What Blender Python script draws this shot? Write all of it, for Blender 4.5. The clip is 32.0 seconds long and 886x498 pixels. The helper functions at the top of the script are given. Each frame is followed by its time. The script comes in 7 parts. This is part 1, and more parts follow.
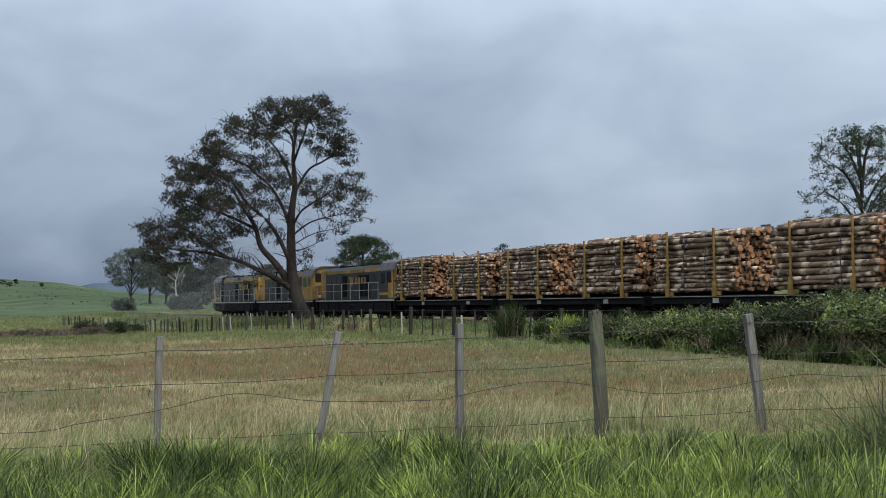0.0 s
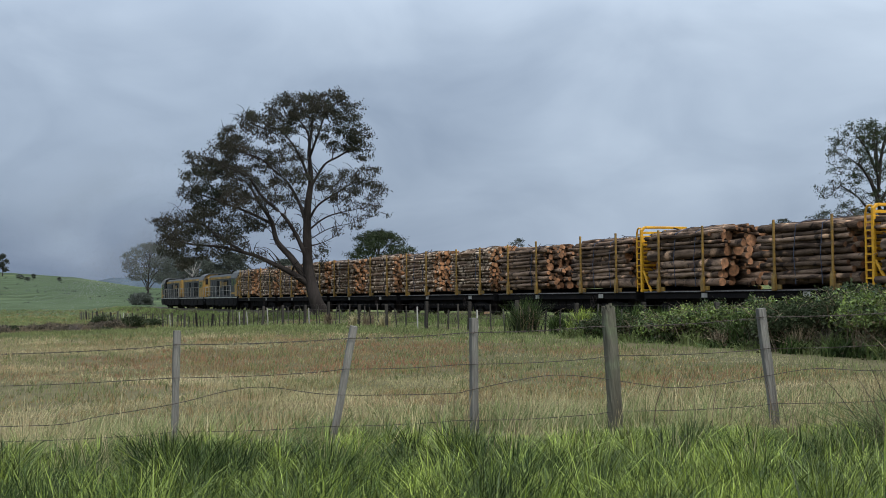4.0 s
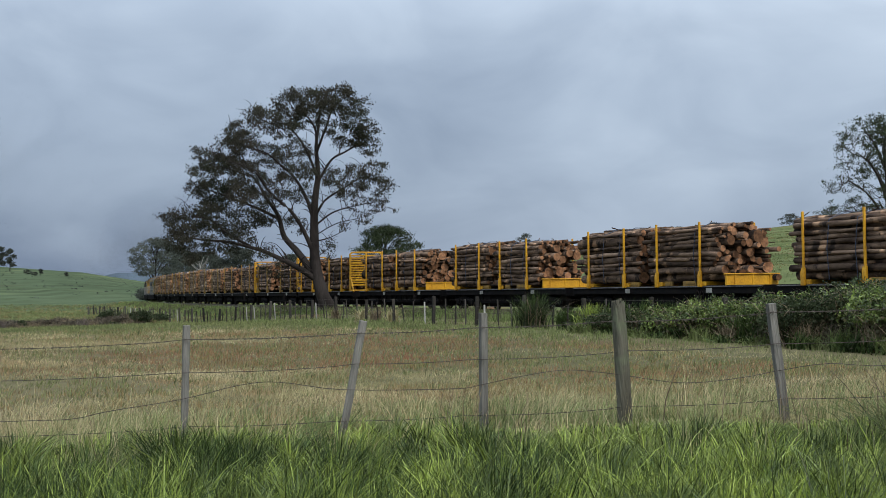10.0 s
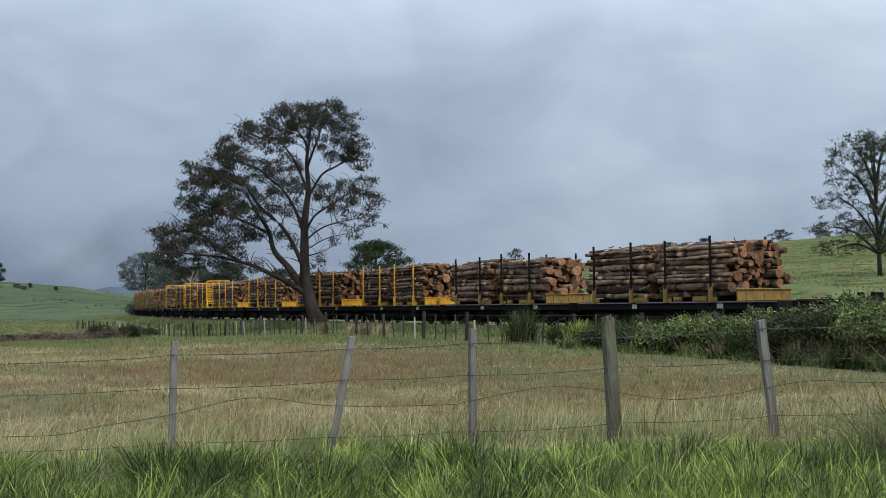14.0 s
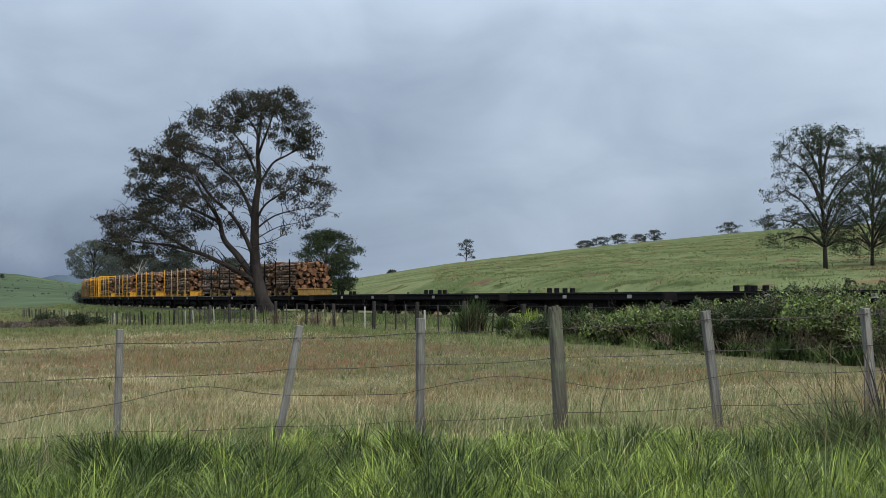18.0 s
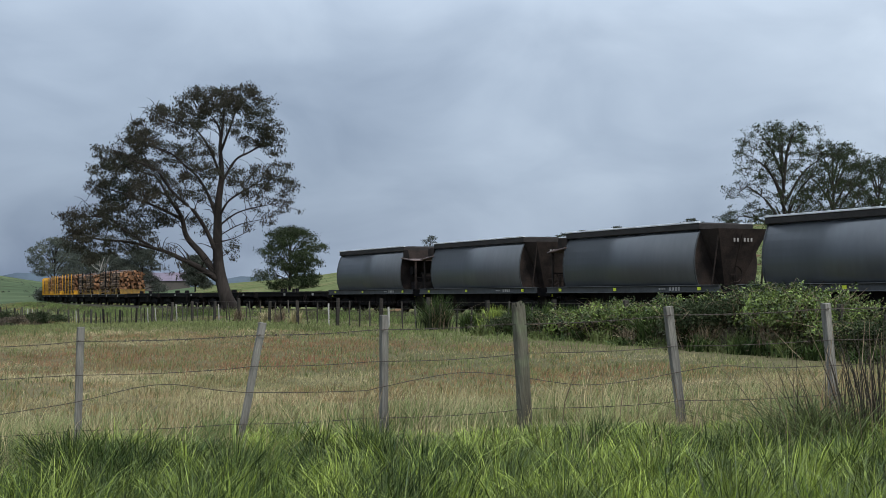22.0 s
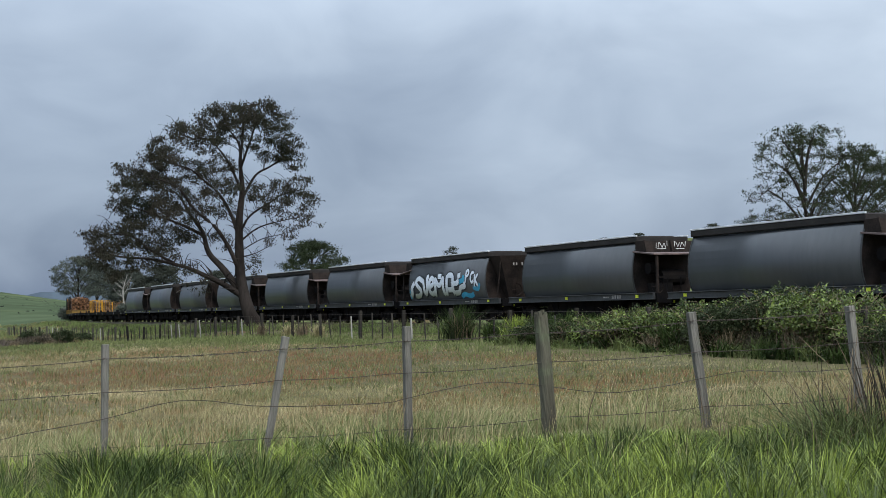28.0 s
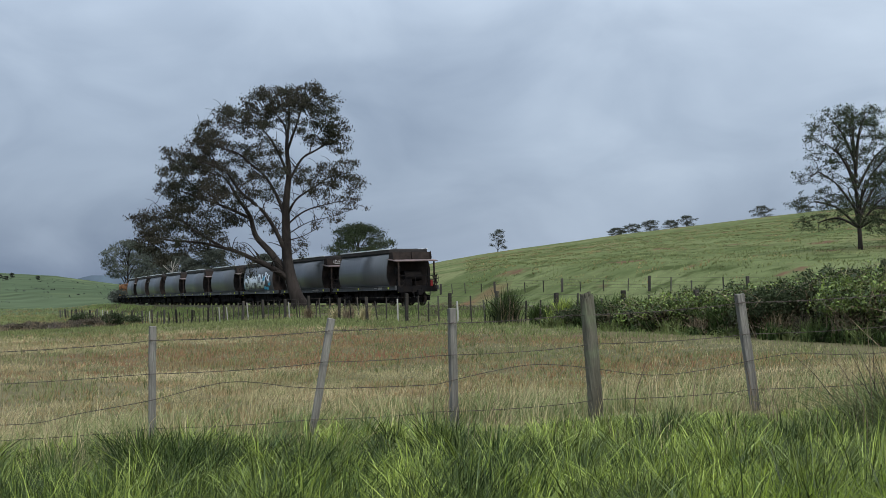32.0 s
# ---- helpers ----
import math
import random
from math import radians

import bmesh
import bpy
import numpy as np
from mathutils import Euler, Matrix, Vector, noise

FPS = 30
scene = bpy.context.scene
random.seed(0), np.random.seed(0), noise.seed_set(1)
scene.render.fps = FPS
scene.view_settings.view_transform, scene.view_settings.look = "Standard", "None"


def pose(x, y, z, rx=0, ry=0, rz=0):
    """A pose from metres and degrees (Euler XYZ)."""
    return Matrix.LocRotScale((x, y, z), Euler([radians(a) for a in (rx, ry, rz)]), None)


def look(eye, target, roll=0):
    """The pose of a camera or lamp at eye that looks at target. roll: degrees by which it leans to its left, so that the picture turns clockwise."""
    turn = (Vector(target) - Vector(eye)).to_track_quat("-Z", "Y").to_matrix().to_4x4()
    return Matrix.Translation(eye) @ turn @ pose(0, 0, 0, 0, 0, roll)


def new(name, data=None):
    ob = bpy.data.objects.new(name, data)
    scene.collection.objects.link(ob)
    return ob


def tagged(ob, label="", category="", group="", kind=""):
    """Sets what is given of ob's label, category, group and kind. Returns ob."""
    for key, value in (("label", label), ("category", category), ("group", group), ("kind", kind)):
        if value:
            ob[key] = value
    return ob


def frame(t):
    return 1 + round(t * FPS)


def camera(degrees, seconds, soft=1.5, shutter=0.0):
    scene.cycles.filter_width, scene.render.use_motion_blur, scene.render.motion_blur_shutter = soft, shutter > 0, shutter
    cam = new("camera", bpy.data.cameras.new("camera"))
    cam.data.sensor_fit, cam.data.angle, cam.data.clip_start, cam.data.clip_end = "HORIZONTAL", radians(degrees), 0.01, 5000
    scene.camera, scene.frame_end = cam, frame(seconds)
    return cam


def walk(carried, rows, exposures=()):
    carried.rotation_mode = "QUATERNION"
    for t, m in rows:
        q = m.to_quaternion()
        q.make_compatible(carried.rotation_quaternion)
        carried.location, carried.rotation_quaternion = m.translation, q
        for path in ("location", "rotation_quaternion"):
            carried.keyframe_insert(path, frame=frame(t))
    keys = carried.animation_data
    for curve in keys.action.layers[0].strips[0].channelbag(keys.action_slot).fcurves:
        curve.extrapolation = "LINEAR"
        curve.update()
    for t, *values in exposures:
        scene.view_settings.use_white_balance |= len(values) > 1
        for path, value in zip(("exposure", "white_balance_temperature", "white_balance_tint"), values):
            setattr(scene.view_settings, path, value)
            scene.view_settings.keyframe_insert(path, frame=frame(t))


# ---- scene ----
cam = camera(38.3, 32.0, soft=0.55)
PATH = [
    (0.0, pose(0.012, 0.089, 1.592, 92.36, 0.69, -0.75)),
    (0.5, pose(0.014, 0.083, 1.586, 92.31, 0.71, -0.48)),
    (1.0, pose(0.019, 0.078, 1.583, 92.25, 0.72, -0.39)),
    (1.5, pose(0.026, 0.062, 1.585, 92.17, 0.74, -0.32)),
    (2.0, pose(0.030, 0.057, 1.585, 92.00, 0.87, -0.26)),
    (2.5, pose(0.035, 0.026, 1.590, 91.88, 0.90, -0.19)),
    (3.0, pose(0.037, -0.014, 1.584, 91.94, 0.92, -0.14)),
    (3.5, pose(0.034, -0.023, 1.588, 92.03, 0.78, -0.14)),
    (5.5, pose(0.015, -0.054, 1.591, 92.31, 0.51, 0.30)),
    (6.0, pose(0.008, -0.062, 1.591, 92.27, 0.52, 0.34)),
    (6.5, pose(0.003, -0.038, 1.579, 92.15, 0.57, 0.31)),
    (7.0, pose(-0.001, -0.005, 1.583, 91.95, 0.64, 0.24)),
    (7.5, pose(0.003, -0.003, 1.584, 91.89, 0.63, 0.07)),
    (8.0, pose(0.005, -0.010, 1.577, 91.92, 0.53, -0.05)),
    (8.5, pose(-0.001, 0.013, 1.591, 91.84, 0.53, 0.03)),
    (9.0, pose(-0.006, 0.029, 1.597, 91.82, 0.65, 0.16)),
    (9.5, pose(0.000, 0.013, 1.595, 91.89, 0.75, 0.23)),
    (10.0, pose(-0.004, -0.017, 1.589, 91.91, 0.67, 0.26)),
    (10.5, pose(-0.005, -0.029, 1.590, 91.96, 0.54, 0.24)),
    (11.0, pose(-0.001, -0.032, 1.599, 92.04, 0.41, 0.16)),
    (11.5, pose(-0.001, -0.012, 1.587, 92.14, 0.32, 0.07)),
    (12.0, pose(-0.003, -0.022, 1.596, 92.23, 0.27, 0.04)),
    (12.5, pose(0.004, -0.024, 1.589, 92.30, 0.29, 0.03)),
    (13.0, pose(-0.000, -0.000, 1.600, 92.46, 0.30, -0.00)),
    (13.5, pose(-0.003, -0.008, 1.606, 92.62, 0.39, -0.05)),
    (14.0, pose(0.008, 0.021, 1.597, 92.58, 0.55, -0.17)),
    (14.5, pose(0.015, 0.045, 1.595, 92.43, 0.66, -0.35)),
    (16.5, pose(0.033, 0.065, 1.595, 92.00, 0.48, -1.56)),
    (17.0, pose(0.037, 0.066, 1.590, 92.03, 0.39, -1.84)),
    (17.5, pose(0.035, 0.037, 1.593, 92.07, 0.29, -2.09)),
    (18.0, pose(0.044, -0.001, 1.592, 92.12, 0.25, -2.36)),
    (18.5, pose(0.048, -0.019, 1.584, 92.14, 0.20, -2.64)),
    (19.0, pose(0.043, -0.015, 1.586, 92.11, 0.12, -2.80)),
    (19.5, pose(0.039, -0.004, 1.585, 92.11, 0.12, -2.83)),
    (20.0, pose(0.041, 0.019, 1.578, 92.16, 0.18, -2.86)),
    (20.5, pose(0.037, 0.019, 1.578, 92.16, 0.17, -2.94)),
    (21.0, pose(0.031, 0.009, 1.583, 92.10, 0.30, -3.13)),
    (21.5, pose(0.034, 0.027, 1.587, 92.04, 0.38, -3.47)),
    (22.0, pose(0.051, 0.028, 1.588, 91.96, 0.43, -3.97)),
    (22.5, pose(0.046, 0.041, 1.585, 91.87, 0.38, -4.65)),
    (23.0, pose(0.056, 0.036, 1.585, 91.87, 0.38, -5.29)),
    (23.5, pose(0.065, 0.031, 1.582, 91.93, 0.43, -5.76)),
    (24.0, pose(0.075, 0.041, 1.580, 92.07, 0.58, -6.02)),
    (24.5, pose(0.068, 0.035, 1.587, 92.19, 0.76, -6.20)),
    (25.0, pose(0.062, 0.039, 1.581, 92.24, 0.81, -6.00)),
    (25.5, pose(0.046, 0.019, 1.587, 92.38, 0.82, -5.38)),
    (27.5, pose(0.062, 0.019, 1.591, 92.39, 1.44, -3.57)),
    (28.0, pose(0.054, 0.011, 1.587, 92.46, 1.60, -2.97)),
    (28.5, pose(0.057, 0.003, 1.591, 92.54, 1.72, -2.31)),
    (29.0, pose(0.067, -0.007, 1.593, 92.47, 1.76, -1.83)),
    (29.5, pose(0.080, 0.005, 1.588, 92.21, 1.73, -1.52)),
    (30.0, pose(0.071, 0.024, 1.588, 91.93, 1.61, -1.31)),
    (30.5, pose(0.068, 0.035, 1.587, 91.71, 1.61, -1.22)),
    (31.0, pose(0.078, 0.054, 1.584, 91.67, 1.52, -1.23)),
    (31.5, pose(0.075, 0.061, 1.583, 91.69, 1.55, -1.19)),
    (32.0, pose(0.066, 0.070, 1.572, 91.76, 1.63, -0.89)),
]
walk(cam, PATH, exposures=[(0.0, -0.03, 6650, 10), (8.3, -0.03, 6650, 10), (9.0, -0.28, 6450, 10), (9.7, -0.03, 6650, 10), (32.0, -0.03, 6650, 10)])

# ---- world and sun: bright overcast ----
SUN_EL, SUN_AZ = 48.0, 150.0
world = bpy.data.worlds.new("world")
scene.world = world
world.use_nodes = True
wn, wl = world.node_tree.nodes, world.node_tree.links
wn.clear()
w_out = wn.new("ShaderNodeOutputWorld")
w_bg = wn.new("ShaderNodeBackground")
w_sky = wn.new("ShaderNodeTexSky")
w_sky.sky_type, w_sky.sun_disc = "NISHITA", False
w_sky.sun_elevation, w_sky.sun_rotation = radians(SUN_EL), radians(SUN_AZ)
w_sky.dust_density = 3.0
w_co = wn.new("ShaderNodeTexCoord")
w_sep = wn.new("ShaderNodeSeparateXYZ")
wl.new(w_co.outputs["Generated"], w_sep.inputs[0])
w_map = wn.new("ShaderNodeMapping")
w_map.inputs["Scale"].default_value = (1.0, 1.0, 1.9)
w_map.inputs["Rotation"].default_value = (0.0, radians(14), 0.0)
wl.new(w_co.outputs["Generated"], w_map.inputs[0])


def sky_noise(scale, detail, rough, off):
    n = wn.new("ShaderNodeTexNoise")
    n.inputs["Scale"].default_value, n.inputs["Detail"].default_value = scale, detail
    n.inputs["Roughness"].default_value = rough
    n.inputs["Distortion"].default_value = off
    wl.new(w_map.outputs[0], n.inputs["Vector"])
    return n.outputs["Fac"]


def sky_math(op, a, b):
    n = wn.new("ShaderNodeMath")
    n.operation = op
    for k, q in enumerate((a, b)):
        if hasattr(q, "links"):
            wl.new(q, n.inputs[k])
        else:
            n.inputs[k].default_value = q
    return n.outputs[0]


big = sky_noise(2.6, 4.0, 0.5, 0.3)
fine = sky_noise(7.0, 5.0, 0.5, 0.5)
cloud = sky_math("ADD", sky_math("MULTIPLY", big, 0.75), sky_math("MULTIPLY", fine, 0.42))
# the cloud deck is heavier low down and towards the west
lift = sky_math("ADD", sky_math("MULTIPLY", w_sep.outputs["Z"], 1.15), sky_math("MULTIPLY", w_sep.outputs["X"], 0.1))
cloud = sky_math("ADD", cloud, lift)
low_west = sky_math("MULTIPLY", sky_math("MINIMUM", sky_math("MAXIMUM", sky_math("SUBTRACT", -0.06, w_sep.outputs["X"]), 0.0), 0.3), sky_math("MAXIMUM", sky_math("SUBTRACT", 0.2, w_sep.outputs["Z"]), 0.0))
cloud = sky_math("SUBTRACT", cloud, sky_math("MULTIPLY", low_west, 6.2))
w_ramp = wn.new("ShaderNodeValToRGB")
cr = w_ramp.color_ramp
cr.elements[0].position, cr.elements[0].color = 0.42, (0.165, 0.222, 0.325, 1)
cr.elements[1].position, cr.elements[1].color = 1.06, (0.55, 0.655, 0.79, 1)
mid = cr.elements.new(0.72)
mid.color = (0.35, 0.435, 0.56, 1)
wl.new(cloud, w_ramp.inputs[0])
w_mix = wn.new("ShaderNodeMixRGB")
w_mix.inputs[0].default_value = 0.9
w_dim = wn.new("ShaderNodeMixRGB")
w_dim.blend_type = "MULTIPLY"
w_dim.inputs[0].default_value = 1.0
w_dim.inputs[2].default_value = (0.1, 0.1, 0.1, 1)
wl.new(w_sky.outputs[0], w_dim.inputs[1])
wl.new(w_dim.outputs[0], w_mix.inputs[1])
wl.new(w_ramp.outputs[0], w_mix.inputs[2])
wl.new(w_mix.outputs[0], w_bg.inputs[0])
# an overcast sky is about three times as bright overhead as at the horizon
w_lift = sky_math("MULTIPLY", sky_math("MAXIMUM", sky_math("SUBTRACT", w_sep.outputs["Z"], 0.2), 0.0), 3.2)
wl.new(sky_math("ADD", w_lift, 1.22), w_bg.inputs[1])
wl.new(w_bg.outputs[0], w_out.inputs[0])

sun = new("sun", bpy.data.lights.new("sun", "SUN"))
sun.data.energy, sun.data.angle, sun.data.color = 2.2, radians(16), (1.0, 0.96, 0.9)
sun.matrix_world = look((0, 0, 60), (-60 * math.sin(radians(SUN_AZ)) * 0.9, -60 * math.cos(radians(SUN_AZ)) * 0.9, 0))
scene.view_settings.exposure = 0.0


# ---- materials ----
def material(name, col, col2=None, rough=0.8, metal=0.0, scale=3.0, fine_scale=30.0, bump=0.2, stretch=(1, 1, 1), vary=0.0, island=False,
             patches=None, coords="Object", spec=0.3, sharp=0.0):
    """A surface with variation at two scales; vary: brightness by object (or by island)."""
    m = bpy.data.materials.new(name)
    m.use_nodes = True
    n, l = m.node_tree.nodes, m.node_tree.links
    b = n["Principled BSDF"]
    b.inputs["Roughness"].default_value, b.inputs["Metallic"].default_value = rough, metal
    b.inputs["Specular IOR Level"].default_value = spec
    co = n.new("ShaderNodeTexCoord")
    mp = n.new("ShaderNodeMapping")
    mp.inputs["Scale"].default_value = stretch
    l.new(co.outputs[coords], mp.inputs[0])
    n1, n2 = n.new("ShaderNodeTexNoise"), n.new("ShaderNodeTexNoise")
    n1.inputs["Scale"].default_value, n1.inputs["Detail"].default_value = scale, 4
    n2.inputs["Scale"].default_value, n2.inputs["Detail"].default_value = fine_scale, 3
    l.new(mp.outputs[0], n1.inputs["Vector"]), l.new(mp.outputs[0], n2.inputs["Vector"])
    c2 = col2 or tuple(c * 0.65 for c in col)
    r1 = n.new("ShaderNodeMapRange")
    r1.inputs[1].default_value, r1.inputs[2].default_value = 0.32 + sharp, 0.68 - sharp
    l.new(n1.outputs["Fac"], r1.inputs[0])
    mix = n.new("ShaderNodeMixRGB")
    mix.inputs[1].default_value, mix.inputs[2].default_value = (*col, 1), (*c2, 1)
    l.new(r1.outputs[0], mix.inputs[0])
    last = mix.outputs[0]
    for pc, ps, lo, hi in patches or ():
        pn = n.new("ShaderNodeTexNoise")
        pn.inputs["Scale"].default_value, pn.inputs["Detail"].default_value = ps, 3
        l.new(co.outputs[coords], pn.inputs["Vector"])
        pr = n.new("ShaderNodeMapRange")
        pr.inputs[1].default_value, pr.inputs[2].default_value = lo, hi
        l.new(pn.outputs["Fac"], pr.inputs[0])
        pm = n.new("ShaderNodeMixRGB")
        pm.inputs[2].default_value = (*pc, 1)
        l.new(pr.outputs[0], pm.inputs[0]), l.new(last, pm.inputs[1])
        last = pm.outputs[0]
    fm = n.new("ShaderNodeMapRange")
    fm.inputs[1].default_value, fm.inputs[2].default_value = 0.25, 0.75
    fm.inputs[3].default_value, fm.inputs[4].default_value = 0.78, 1.2
    l.new(n2.outputs["Fac"], fm.inputs[0])
    value = fm.outputs[0]
    if vary:
        src = n.new("ShaderNodeNewGeometry").outputs["Random Per Island"] if island else n.new("ShaderNodeObjectInfo").outputs["Random"]
        vm = n.new("ShaderNodeMapRange")
        vm.inputs[3].default_value, vm.inputs[4].default_value = 1 - vary, 1 + vary
        l.new(src, vm.inputs[0])
        mu = n.new("ShaderNodeMath")
        mu.operation = "MULTIPLY"
        l.new(vm.outputs[0], mu.inputs[0]), l.new(value, mu.inputs[1])
        value = mu.outputs[0]
    sc = n.new("ShaderNodeVectorMath")
    sc.operation = "SCALE"
    l.new(last, sc.inputs[0]), l.new(value, sc.inputs[3])
    l.new(sc.outputs[0], b.inputs["Base Color"])
    if bump:
        bp = n.new("ShaderNodeBump")
        bp.inputs["Strength"].default_value, bp.inputs["Distance"].default_value = bump, 0.03
        l.new(n2.outputs["Fac"], bp.inputs["Height"])
        l.new(bp.outputs[0], b.inputs["Normal"])
    return m


def leafy(m, through_light=0.25):
    """Lets some light through thin leaves and blades."""
    n, l = m.node_tree.nodes, m.node_tree.links
    b, o = n["Principled BSDF"], n["Material Output"]
    tr = n.new("ShaderNodeBsdfTranslucent")
    src = b.inputs["Base Color"].links[0].from_socket
    l.new(src, tr.inputs[0])
    mx = n.new("ShaderNodeMixShader")
    mx.inputs[0].default_value = through_light
    l.new(b.outputs[0], mx.inputs[1]), l.new(tr.outputs[0], mx.inputs[2])
    l.new(mx.outputs[0], o.inputs["Surface"])
    return m


M_GROUND = material("pasture_soil", (0.112, 0.094, 0.052), (0.065, 0.064, 0.032), 0.95, scale=0.05, fine_scale=3.0, bump=0.6,
                    patches=[((0.088, 0.06, 0.033), 0.09, 0.5, 0.62)], spec=0.02)
M_HILL = material("hill_pasture", (0.115, 0.13, 0.06), (0.058, 0.075, 0.03), 0.95, scale=0.16, fine_scale=1.3, bump=0.3, stretch=(1, 1, 1),
                  patches=[((0.12, 0.125, 0.06), 0.05, 0.5, 0.62), ((0.048, 0.06, 0.024), 0.5, 0.56, 0.64), ((0.13, 0.08, 0.048), 0.1, 0.62, 0.7), ((0.1, 0.062, 0.04), 0.3, 0.62, 0.68)], spec=0.0)
M_HILL_GREEN = material("green_hill_pasture", (0.068, 0.088, 0.05), (0.05, 0.068, 0.039), 0.95, scale=0.012, fine_scale=0.1, bump=0, stretch=(1, 0.5, 1),
                        patches=[((0.1, 0.12, 0.06), 0.02, 0.55, 0.7), ((0.062, 0.062, 0.036), 0.016, 0.58, 0.7), ((0.045, 0.06, 0.03), 0.09, 0.6, 0.72)], spec=0.0)
M_BALLAST = material("ballast_stone", (0.11, 0.105, 0.1), (0.055, 0.052, 0.05), 0.95, scale=4, fine_scale=25, bump=1.0, spec=0.1)
M_SLEEPER = material("sleeper_timber", (0.13, 0.11, 0.09), None, 0.9, scale=5, fine_scale=40, vary=0.25, spec=0.1)
M_RAIL = material("rail_steel", (0.22, 0.17, 0.14), (0.13, 0.09, 0.07), 0.5, 0.7, scale=6)
M_BLACK = material("sooty_black_paint", (0.007, 0.007, 0.008), (0.013, 0.011, 0.01), 0.85, scale=3, fine_scale=20, bump=0.15, spec=0.05)
M_RUST = material("rusty_brown_steel", (0.034, 0.026, 0.0225), (0.016, 0.0135, 0.0125), 0.9, scale=2.5, fine_scale=18, bump=0.2, spec=0.06)
M_YELLOW = material("yellow_paint", (0.58, 0.3, 0.014), (0.42, 0.2, 0.012), 0.55, scale=2, fine_scale=14, bump=0.1)
M_STAKE_DULL = material("dull_yellow_paint", (0.25, 0.14, 0.022), (0.12, 0.08, 0.03), 0.65, scale=3, fine_scale=14, bump=0.1)
M_GREY = material("hopper_grey_paint", (0.046, 0.05, 0.055), (0.033, 0.037, 0.041), 0.31, scale=0.5, fine_scale=5, bump=0.004, stretch=(1, 1, 0.2), vary=0.12, spec=1.0)
M_GREY_SILL = material("sill_grey_paint", (0.045, 0.048, 0.05), (0.028, 0.029, 0.029), 0.65, scale=1.5, fine_scale=10, bump=0.1)
M_BARK = [material("log_bark", (0.2, 0.132, 0.09), (0.045, 0.03, 0.021), 0.95, scale=3.0, fine_scale=22, bump=1.0, stretch=(0.3, 1, 1), vary=0.5, patches=[((0.42, 0.32, 0.23), 1.6, 0.5, 0.6), ((0.05, 0.035, 0.028), 2.3, 0.58, 0.66)], spec=0.06),
          material("thick_log_bark", (0.23, 0.155, 0.108), (0.034, 0.022, 0.016), 0.95, scale=3.6, fine_scale=30, bump=1.0, stretch=(0.3, 1, 1), vary=0.6, patches=[((0.42, 0.26, 0.16), 1.4, 0.58, 0.68), ((0.03, 0.022, 0.018), 2.3, 0.57, 0.66)], spec=0.06)]
M_CUT = material("sawn_log_end", (0.33, 0.165, 0.08), (0.14, 0.075, 0.042), 0.9, scale=5, fine_scale=40, bump=0.2, vary=0.5, spec=0.08)
M_CUT_DARK = material("weathered_log_end", (0.29, 0.145, 0.074), (0.1, 0.055, 0.033), 0.9, scale=6, fine_scale=40, bump=0.3, vary=0.6, spec=0.06)
M_LIT_WORN_STEEL = material("lit_worn_steel", (0.2, 0.19, 0.18), (0.09, 0.08, 0.075), 0.6, scale=1.5, fine_scale=10, bump=0.05)
M_STRAP = material("load_strap", (0.05, 0.06, 0.09), None, 0.8, scale=5)
M_LOCO_GREY = material("loco_grey_paint", (0.032, 0.034, 0.034), (0.017, 0.018, 0.018), 0.7, scale=1.5, fine_scale=9, bump=0.05)
M_LOCO_YELLOW = material("loco_yellow_paint", (0.36, 0.195, 0.027), (0.12, 0.08, 0.03), 0.7, scale=1.5, fine_scale=9, bump=0.05)
M_LOCO_ROOF = material("loco_roof_paint", (0.08, 0.085, 0.085), (0.04, 0.04, 0.04), 0.7, scale=1.5, fine_scale=9, bump=0.05)
M_GLASS = material("dark_cab_glass", (0.015, 0.018, 0.02), None, 0.08, scale=1, bump=0, spec=0.6)
M_WHITE = material("white_paint", (0.7, 0.7, 0.68), None, 0.6, scale=3, bump=0.05)
M_REFLECT = material("lime_reflector", (0.62, 0.7, 0.05), None, 0.4, scale=3, bump=0)
M_POST = material("weathered_grey_timber", (0.235, 0.225, 0.2), (0.04, 0.037, 0.032), 0.95, scale=5, fine_scale=45, bump=0.8, stretch=(1, 1, 0.12), vary=0.15,
                  patches=[((0.14, 0.16, 0.09), 2.2, 0.56, 0.7)], spec=0.08)
M_OLD_POST = material("mossy_round_timber", (0.125, 0.12, 0.09), (0.05, 0.045, 0.034), 0.95, scale=4, fine_scale=30, bump=1.0, stretch=(1, 1, 0.15),
                      patches=[((0.12, 0.135, 0.085), 3.0, 0.52, 0.66)], spec=0.05)
M_DARK_POST = material("dark_fence_timber", (0.06, 0.055, 0.048), (0.03, 0.028, 0.025), 0.95, scale=5, fine_scale=30, stretch=(1, 1, 0.2), vary=0.5, spec=0.05)
M_PALE_POST = material("pale_fence_timber", (0.34, 0.33, 0.3), (0.2, 0.19, 0.17), 0.95, scale=5, fine_scale=30, stretch=(1, 1, 0.2), vary=0.2, spec=0.08)
M_WIRE = material("rusty_wire", (0.09, 0.075, 0.065), None, 0.7, 0.6, scale=8)
M_TRUNK = material("gum_bark", (0.046, 0.039, 0.035), (0.017, 0.0145, 0.013), 0.95, scale=1.2, fine_scale=9, bump=0.9, stretch=(1, 1, 0.3), spec=0.05)
M_LEAF = leafy(material("gum_leaves", (0.034, 0.04, 0.026), (0.043, 0.037, 0.028), 0.65, scale=0.35, fine_scale=3, bump=0, vary=0.45, island=True, spec=0.06), 0.2)
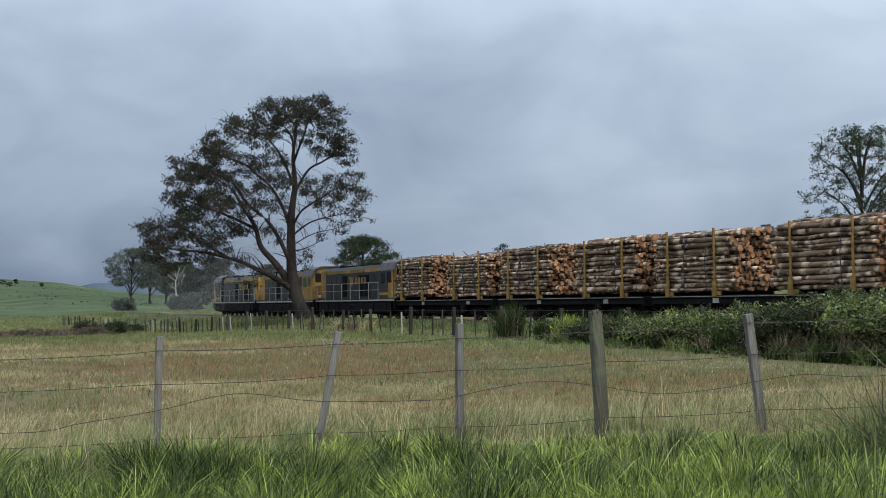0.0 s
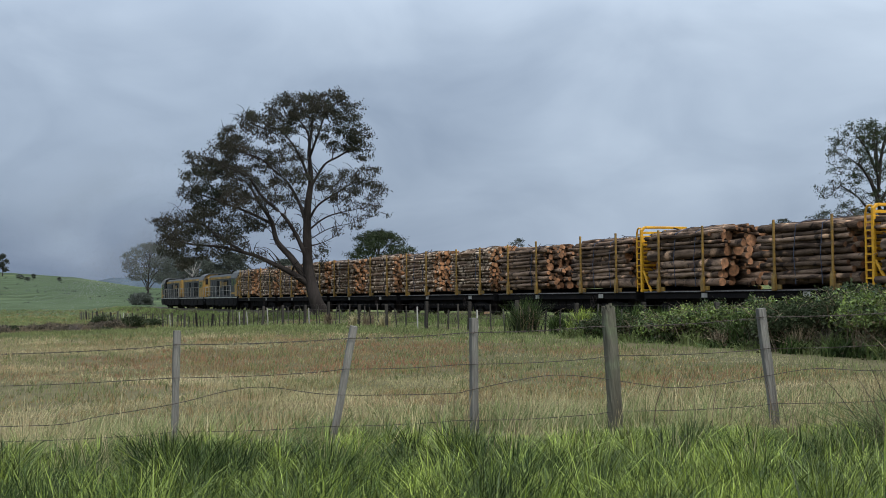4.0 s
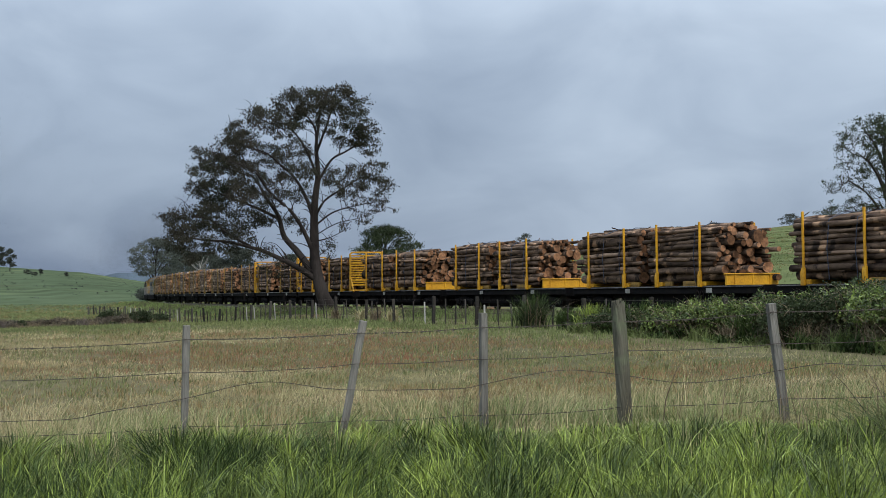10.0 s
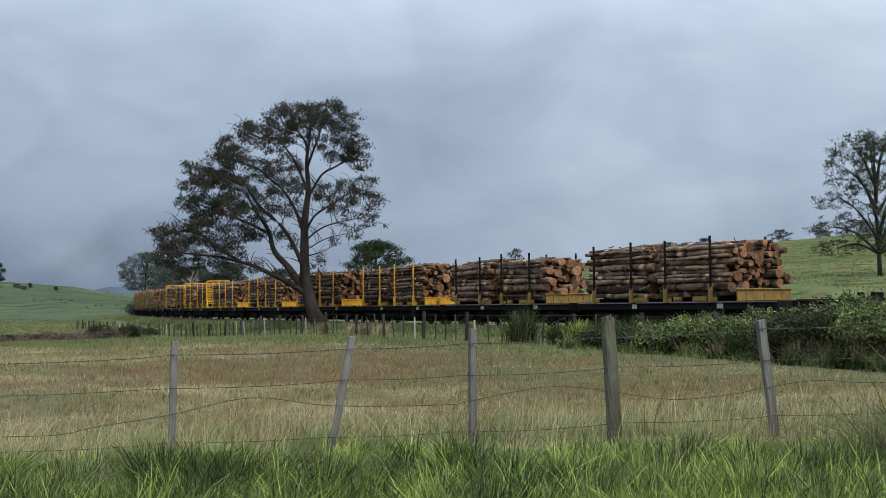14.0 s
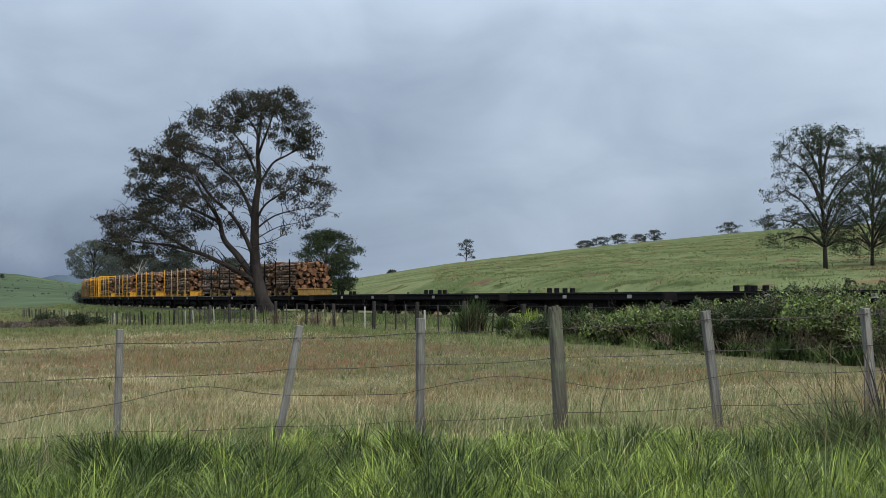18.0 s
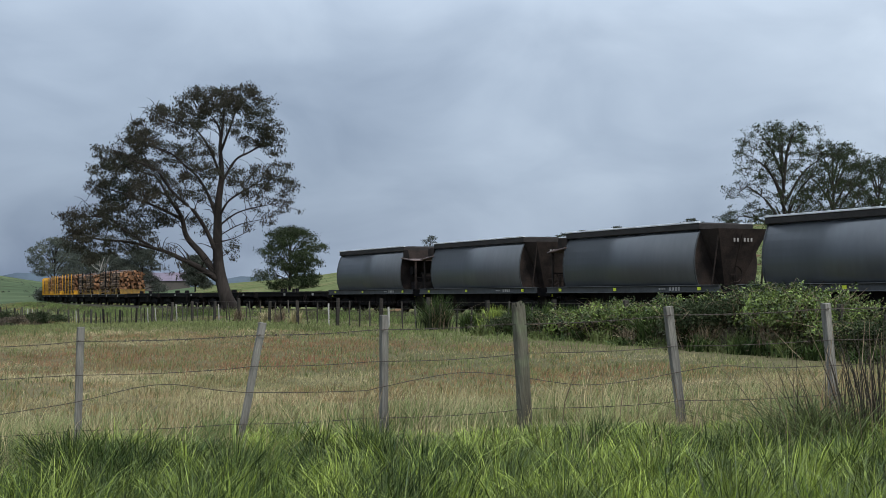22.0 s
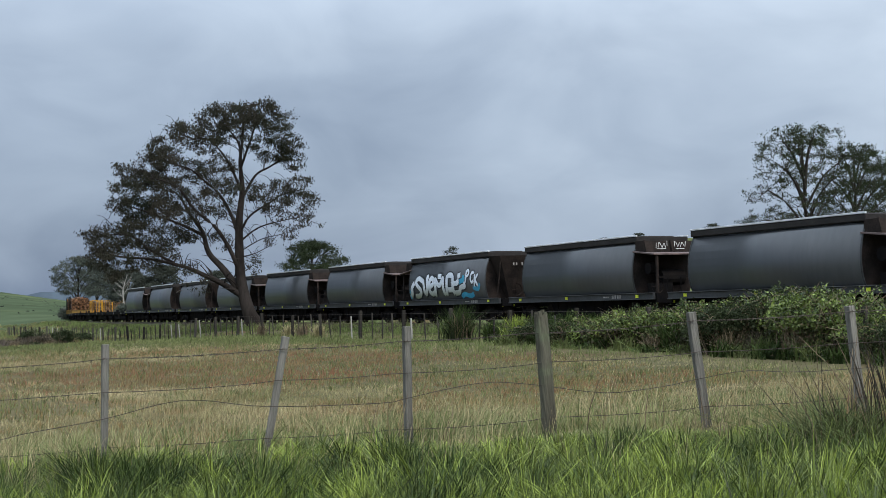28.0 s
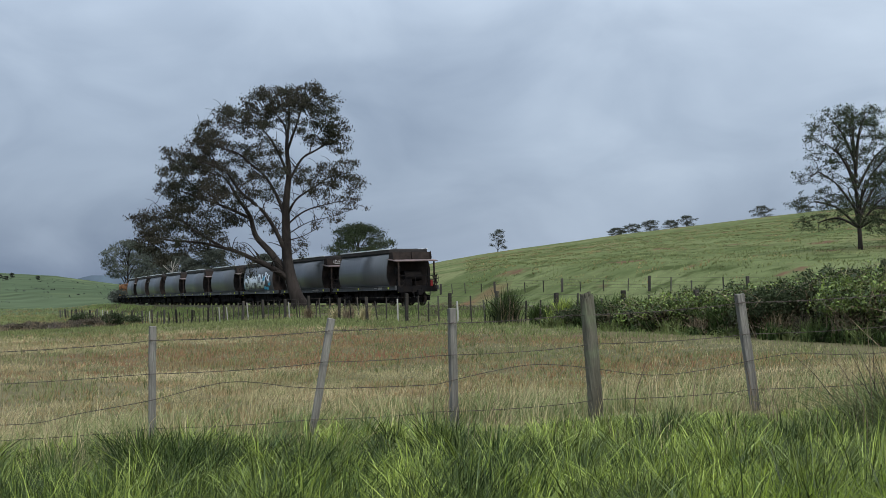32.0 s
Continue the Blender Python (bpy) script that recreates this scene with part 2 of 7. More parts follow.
M_LEAF_GREEN = leafy(material("green_leaves", (0.04, 0.053, 0.024), (0.024, 0.033, 0.016), 0.65, scale=0.4, fine_scale=3, bump=0, vary=0.45, island=True, spec=0.06), 0.2)
# grey-green gum leaves, with distance haze mixed into both base colours
M_LEAF_FAR = leafy(material("hazed_grey_green_gum_leaves", (0.062, 0.07, 0.056), (0.042, 0.048, 0.038), 0.65, scale=0.1, fine_scale=1, bump=0, vary=0.35, island=True, spec=0.06), 0.2)
M_LEAF_GROVE = leafy(material("haze_paled_gum_leaves", (0.095, 0.107, 0.087), (0.062, 0.072, 0.06), 0.65, scale=0.1, fine_scale=1, bump=0, vary=0.35, island=True, spec=0.06), 0.2)
M_LEAF_BRIGHT = leafy(material("bramble_leaves", (0.15, 0.2, 0.043), (0.022, 0.04, 0.013), 0.5, scale=2.2, fine_scale=5, bump=0, vary=0.75, island=True, spec=0.25), 0.1)
M_GRASS = leafy(material("lush_grass", (0.205, 0.26, 0.046), (0.034, 0.052, 0.013), 0.5, scale=1.7, fine_scale=6, bump=0, vary=0.7, island=True, spec=0.25, sharp=0.07), 0.07)
M_DRY = leafy(material("dry_grass", (0.46, 0.385, 0.225), (0.2, 0.19, 0.085), 0.8, scale=0.3, fine_scale=2, bump=0, vary=0.42, island=True,
                       patches=[((0.27, 0.155, 0.08), 0.25, 0.54, 0.66)], spec=0.1), 0.22)


# ---- mesh tools ----
def box(bm, c, s, m=None):
    """A box of size s about c; m: a matrix about the centre."""
    t = Matrix.Translation(c) @ (m or Matrix()) @ Matrix.Diagonal((*s, 1))
    return bmesh.ops.create_cube(bm, size=1, matrix=t)["verts"]


def bevelled(bm, width=0.02):
    bmesh.ops.bevel(bm, geom=list(bm.edges), offset=width, segments=1, affect="EDGES", clamp_overlap=True)
    return bm


def rod(bm, p, q, r, r2=None, sides=8):
    """A round bar from p to q."""
    p, q = Vector(p), Vector(q)
    d = q - p
    t = Matrix.Translation((p + q) / 2) @ d.to_track_quat("Z", "Y").to_matrix().to_4x4()
    return bmesh.ops.create_cone(bm, cap_ends=True, segments=sides, radius1=r, radius2=r if r2 is None else r2, depth=d.length, matrix=t)["verts"]


def prism(bm, pts, x0, x1):
    """A closed outline in y, z, drawn out along x."""
    a = [bm.verts.new((x0, y, z)) for y, z in pts]
    b = [bm.verts.new((x1, y, z)) for y, z in pts]
    n = len(pts)
    for i in range(n):
        bm.faces.new((a[i], a[(i + 1) % n], b[(i + 1) % n], b[i]))
    bm.faces.new(a[::-1]), bm.faces.new(b)
    bmesh.ops.recalc_face_normals(bm, faces=bm.faces)


def mesh_of(bm, name, mat, smooth=False):
    me = bpy.data.meshes.new(name)
    bm.to_mesh(me)
    bm.free()
    for q in mat if isinstance(mat, (list, tuple)) else [mat]:
        me.materials.append(q)
    if smooth:
        me.polygons.foreach_set("use_smooth", [True] * len(me.polygons))
    return me


def part(name, bm, mat, parent, label="", smooth=False, at=None):
    ob = new(name, bm if isinstance(bm, bpy.types.Mesh) else mesh_of(bm, name, mat, smooth))
    ob.parent = parent
    if at is not None:
        ob.matrix_local = at
    if label:
        ob["label"] = label
    return ob


def thing(name, label, category, group="", kind="", at=None):
    ob = new(name)
    if at is not None:
        ob.matrix_world = at
    return tagged(ob, label, category, group, kind)


def raw_mesh(name, verts, faces_n, idx, mat, smooth=False):
    """A mesh from numpy arrays: vertices, corner counts, corner indices."""
    me = bpy.data.meshes.new(name)
    me.vertices.add(len(verts))
    me.vertices.foreach_set("co", np.asarray(verts, np.float32).ravel())
    me.loops.add(len(idx))
    me.loops.foreach_set("vertex_index", np.asarray(idx, np.int32))
    me.polygons.add(len(faces_n))
    starts = np.concatenate([[0], np.cumsum(faces_n)[:-1]]).astype(np.int32)
    me.polygons.foreach_set("loop_start", starts)
    me.polygons.foreach_set("loop_total", np.asarray(faces_n, np.int32))
    me.materials.append(mat)
    me.update(calc_edges=True)
    if smooth:
        me.polygons.foreach_set("use_smooth", [True] * len(me.polygons))
    return me


# ---- plan: the railway line ----
LINE_AZ = radians(-23.6)                       # heading of the straight, east of north
ALONG = np.array([math.sin(LINE_AZ), math.cos(LINE_AZ)])
ACROSS = np.array([math.cos(LINE_AZ), -math.sin(LINE_AZ)])
LINE_D = 29.4                                  # the camera's distance from the centre line
RAIL_Z = 0.6
EASE_S, EASE_L, CURVE_R, CURVE_END = 51.5, 228.0, 307.0, radians(25.0)   # the bend tightens slowly from EASE_S on
M_UNIT = 1.06


def lay_line():
    """The centre line every half metre from EASE_S on: distance, x, y, heading."""
    s = EASE_S + np.arange(0, 440, 0.5)
    bend_ = np.clip((s - EASE_S) / EASE_L, 0, 1) / CURVE_R
    h = LINE_AZ + np.minimum(np.concatenate([[0], np.cumsum((bend_[1:] + bend_[:-1]) * 0.25)]), CURVE_END)
    mid = (h[1:] + h[:-1]) / 2
    x0, y0 = ALONG * EASE_S + ACROSS * LINE_D
    return s, x0 + np.concatenate([[0], np.cumsum(np.sin(mid) * 0.5)]), y0 + np.concatenate([[0], np.cumsum(np.cos(mid) * 0.5)]), h


LINE = lay_line()


def line_at(s):
    """Place (x, y) and heading of the centre line at s metres."""
    if s <= EASE_S:
        return ALONG * s + ACROSS * LINE_D, LINE_AZ
    return np.array([np.interp(s, LINE[0], LINE[1]), np.interp(s, LINE[0], LINE[2])]), float(np.interp(s, LINE[0], LINE[3]))


def off_line(s, d, z=0.0):
    """The point at s along the line and d metres to its near side."""
    p, h = line_at(s)
    return Vector((p[0] - d * math.cos(h), p[1] + d * math.sin(h), z))


# ---- ground ----
def smooth(a, b, v):
    u = np.clip((v - a) / (b - a), 0, 1)
    return u * u * (3 - 2 * u)


def ground_z(x, y):
    x, y = np.asarray(x, float), np.asarray(y, float)
    r = np.hypot(x, y)
    az = np.degrees(np.arctan2(x, y))
    s = x * ALONG[0] + y * ALONG[1]
    q = x * ACROSS[0] + y * ACROSS[1]
    z = -0.34 * smooth(5, 8.5, y) * (1 - smooth(12.2, 14.4, y)) + 0.03 * np.clip(x, -14, 14) * (1 - smooth(16, 26, r)) - 0.05 * (1 - smooth(12, 20, r)) + 0.3 * smooth(15, 42, y) + 0.05 * np.sin(x * 0.35 + y * 0.21) * smooth(14, 24, y)
    # the far hill on the right, its crest some 330 m off
    right = np.interp(az, [-9.6, -8.4, -6, -5, -1.4, 3, 9, 14.8, 18, 26, 40, 70], [0.1, 0.28, 0.67, 0.74, 0.98, 1.55, 2.2, 2.7, 2.95, 3.2, 3.0, 0])
    rise = np.clip((r - 47) / (330 - 47), 0, 1.6)
    rise = np.where(rise < 1, rise * (1.12 - 0.12 * rise), 1 + 0.25 * (rise - 1))
    fade = smooth(31.5, 40, q)
    z = z + right / 57.3 * 330 * rise * fade * np.where(r < 47, 0, 1) + 1.1 * smooth(40, 60, r) * fade * smooth(-6, 4, az)
    # the green hill on the left, far beyond the line
    left = np.interp(az, [-60, -30, -19.5, -16, -13.5, -11, -8, -6], [1.4, 1.5, 1.2, 0.95, 0.58, 0.4, 0.27, 0.0])
    z = z + left / 57.3 * 640 * np.clip((r - 250) / 390, 0, 1.25) ** 1.15
    # the field falls away to the west, up to the bank of the line
    dip = smooth(4, 13, -az) * smooth(48, 95, r) * (1 - smooth(170, 250, r)) * np.maximum(smooth(13.9, 16.0, -az), 1 - smooth(22.5, 27.5, q))
    return z - 0.95 * np.where(az > -60, dip, 0.0)


def make_ground():
    # rings of the sheet, finer near the camera, out to the horizon
    rr = np.concatenate([np.linspace(0.02, 60, 90), np.geomspace(61, 1200, 90), [2000, 4000]])
    aa = np.radians(np.concatenate([np.linspace(-180, -40, 29)[:-1], np.linspace(-40, 42, 165), np.linspace(42, 180, 29)[1:]]))
    R2, A2 = np.meshgrid(rr, aa, indexing="ij")
    X, Y = R2 * np.sin(A2), R2 * np.cos(A2)
    Z = ground_z(X, Y)
    n, m = len(rr), len(aa)
    v = np.stack([X, Y, Z], -1).reshape(-1, 3)
    i, j = np.meshgrid(np.arange(n - 1), np.arange(m - 1), indexing="ij")
    a = i * m + j
    quads = np.stack([a, a + 1, a + m + 1, a + m], -1).reshape(-1, 4)[:, ::-1]
    me = raw_mesh("ground", v, np.full(len(quads), 4), quads.ravel(), M_GROUND, True)
    me.materials.append(M_HILL)
    cx, cy = v[quads].mean(1)[:, 0], v[quads].mean(1)[:, 1]
    qq = cx * ACROSS[0] + cy * ACROSS[1]
    far = ((qq > 33) | (np.hypot(cx, cy) > 105)).astype(np.int32)
    me.materials.append(M_HILL_GREEN)
    far[(np.hypot(cx, cy) > 190) & (np.degrees(np.arctan2(cx, cy)) < -7)] = 2
    me.polygons.foreach_set("material_index", far)
    tagged(new("ground", me), "rough pasture rising into grassy hills", "ground", kind="structure")


make_ground()


def make_track():
    track = thing("railway_track", "single railway line on grey ballast", "railway track", kind="structure")
    ss = np.concatenate([np.arange(-30, 50, 10.0), np.arange(50, 480, 5.0)])
    prof = [(-2.9, -0.75), (-1.9, -0.3), (-1.45, -0.17), (1.45, -0.17), (1.9, -0.3), (2.9, -0.75)]
    bm = bmesh.new()
    rows = [[bm.verts.new(off_line(s, d, RAIL_Z + z)) for d, z in prof] for s in ss]
    for r0, r1 in zip(rows, rows[1:]):
        for k in range(len(prof) - 1):
            bm.faces.new((r0[k], r0[k + 1], r1[k + 1], r1[k]))
    bmesh.ops.recalc_face_normals(bm, faces=bm.faces)
    part("ballast", bm, M_BALLAST, track, "grey crushed stone ballast")
    for side in (-0.57, 0.57):
        bm = bmesh.new()
        rp = [(-0.035, 0.0), (0.035, 0.0), (0.035, -0.04), (0.012, -0.05), (0.012, -0.13), (0.06, -0.15), (-0.06, -0.15), (-0.012, -0.13), (-0.012, -0.05), (-0.035, -0.04)]
        rows = [[bm.verts.new(off_line(s, side + d, RAIL_Z + z)) for d, z in rp] for s in ss]
        for r0, r1 in zip(rows, rows[1:]):
            for k in range(len(rp)):
                bm.faces.new((r0[k], r0[(k + 1) % len(rp)], r1[(k + 1) % len(rp)], r1[k]))
        bmesh.ops.recalc_face_normals(bm, faces=bm.faces)
        part("rail", bm, M_RAIL, track, "worn steel rail")
    bm = bmesh.new()
    box(bm, (0, 0, 0), (0.22, 2.1, 0.13))
    sl = mesh_of(bevelled(bm, 0.015), "sleeper", M_SLEEPER)
    for k in range(230):
        s = 25 + k * 0.68
        p, h = line_at(s)
        part("sleeper", sl, None, track, at=pose(p[0], p[1], RAIL_Z - 0.2, 0, 0, 90 - math.degrees(h)))


make_track()


# ---- the train: x ahead, y to the near side, z up from the rail ----
MOVERS = []                                    # (thing, place of its middle at 16 s, half its bogie spacing, its own offset)


def mover(ob, u, half=4.2, off=(0, 0, 0)):
    MOVERS.append((ob, u * M_UNIT, half, off))
    return ob


def wheel_mesh():
    bm = bmesh.new()
    rod(bm, (0, 0.06, 0), (0, -0.06, 0), 0.42, sides=20)
    rod(bm, (0, -0.06, 0), (0, -0.09, 0), 0.45, sides=20)
    rod(bm, (0, 0.06, 0), (0, 0.1, 0), 0.11, sides=10)
    return mesh_of(bm, "wheel", M_RUST)


WHEEL = wheel_mesh()


def bogie(parent, x, base=1.75, heavy=False):
    bm = bmesh.new()
    for sy in (-0.92, 0.92):
        box(bm, (0, sy, 0.55), (base * 0.75, 0.14, 0.2))
        for k in (-1, 1):
            box(bm, (k * base / 2, sy, 0.46), (0.34, 0.17, 0.3))
            box(bm, (k * base * 0.32, sy, 0.42), (0.2, 0.12, 0.16), Matrix.Rotation(k * 0.5, 4, "Y"))
        for k in (-0.14, 0, 0.14):
            rod(bm, (k, sy, 0.28), (k, sy, 0.5), 0.06)
        box(bm, (0, sy, 0.25), (0.7, 0.16, 0.08))
    box(bm, (0, 0, 0.6), (0.4, 1.9, 0.24))
    # block added for the dark of gear and shadow between the wheels
    box(bm, (0, 0, 0.36), (base * 1.2, 0.9, 0.36))
    if heavy:
        box(bm, (0, 0, 0.75), (base * 1.5, 1.7, 0.2))
    b = part("bogie", bevelled(bm, 0.02), M_BLACK, parent, "black cast steel bogie", at=pose(x, 0, 0))
    for k in ((-1, 0, 1) if heavy else (-1, 1)):
        for sy in (-0.6, 0.6):
            part("wheel", WHEEL, None, b, at=pose(k * base / 2, sy, 0.42, 0, 0, 0 if sy > 0 else 180))
    return b


def coupler(parent, x, d):
    bm = bmesh.new()
    box(bm, (x - d * 0.3, 0, 0.78), (0.7, 0.14, 0.16))
    box(bm, (x, 0, 0.78), (0.24, 0.26, 0.3))
    rod(bm, (x - d * 0.1, 0.35, 0.85), (x + d * 0.1, 0.38, 0.45), 0.03, sides=6)
    part("coupler", bevelled(bm, 0.02), M_BLACK, parent)


def underframe(parent, length, top=1.05, sill=M_BLACK, depth=0.26):
    bm = bmesh.new()
    for sy in (-1.14, 1.14):
        box(bm, (0, sy, top - depth / 2), (length, 0.1, depth))
        box(bm, (0, sy * 1.03, top - 0.02), (length, 0.14, 0.04))
    for sy in (-0.25, 0.25):
        box(bm, (0, sy, top - 0.28), (length * 0.96, 0.12, 0.4))
    for k in range(9):
        box(bm, ((k - 4) * length / 8.3, 0, top - 0.14), (0.1, 2.2, 0.2))
    for sx in (-1, 1):
        box(bm, (sx * length / 2, 0, top - 0.17), (0.1, 2.36, 0.34))
    return part("underframe", bevelled(bm, 0.012), sill, parent)


def brake_gear(parent, x):
    bm = bmesh.new()
    rod(bm, (x - 0.5, 0.55, 0.62), (x + 0.5, 0.55, 0.62), 0.19, sides=12)
    box(bm, (x + 1.3, 0.75, 0.6), (0.5, 0.3, 0.3))
    rod(bm, (x - 2.4, 0.3, 0.5), (x + 2.4, 0.3, 0.55), 0.03, sides=6)
    part("brake_gear", bm, M_BLACK, parent)
    bm = bmesh.new()
    bmesh.ops.create_cone(bm, cap_ends=False, segments=20, radius1=0.26, radius2=0.24, depth=0.04, matrix=pose(0, 0, 0, 90))
    for k in range(3):
        box(bm, (0, 0, 0), (0.5, 0.03, 0.03), Matrix.Rotation(k * 1.05, 4, "Y"))
    part("hand_brake_wheel", bm, M_RUST, parent, "dark rusty hand brake wheel", at=pose(x - 3.0, 1.22, 0.72))


def belly(parent, x, length):
    """The deep fish-bellied beams between the bogies, and an added black box for the gear and shadow between them."""
    bm = bmesh.new()
    box(bm, (x, 0, 0.52), (length * 0.9, 0.6, 0.72))
    part("dark_fill_box", bevelled(bm, 0.02), M_BLACK, parent)
    for sy in (-0.85, 0.85):
        bm = bmesh.new()
        a = [(-0.5, 0.98), (0.5, 0.98), (0.42, 0.36), (-0.42, 0.36)]
        v0 = [bm.verts.new((x + u * length, sy - 0.05, z)) for u, z in a]
        v1 = [bm.verts.new((x + u * length, sy + 0.05, z)) for u, z in a]
        for k in range(4):
            bm.faces.new((v0[k], v0[(k + 1) % 4], v1[(k + 1) % 4], v1[k]))
        bm.faces.new(v0), bm.faces.new(v1)
        bmesh.ops.recalc_face_normals(bm, faces=bm.faces)
        for k in range(7):
            box(bm, (x + (k - 3) * length / 8, sy, 0.7), (0.05, 0.16, 0.5))
        part("belly_beam", bm, M_BLACK, parent)


LOG_MESH = {}


def log_meshes():
    """Twelve log shapes, 1 m thick scale baked in: slender ones first."""
    rng = random.Random(4)
    for kind, (r0, r1, length) in {"slender": (0.065, 0.14, 5.0), "thick": (0.075, 0.235, 4.9)}.items():
        made = []
        for k in range(9):
            r = r0 + (r1 - r0) * (k / 8) ** 1.35
            bm = bmesh.new()
            n, rings = 11, 8
            ln = length * rng.uniform(0.9, 1.05)
            bend = [(rng.uniform(-1, 1) * 0.028, rng.uniform(-1, 1) * 0.028) for _ in range(rings)]
            taper = rng.uniform(0.78, 0.95)
            rows = []
            for i in range(rings):
                u = i / (rings - 1)
                rr = r * (1 + (taper - 1) * u) if k % 2 else r * (taper + (1 - taper) * u)
                bx, bz = bend[i] if 0 < i < rings - 1 else (0, 0)
                rows.append([bm.verts.new(((u - 0.5) * ln + (rng.uniform(-0.02, 0.02) if 0 < i < rings - 1 else 0),
                                           bx + rr * math.cos(j * 2 * math.pi / n) * rng.uniform(0.88, 1.08),
                                           bz + rr * math.sin(j * 2 * math.pi / n) * rng.uniform(0.88, 1.08))) for j in range(n)])
            for a, b in zip(rows, rows[1:]):
                for j in range(n):
                    f = bm.faces.new((a[j], a[(j + 1) % n], b[(j + 1) % n], b[j]))
                    f.smooth = True
            for row in (rows[0][::-1], rows[-1]):
                f = bm.faces.new(row)
                f.material_index = 1
            bmesh.ops.recalc_face_normals(bm, faces=bm.faces)
            made.append((r, mesh_of(bm, "log", [M_BARK[kind == "thick"], M_CUT_DARK if kind == "thick" else M_CUT])))
        LOG_MESH[kind] = made


log_meshes()


def log_stack(kind, rng, height, crown=0.12):
    """A load of logs lying lengthwise; its parts are the logs. Base at the bolster tops."""
    slender = kind == "slender"
    st = thing("log_stack", "load of slender pine logs strapped between stakes" if slender else "load of thick bark-covered logs strapped between stakes",
               "logs", "log loads on the train")
    meshes = LOG_MESH[kind]
    peak = edge = 0.0
    laid = np.zeros((0, 3))
    misses = 0
    while misses < 7:                          # each log rolls into the lowest hollow
        low = not len(laid) or laid[:, 1].max() < 0.45
        k = min(8, max(0, int(rng.gauss(3.0 if slender else 3.9 if low else 2.3, 2.4)) - misses))
        if not slender and rng.random() < 0.1:
            k = 8
        r, me = meshes[k]
        ys = np.linspace(-1.2 + r, 1.2 - r, 43) + rng.uniform(-0.02, 0.02)
        zs = np.full(43, r)
        if len(laid):
            dy = np.abs(ys[:, None] - laid[None, :, 0])
            reach = (r + laid[None, :, 2]) * 0.95
            rest = laid[None, :, 1] + np.sqrt(np.maximum(reach ** 2 - dy ** 2, 0))
            zs = np.maximum(r, np.where(dy < reach, rest, 0).max(axis=1))
        top = height + crown * (1.3 - 2.0 * (ys / 1.2) ** 2)
        fits = np.where(zs + r < top + 0.05, zs, 99.0)
        b = int(np.argmin(fits))
        if fits[b] > 50:
            misses += 1
            continue
        y, zz = float(ys[b]), float(zs[b])
        laid = np.vstack([laid, (y, zz, r)])
        m = pose(rng.gauss(0, 0.13 if slender else 0.22) + (rng.uniform(-0.6, 0.45) if rng.random() < 0.1 else 0), y, zz, rng.uniform(0, 360), rng.gauss(0, 0.6), rng.gauss(0, 0.6) + (180 if rng.random() < 0.5 else 0))
        part("log", me, None, st, at=m)
        peak = max(peak, zz + r * 0.95)
        edge = max(edge, zz + r) if abs(y) > 0.75 else edge
    bm = bmesh.new()                           # torn bark hanging off the logs
    half = 2.2 if slender else 2.4
    for k in range(12 if slender else 22):
        c = Vector((rng.uniform(-half, half), rng.choice((1.0, 1.0, -1.0)) * rng.uniform(1.14, 1.2), rng.uniform(0.1, height)))
        if k % 4 == 0:
            c = Vector((rng.uniform(-half, half), rng.uniform(-0.9, 0.9), height + rng.uniform(0.1, 0.22)))
        box(bm, c, (rng.uniform(0.2, 0.7), 0.012, rng.uniform(0.02, 0.05)), Matrix.Rotation(rng.gauss(0, 0.35), 4, "Y") @ Matrix.Rotation(rng.gauss(0, 0.25), 4, "Z"))
    part("loose_bark", bm, M_BARK[not slender], st)["kind"] = "stuff"
    for k, sx in enumerate((-0.9, 0.45)):
        if rng.random() < 0.85:
            bm = bmesh.new()
            pts = [(sx, 1.2, 0.0), (sx + 0.03, 1.25, height * 0.5), (sx, 1.16, edge - 0.12), (sx, 0.85, edge + 0.01), (sx, 0.4, peak + 0.01), (sx, -0.4, peak + 0.01), (sx, -0.85, edge), (sx, -1.16, edge - 0.12), (sx, -1.24, 0.0)]
            for p, q in zip(pts, pts[1:]):
                rod(bm, p, q, 0.016, sides=5)
            part("strap", bm, M_STRAP, st, "dark webbing strap")
    return st


def stake_pair(parent, x, top, mat, low=1.05, foot=True):
    """A bolster across the deck with a stake at either end."""
    bm = bmesh.new()
    box(bm, (x, 0, low + 0.1), (0.16, 2.4, 0.2))
    part("bolster", bevelled(bm, 0.015), M_BLACK if mat is not M_YELLOW else M_YELLOW, parent)
    for sy in (-1, 1):
        bm = bmesh.new()
        box(bm, (x, sy * 1.27, (low + top) / 2), (0.075, 0.08, top - low))
        if foot:
            shoe = bmesh.new()
            prism_pts = [(sy * 1.22, low), (sy * 1.33, low), (sy * 1.33, low + 0.42), (sy * 1.29, low + 0.6), (sy * 1.22, low + 0.6)]
            prism(shoe, prism_pts, x - 0.07, x + 0.11)
            box(shoe, (x - 0.16, sy * 1.2, low + 0.12), (0.24, 0.08, 0.16))
        stake = part("stake", bevelled(bm, 0.012), mat, parent)
        if foot:
            part("stake_shoe", bevelled(shoe, 0.012), M_YELLOW if mat is M_YELLOW else M_STAKE_DULL, stake)


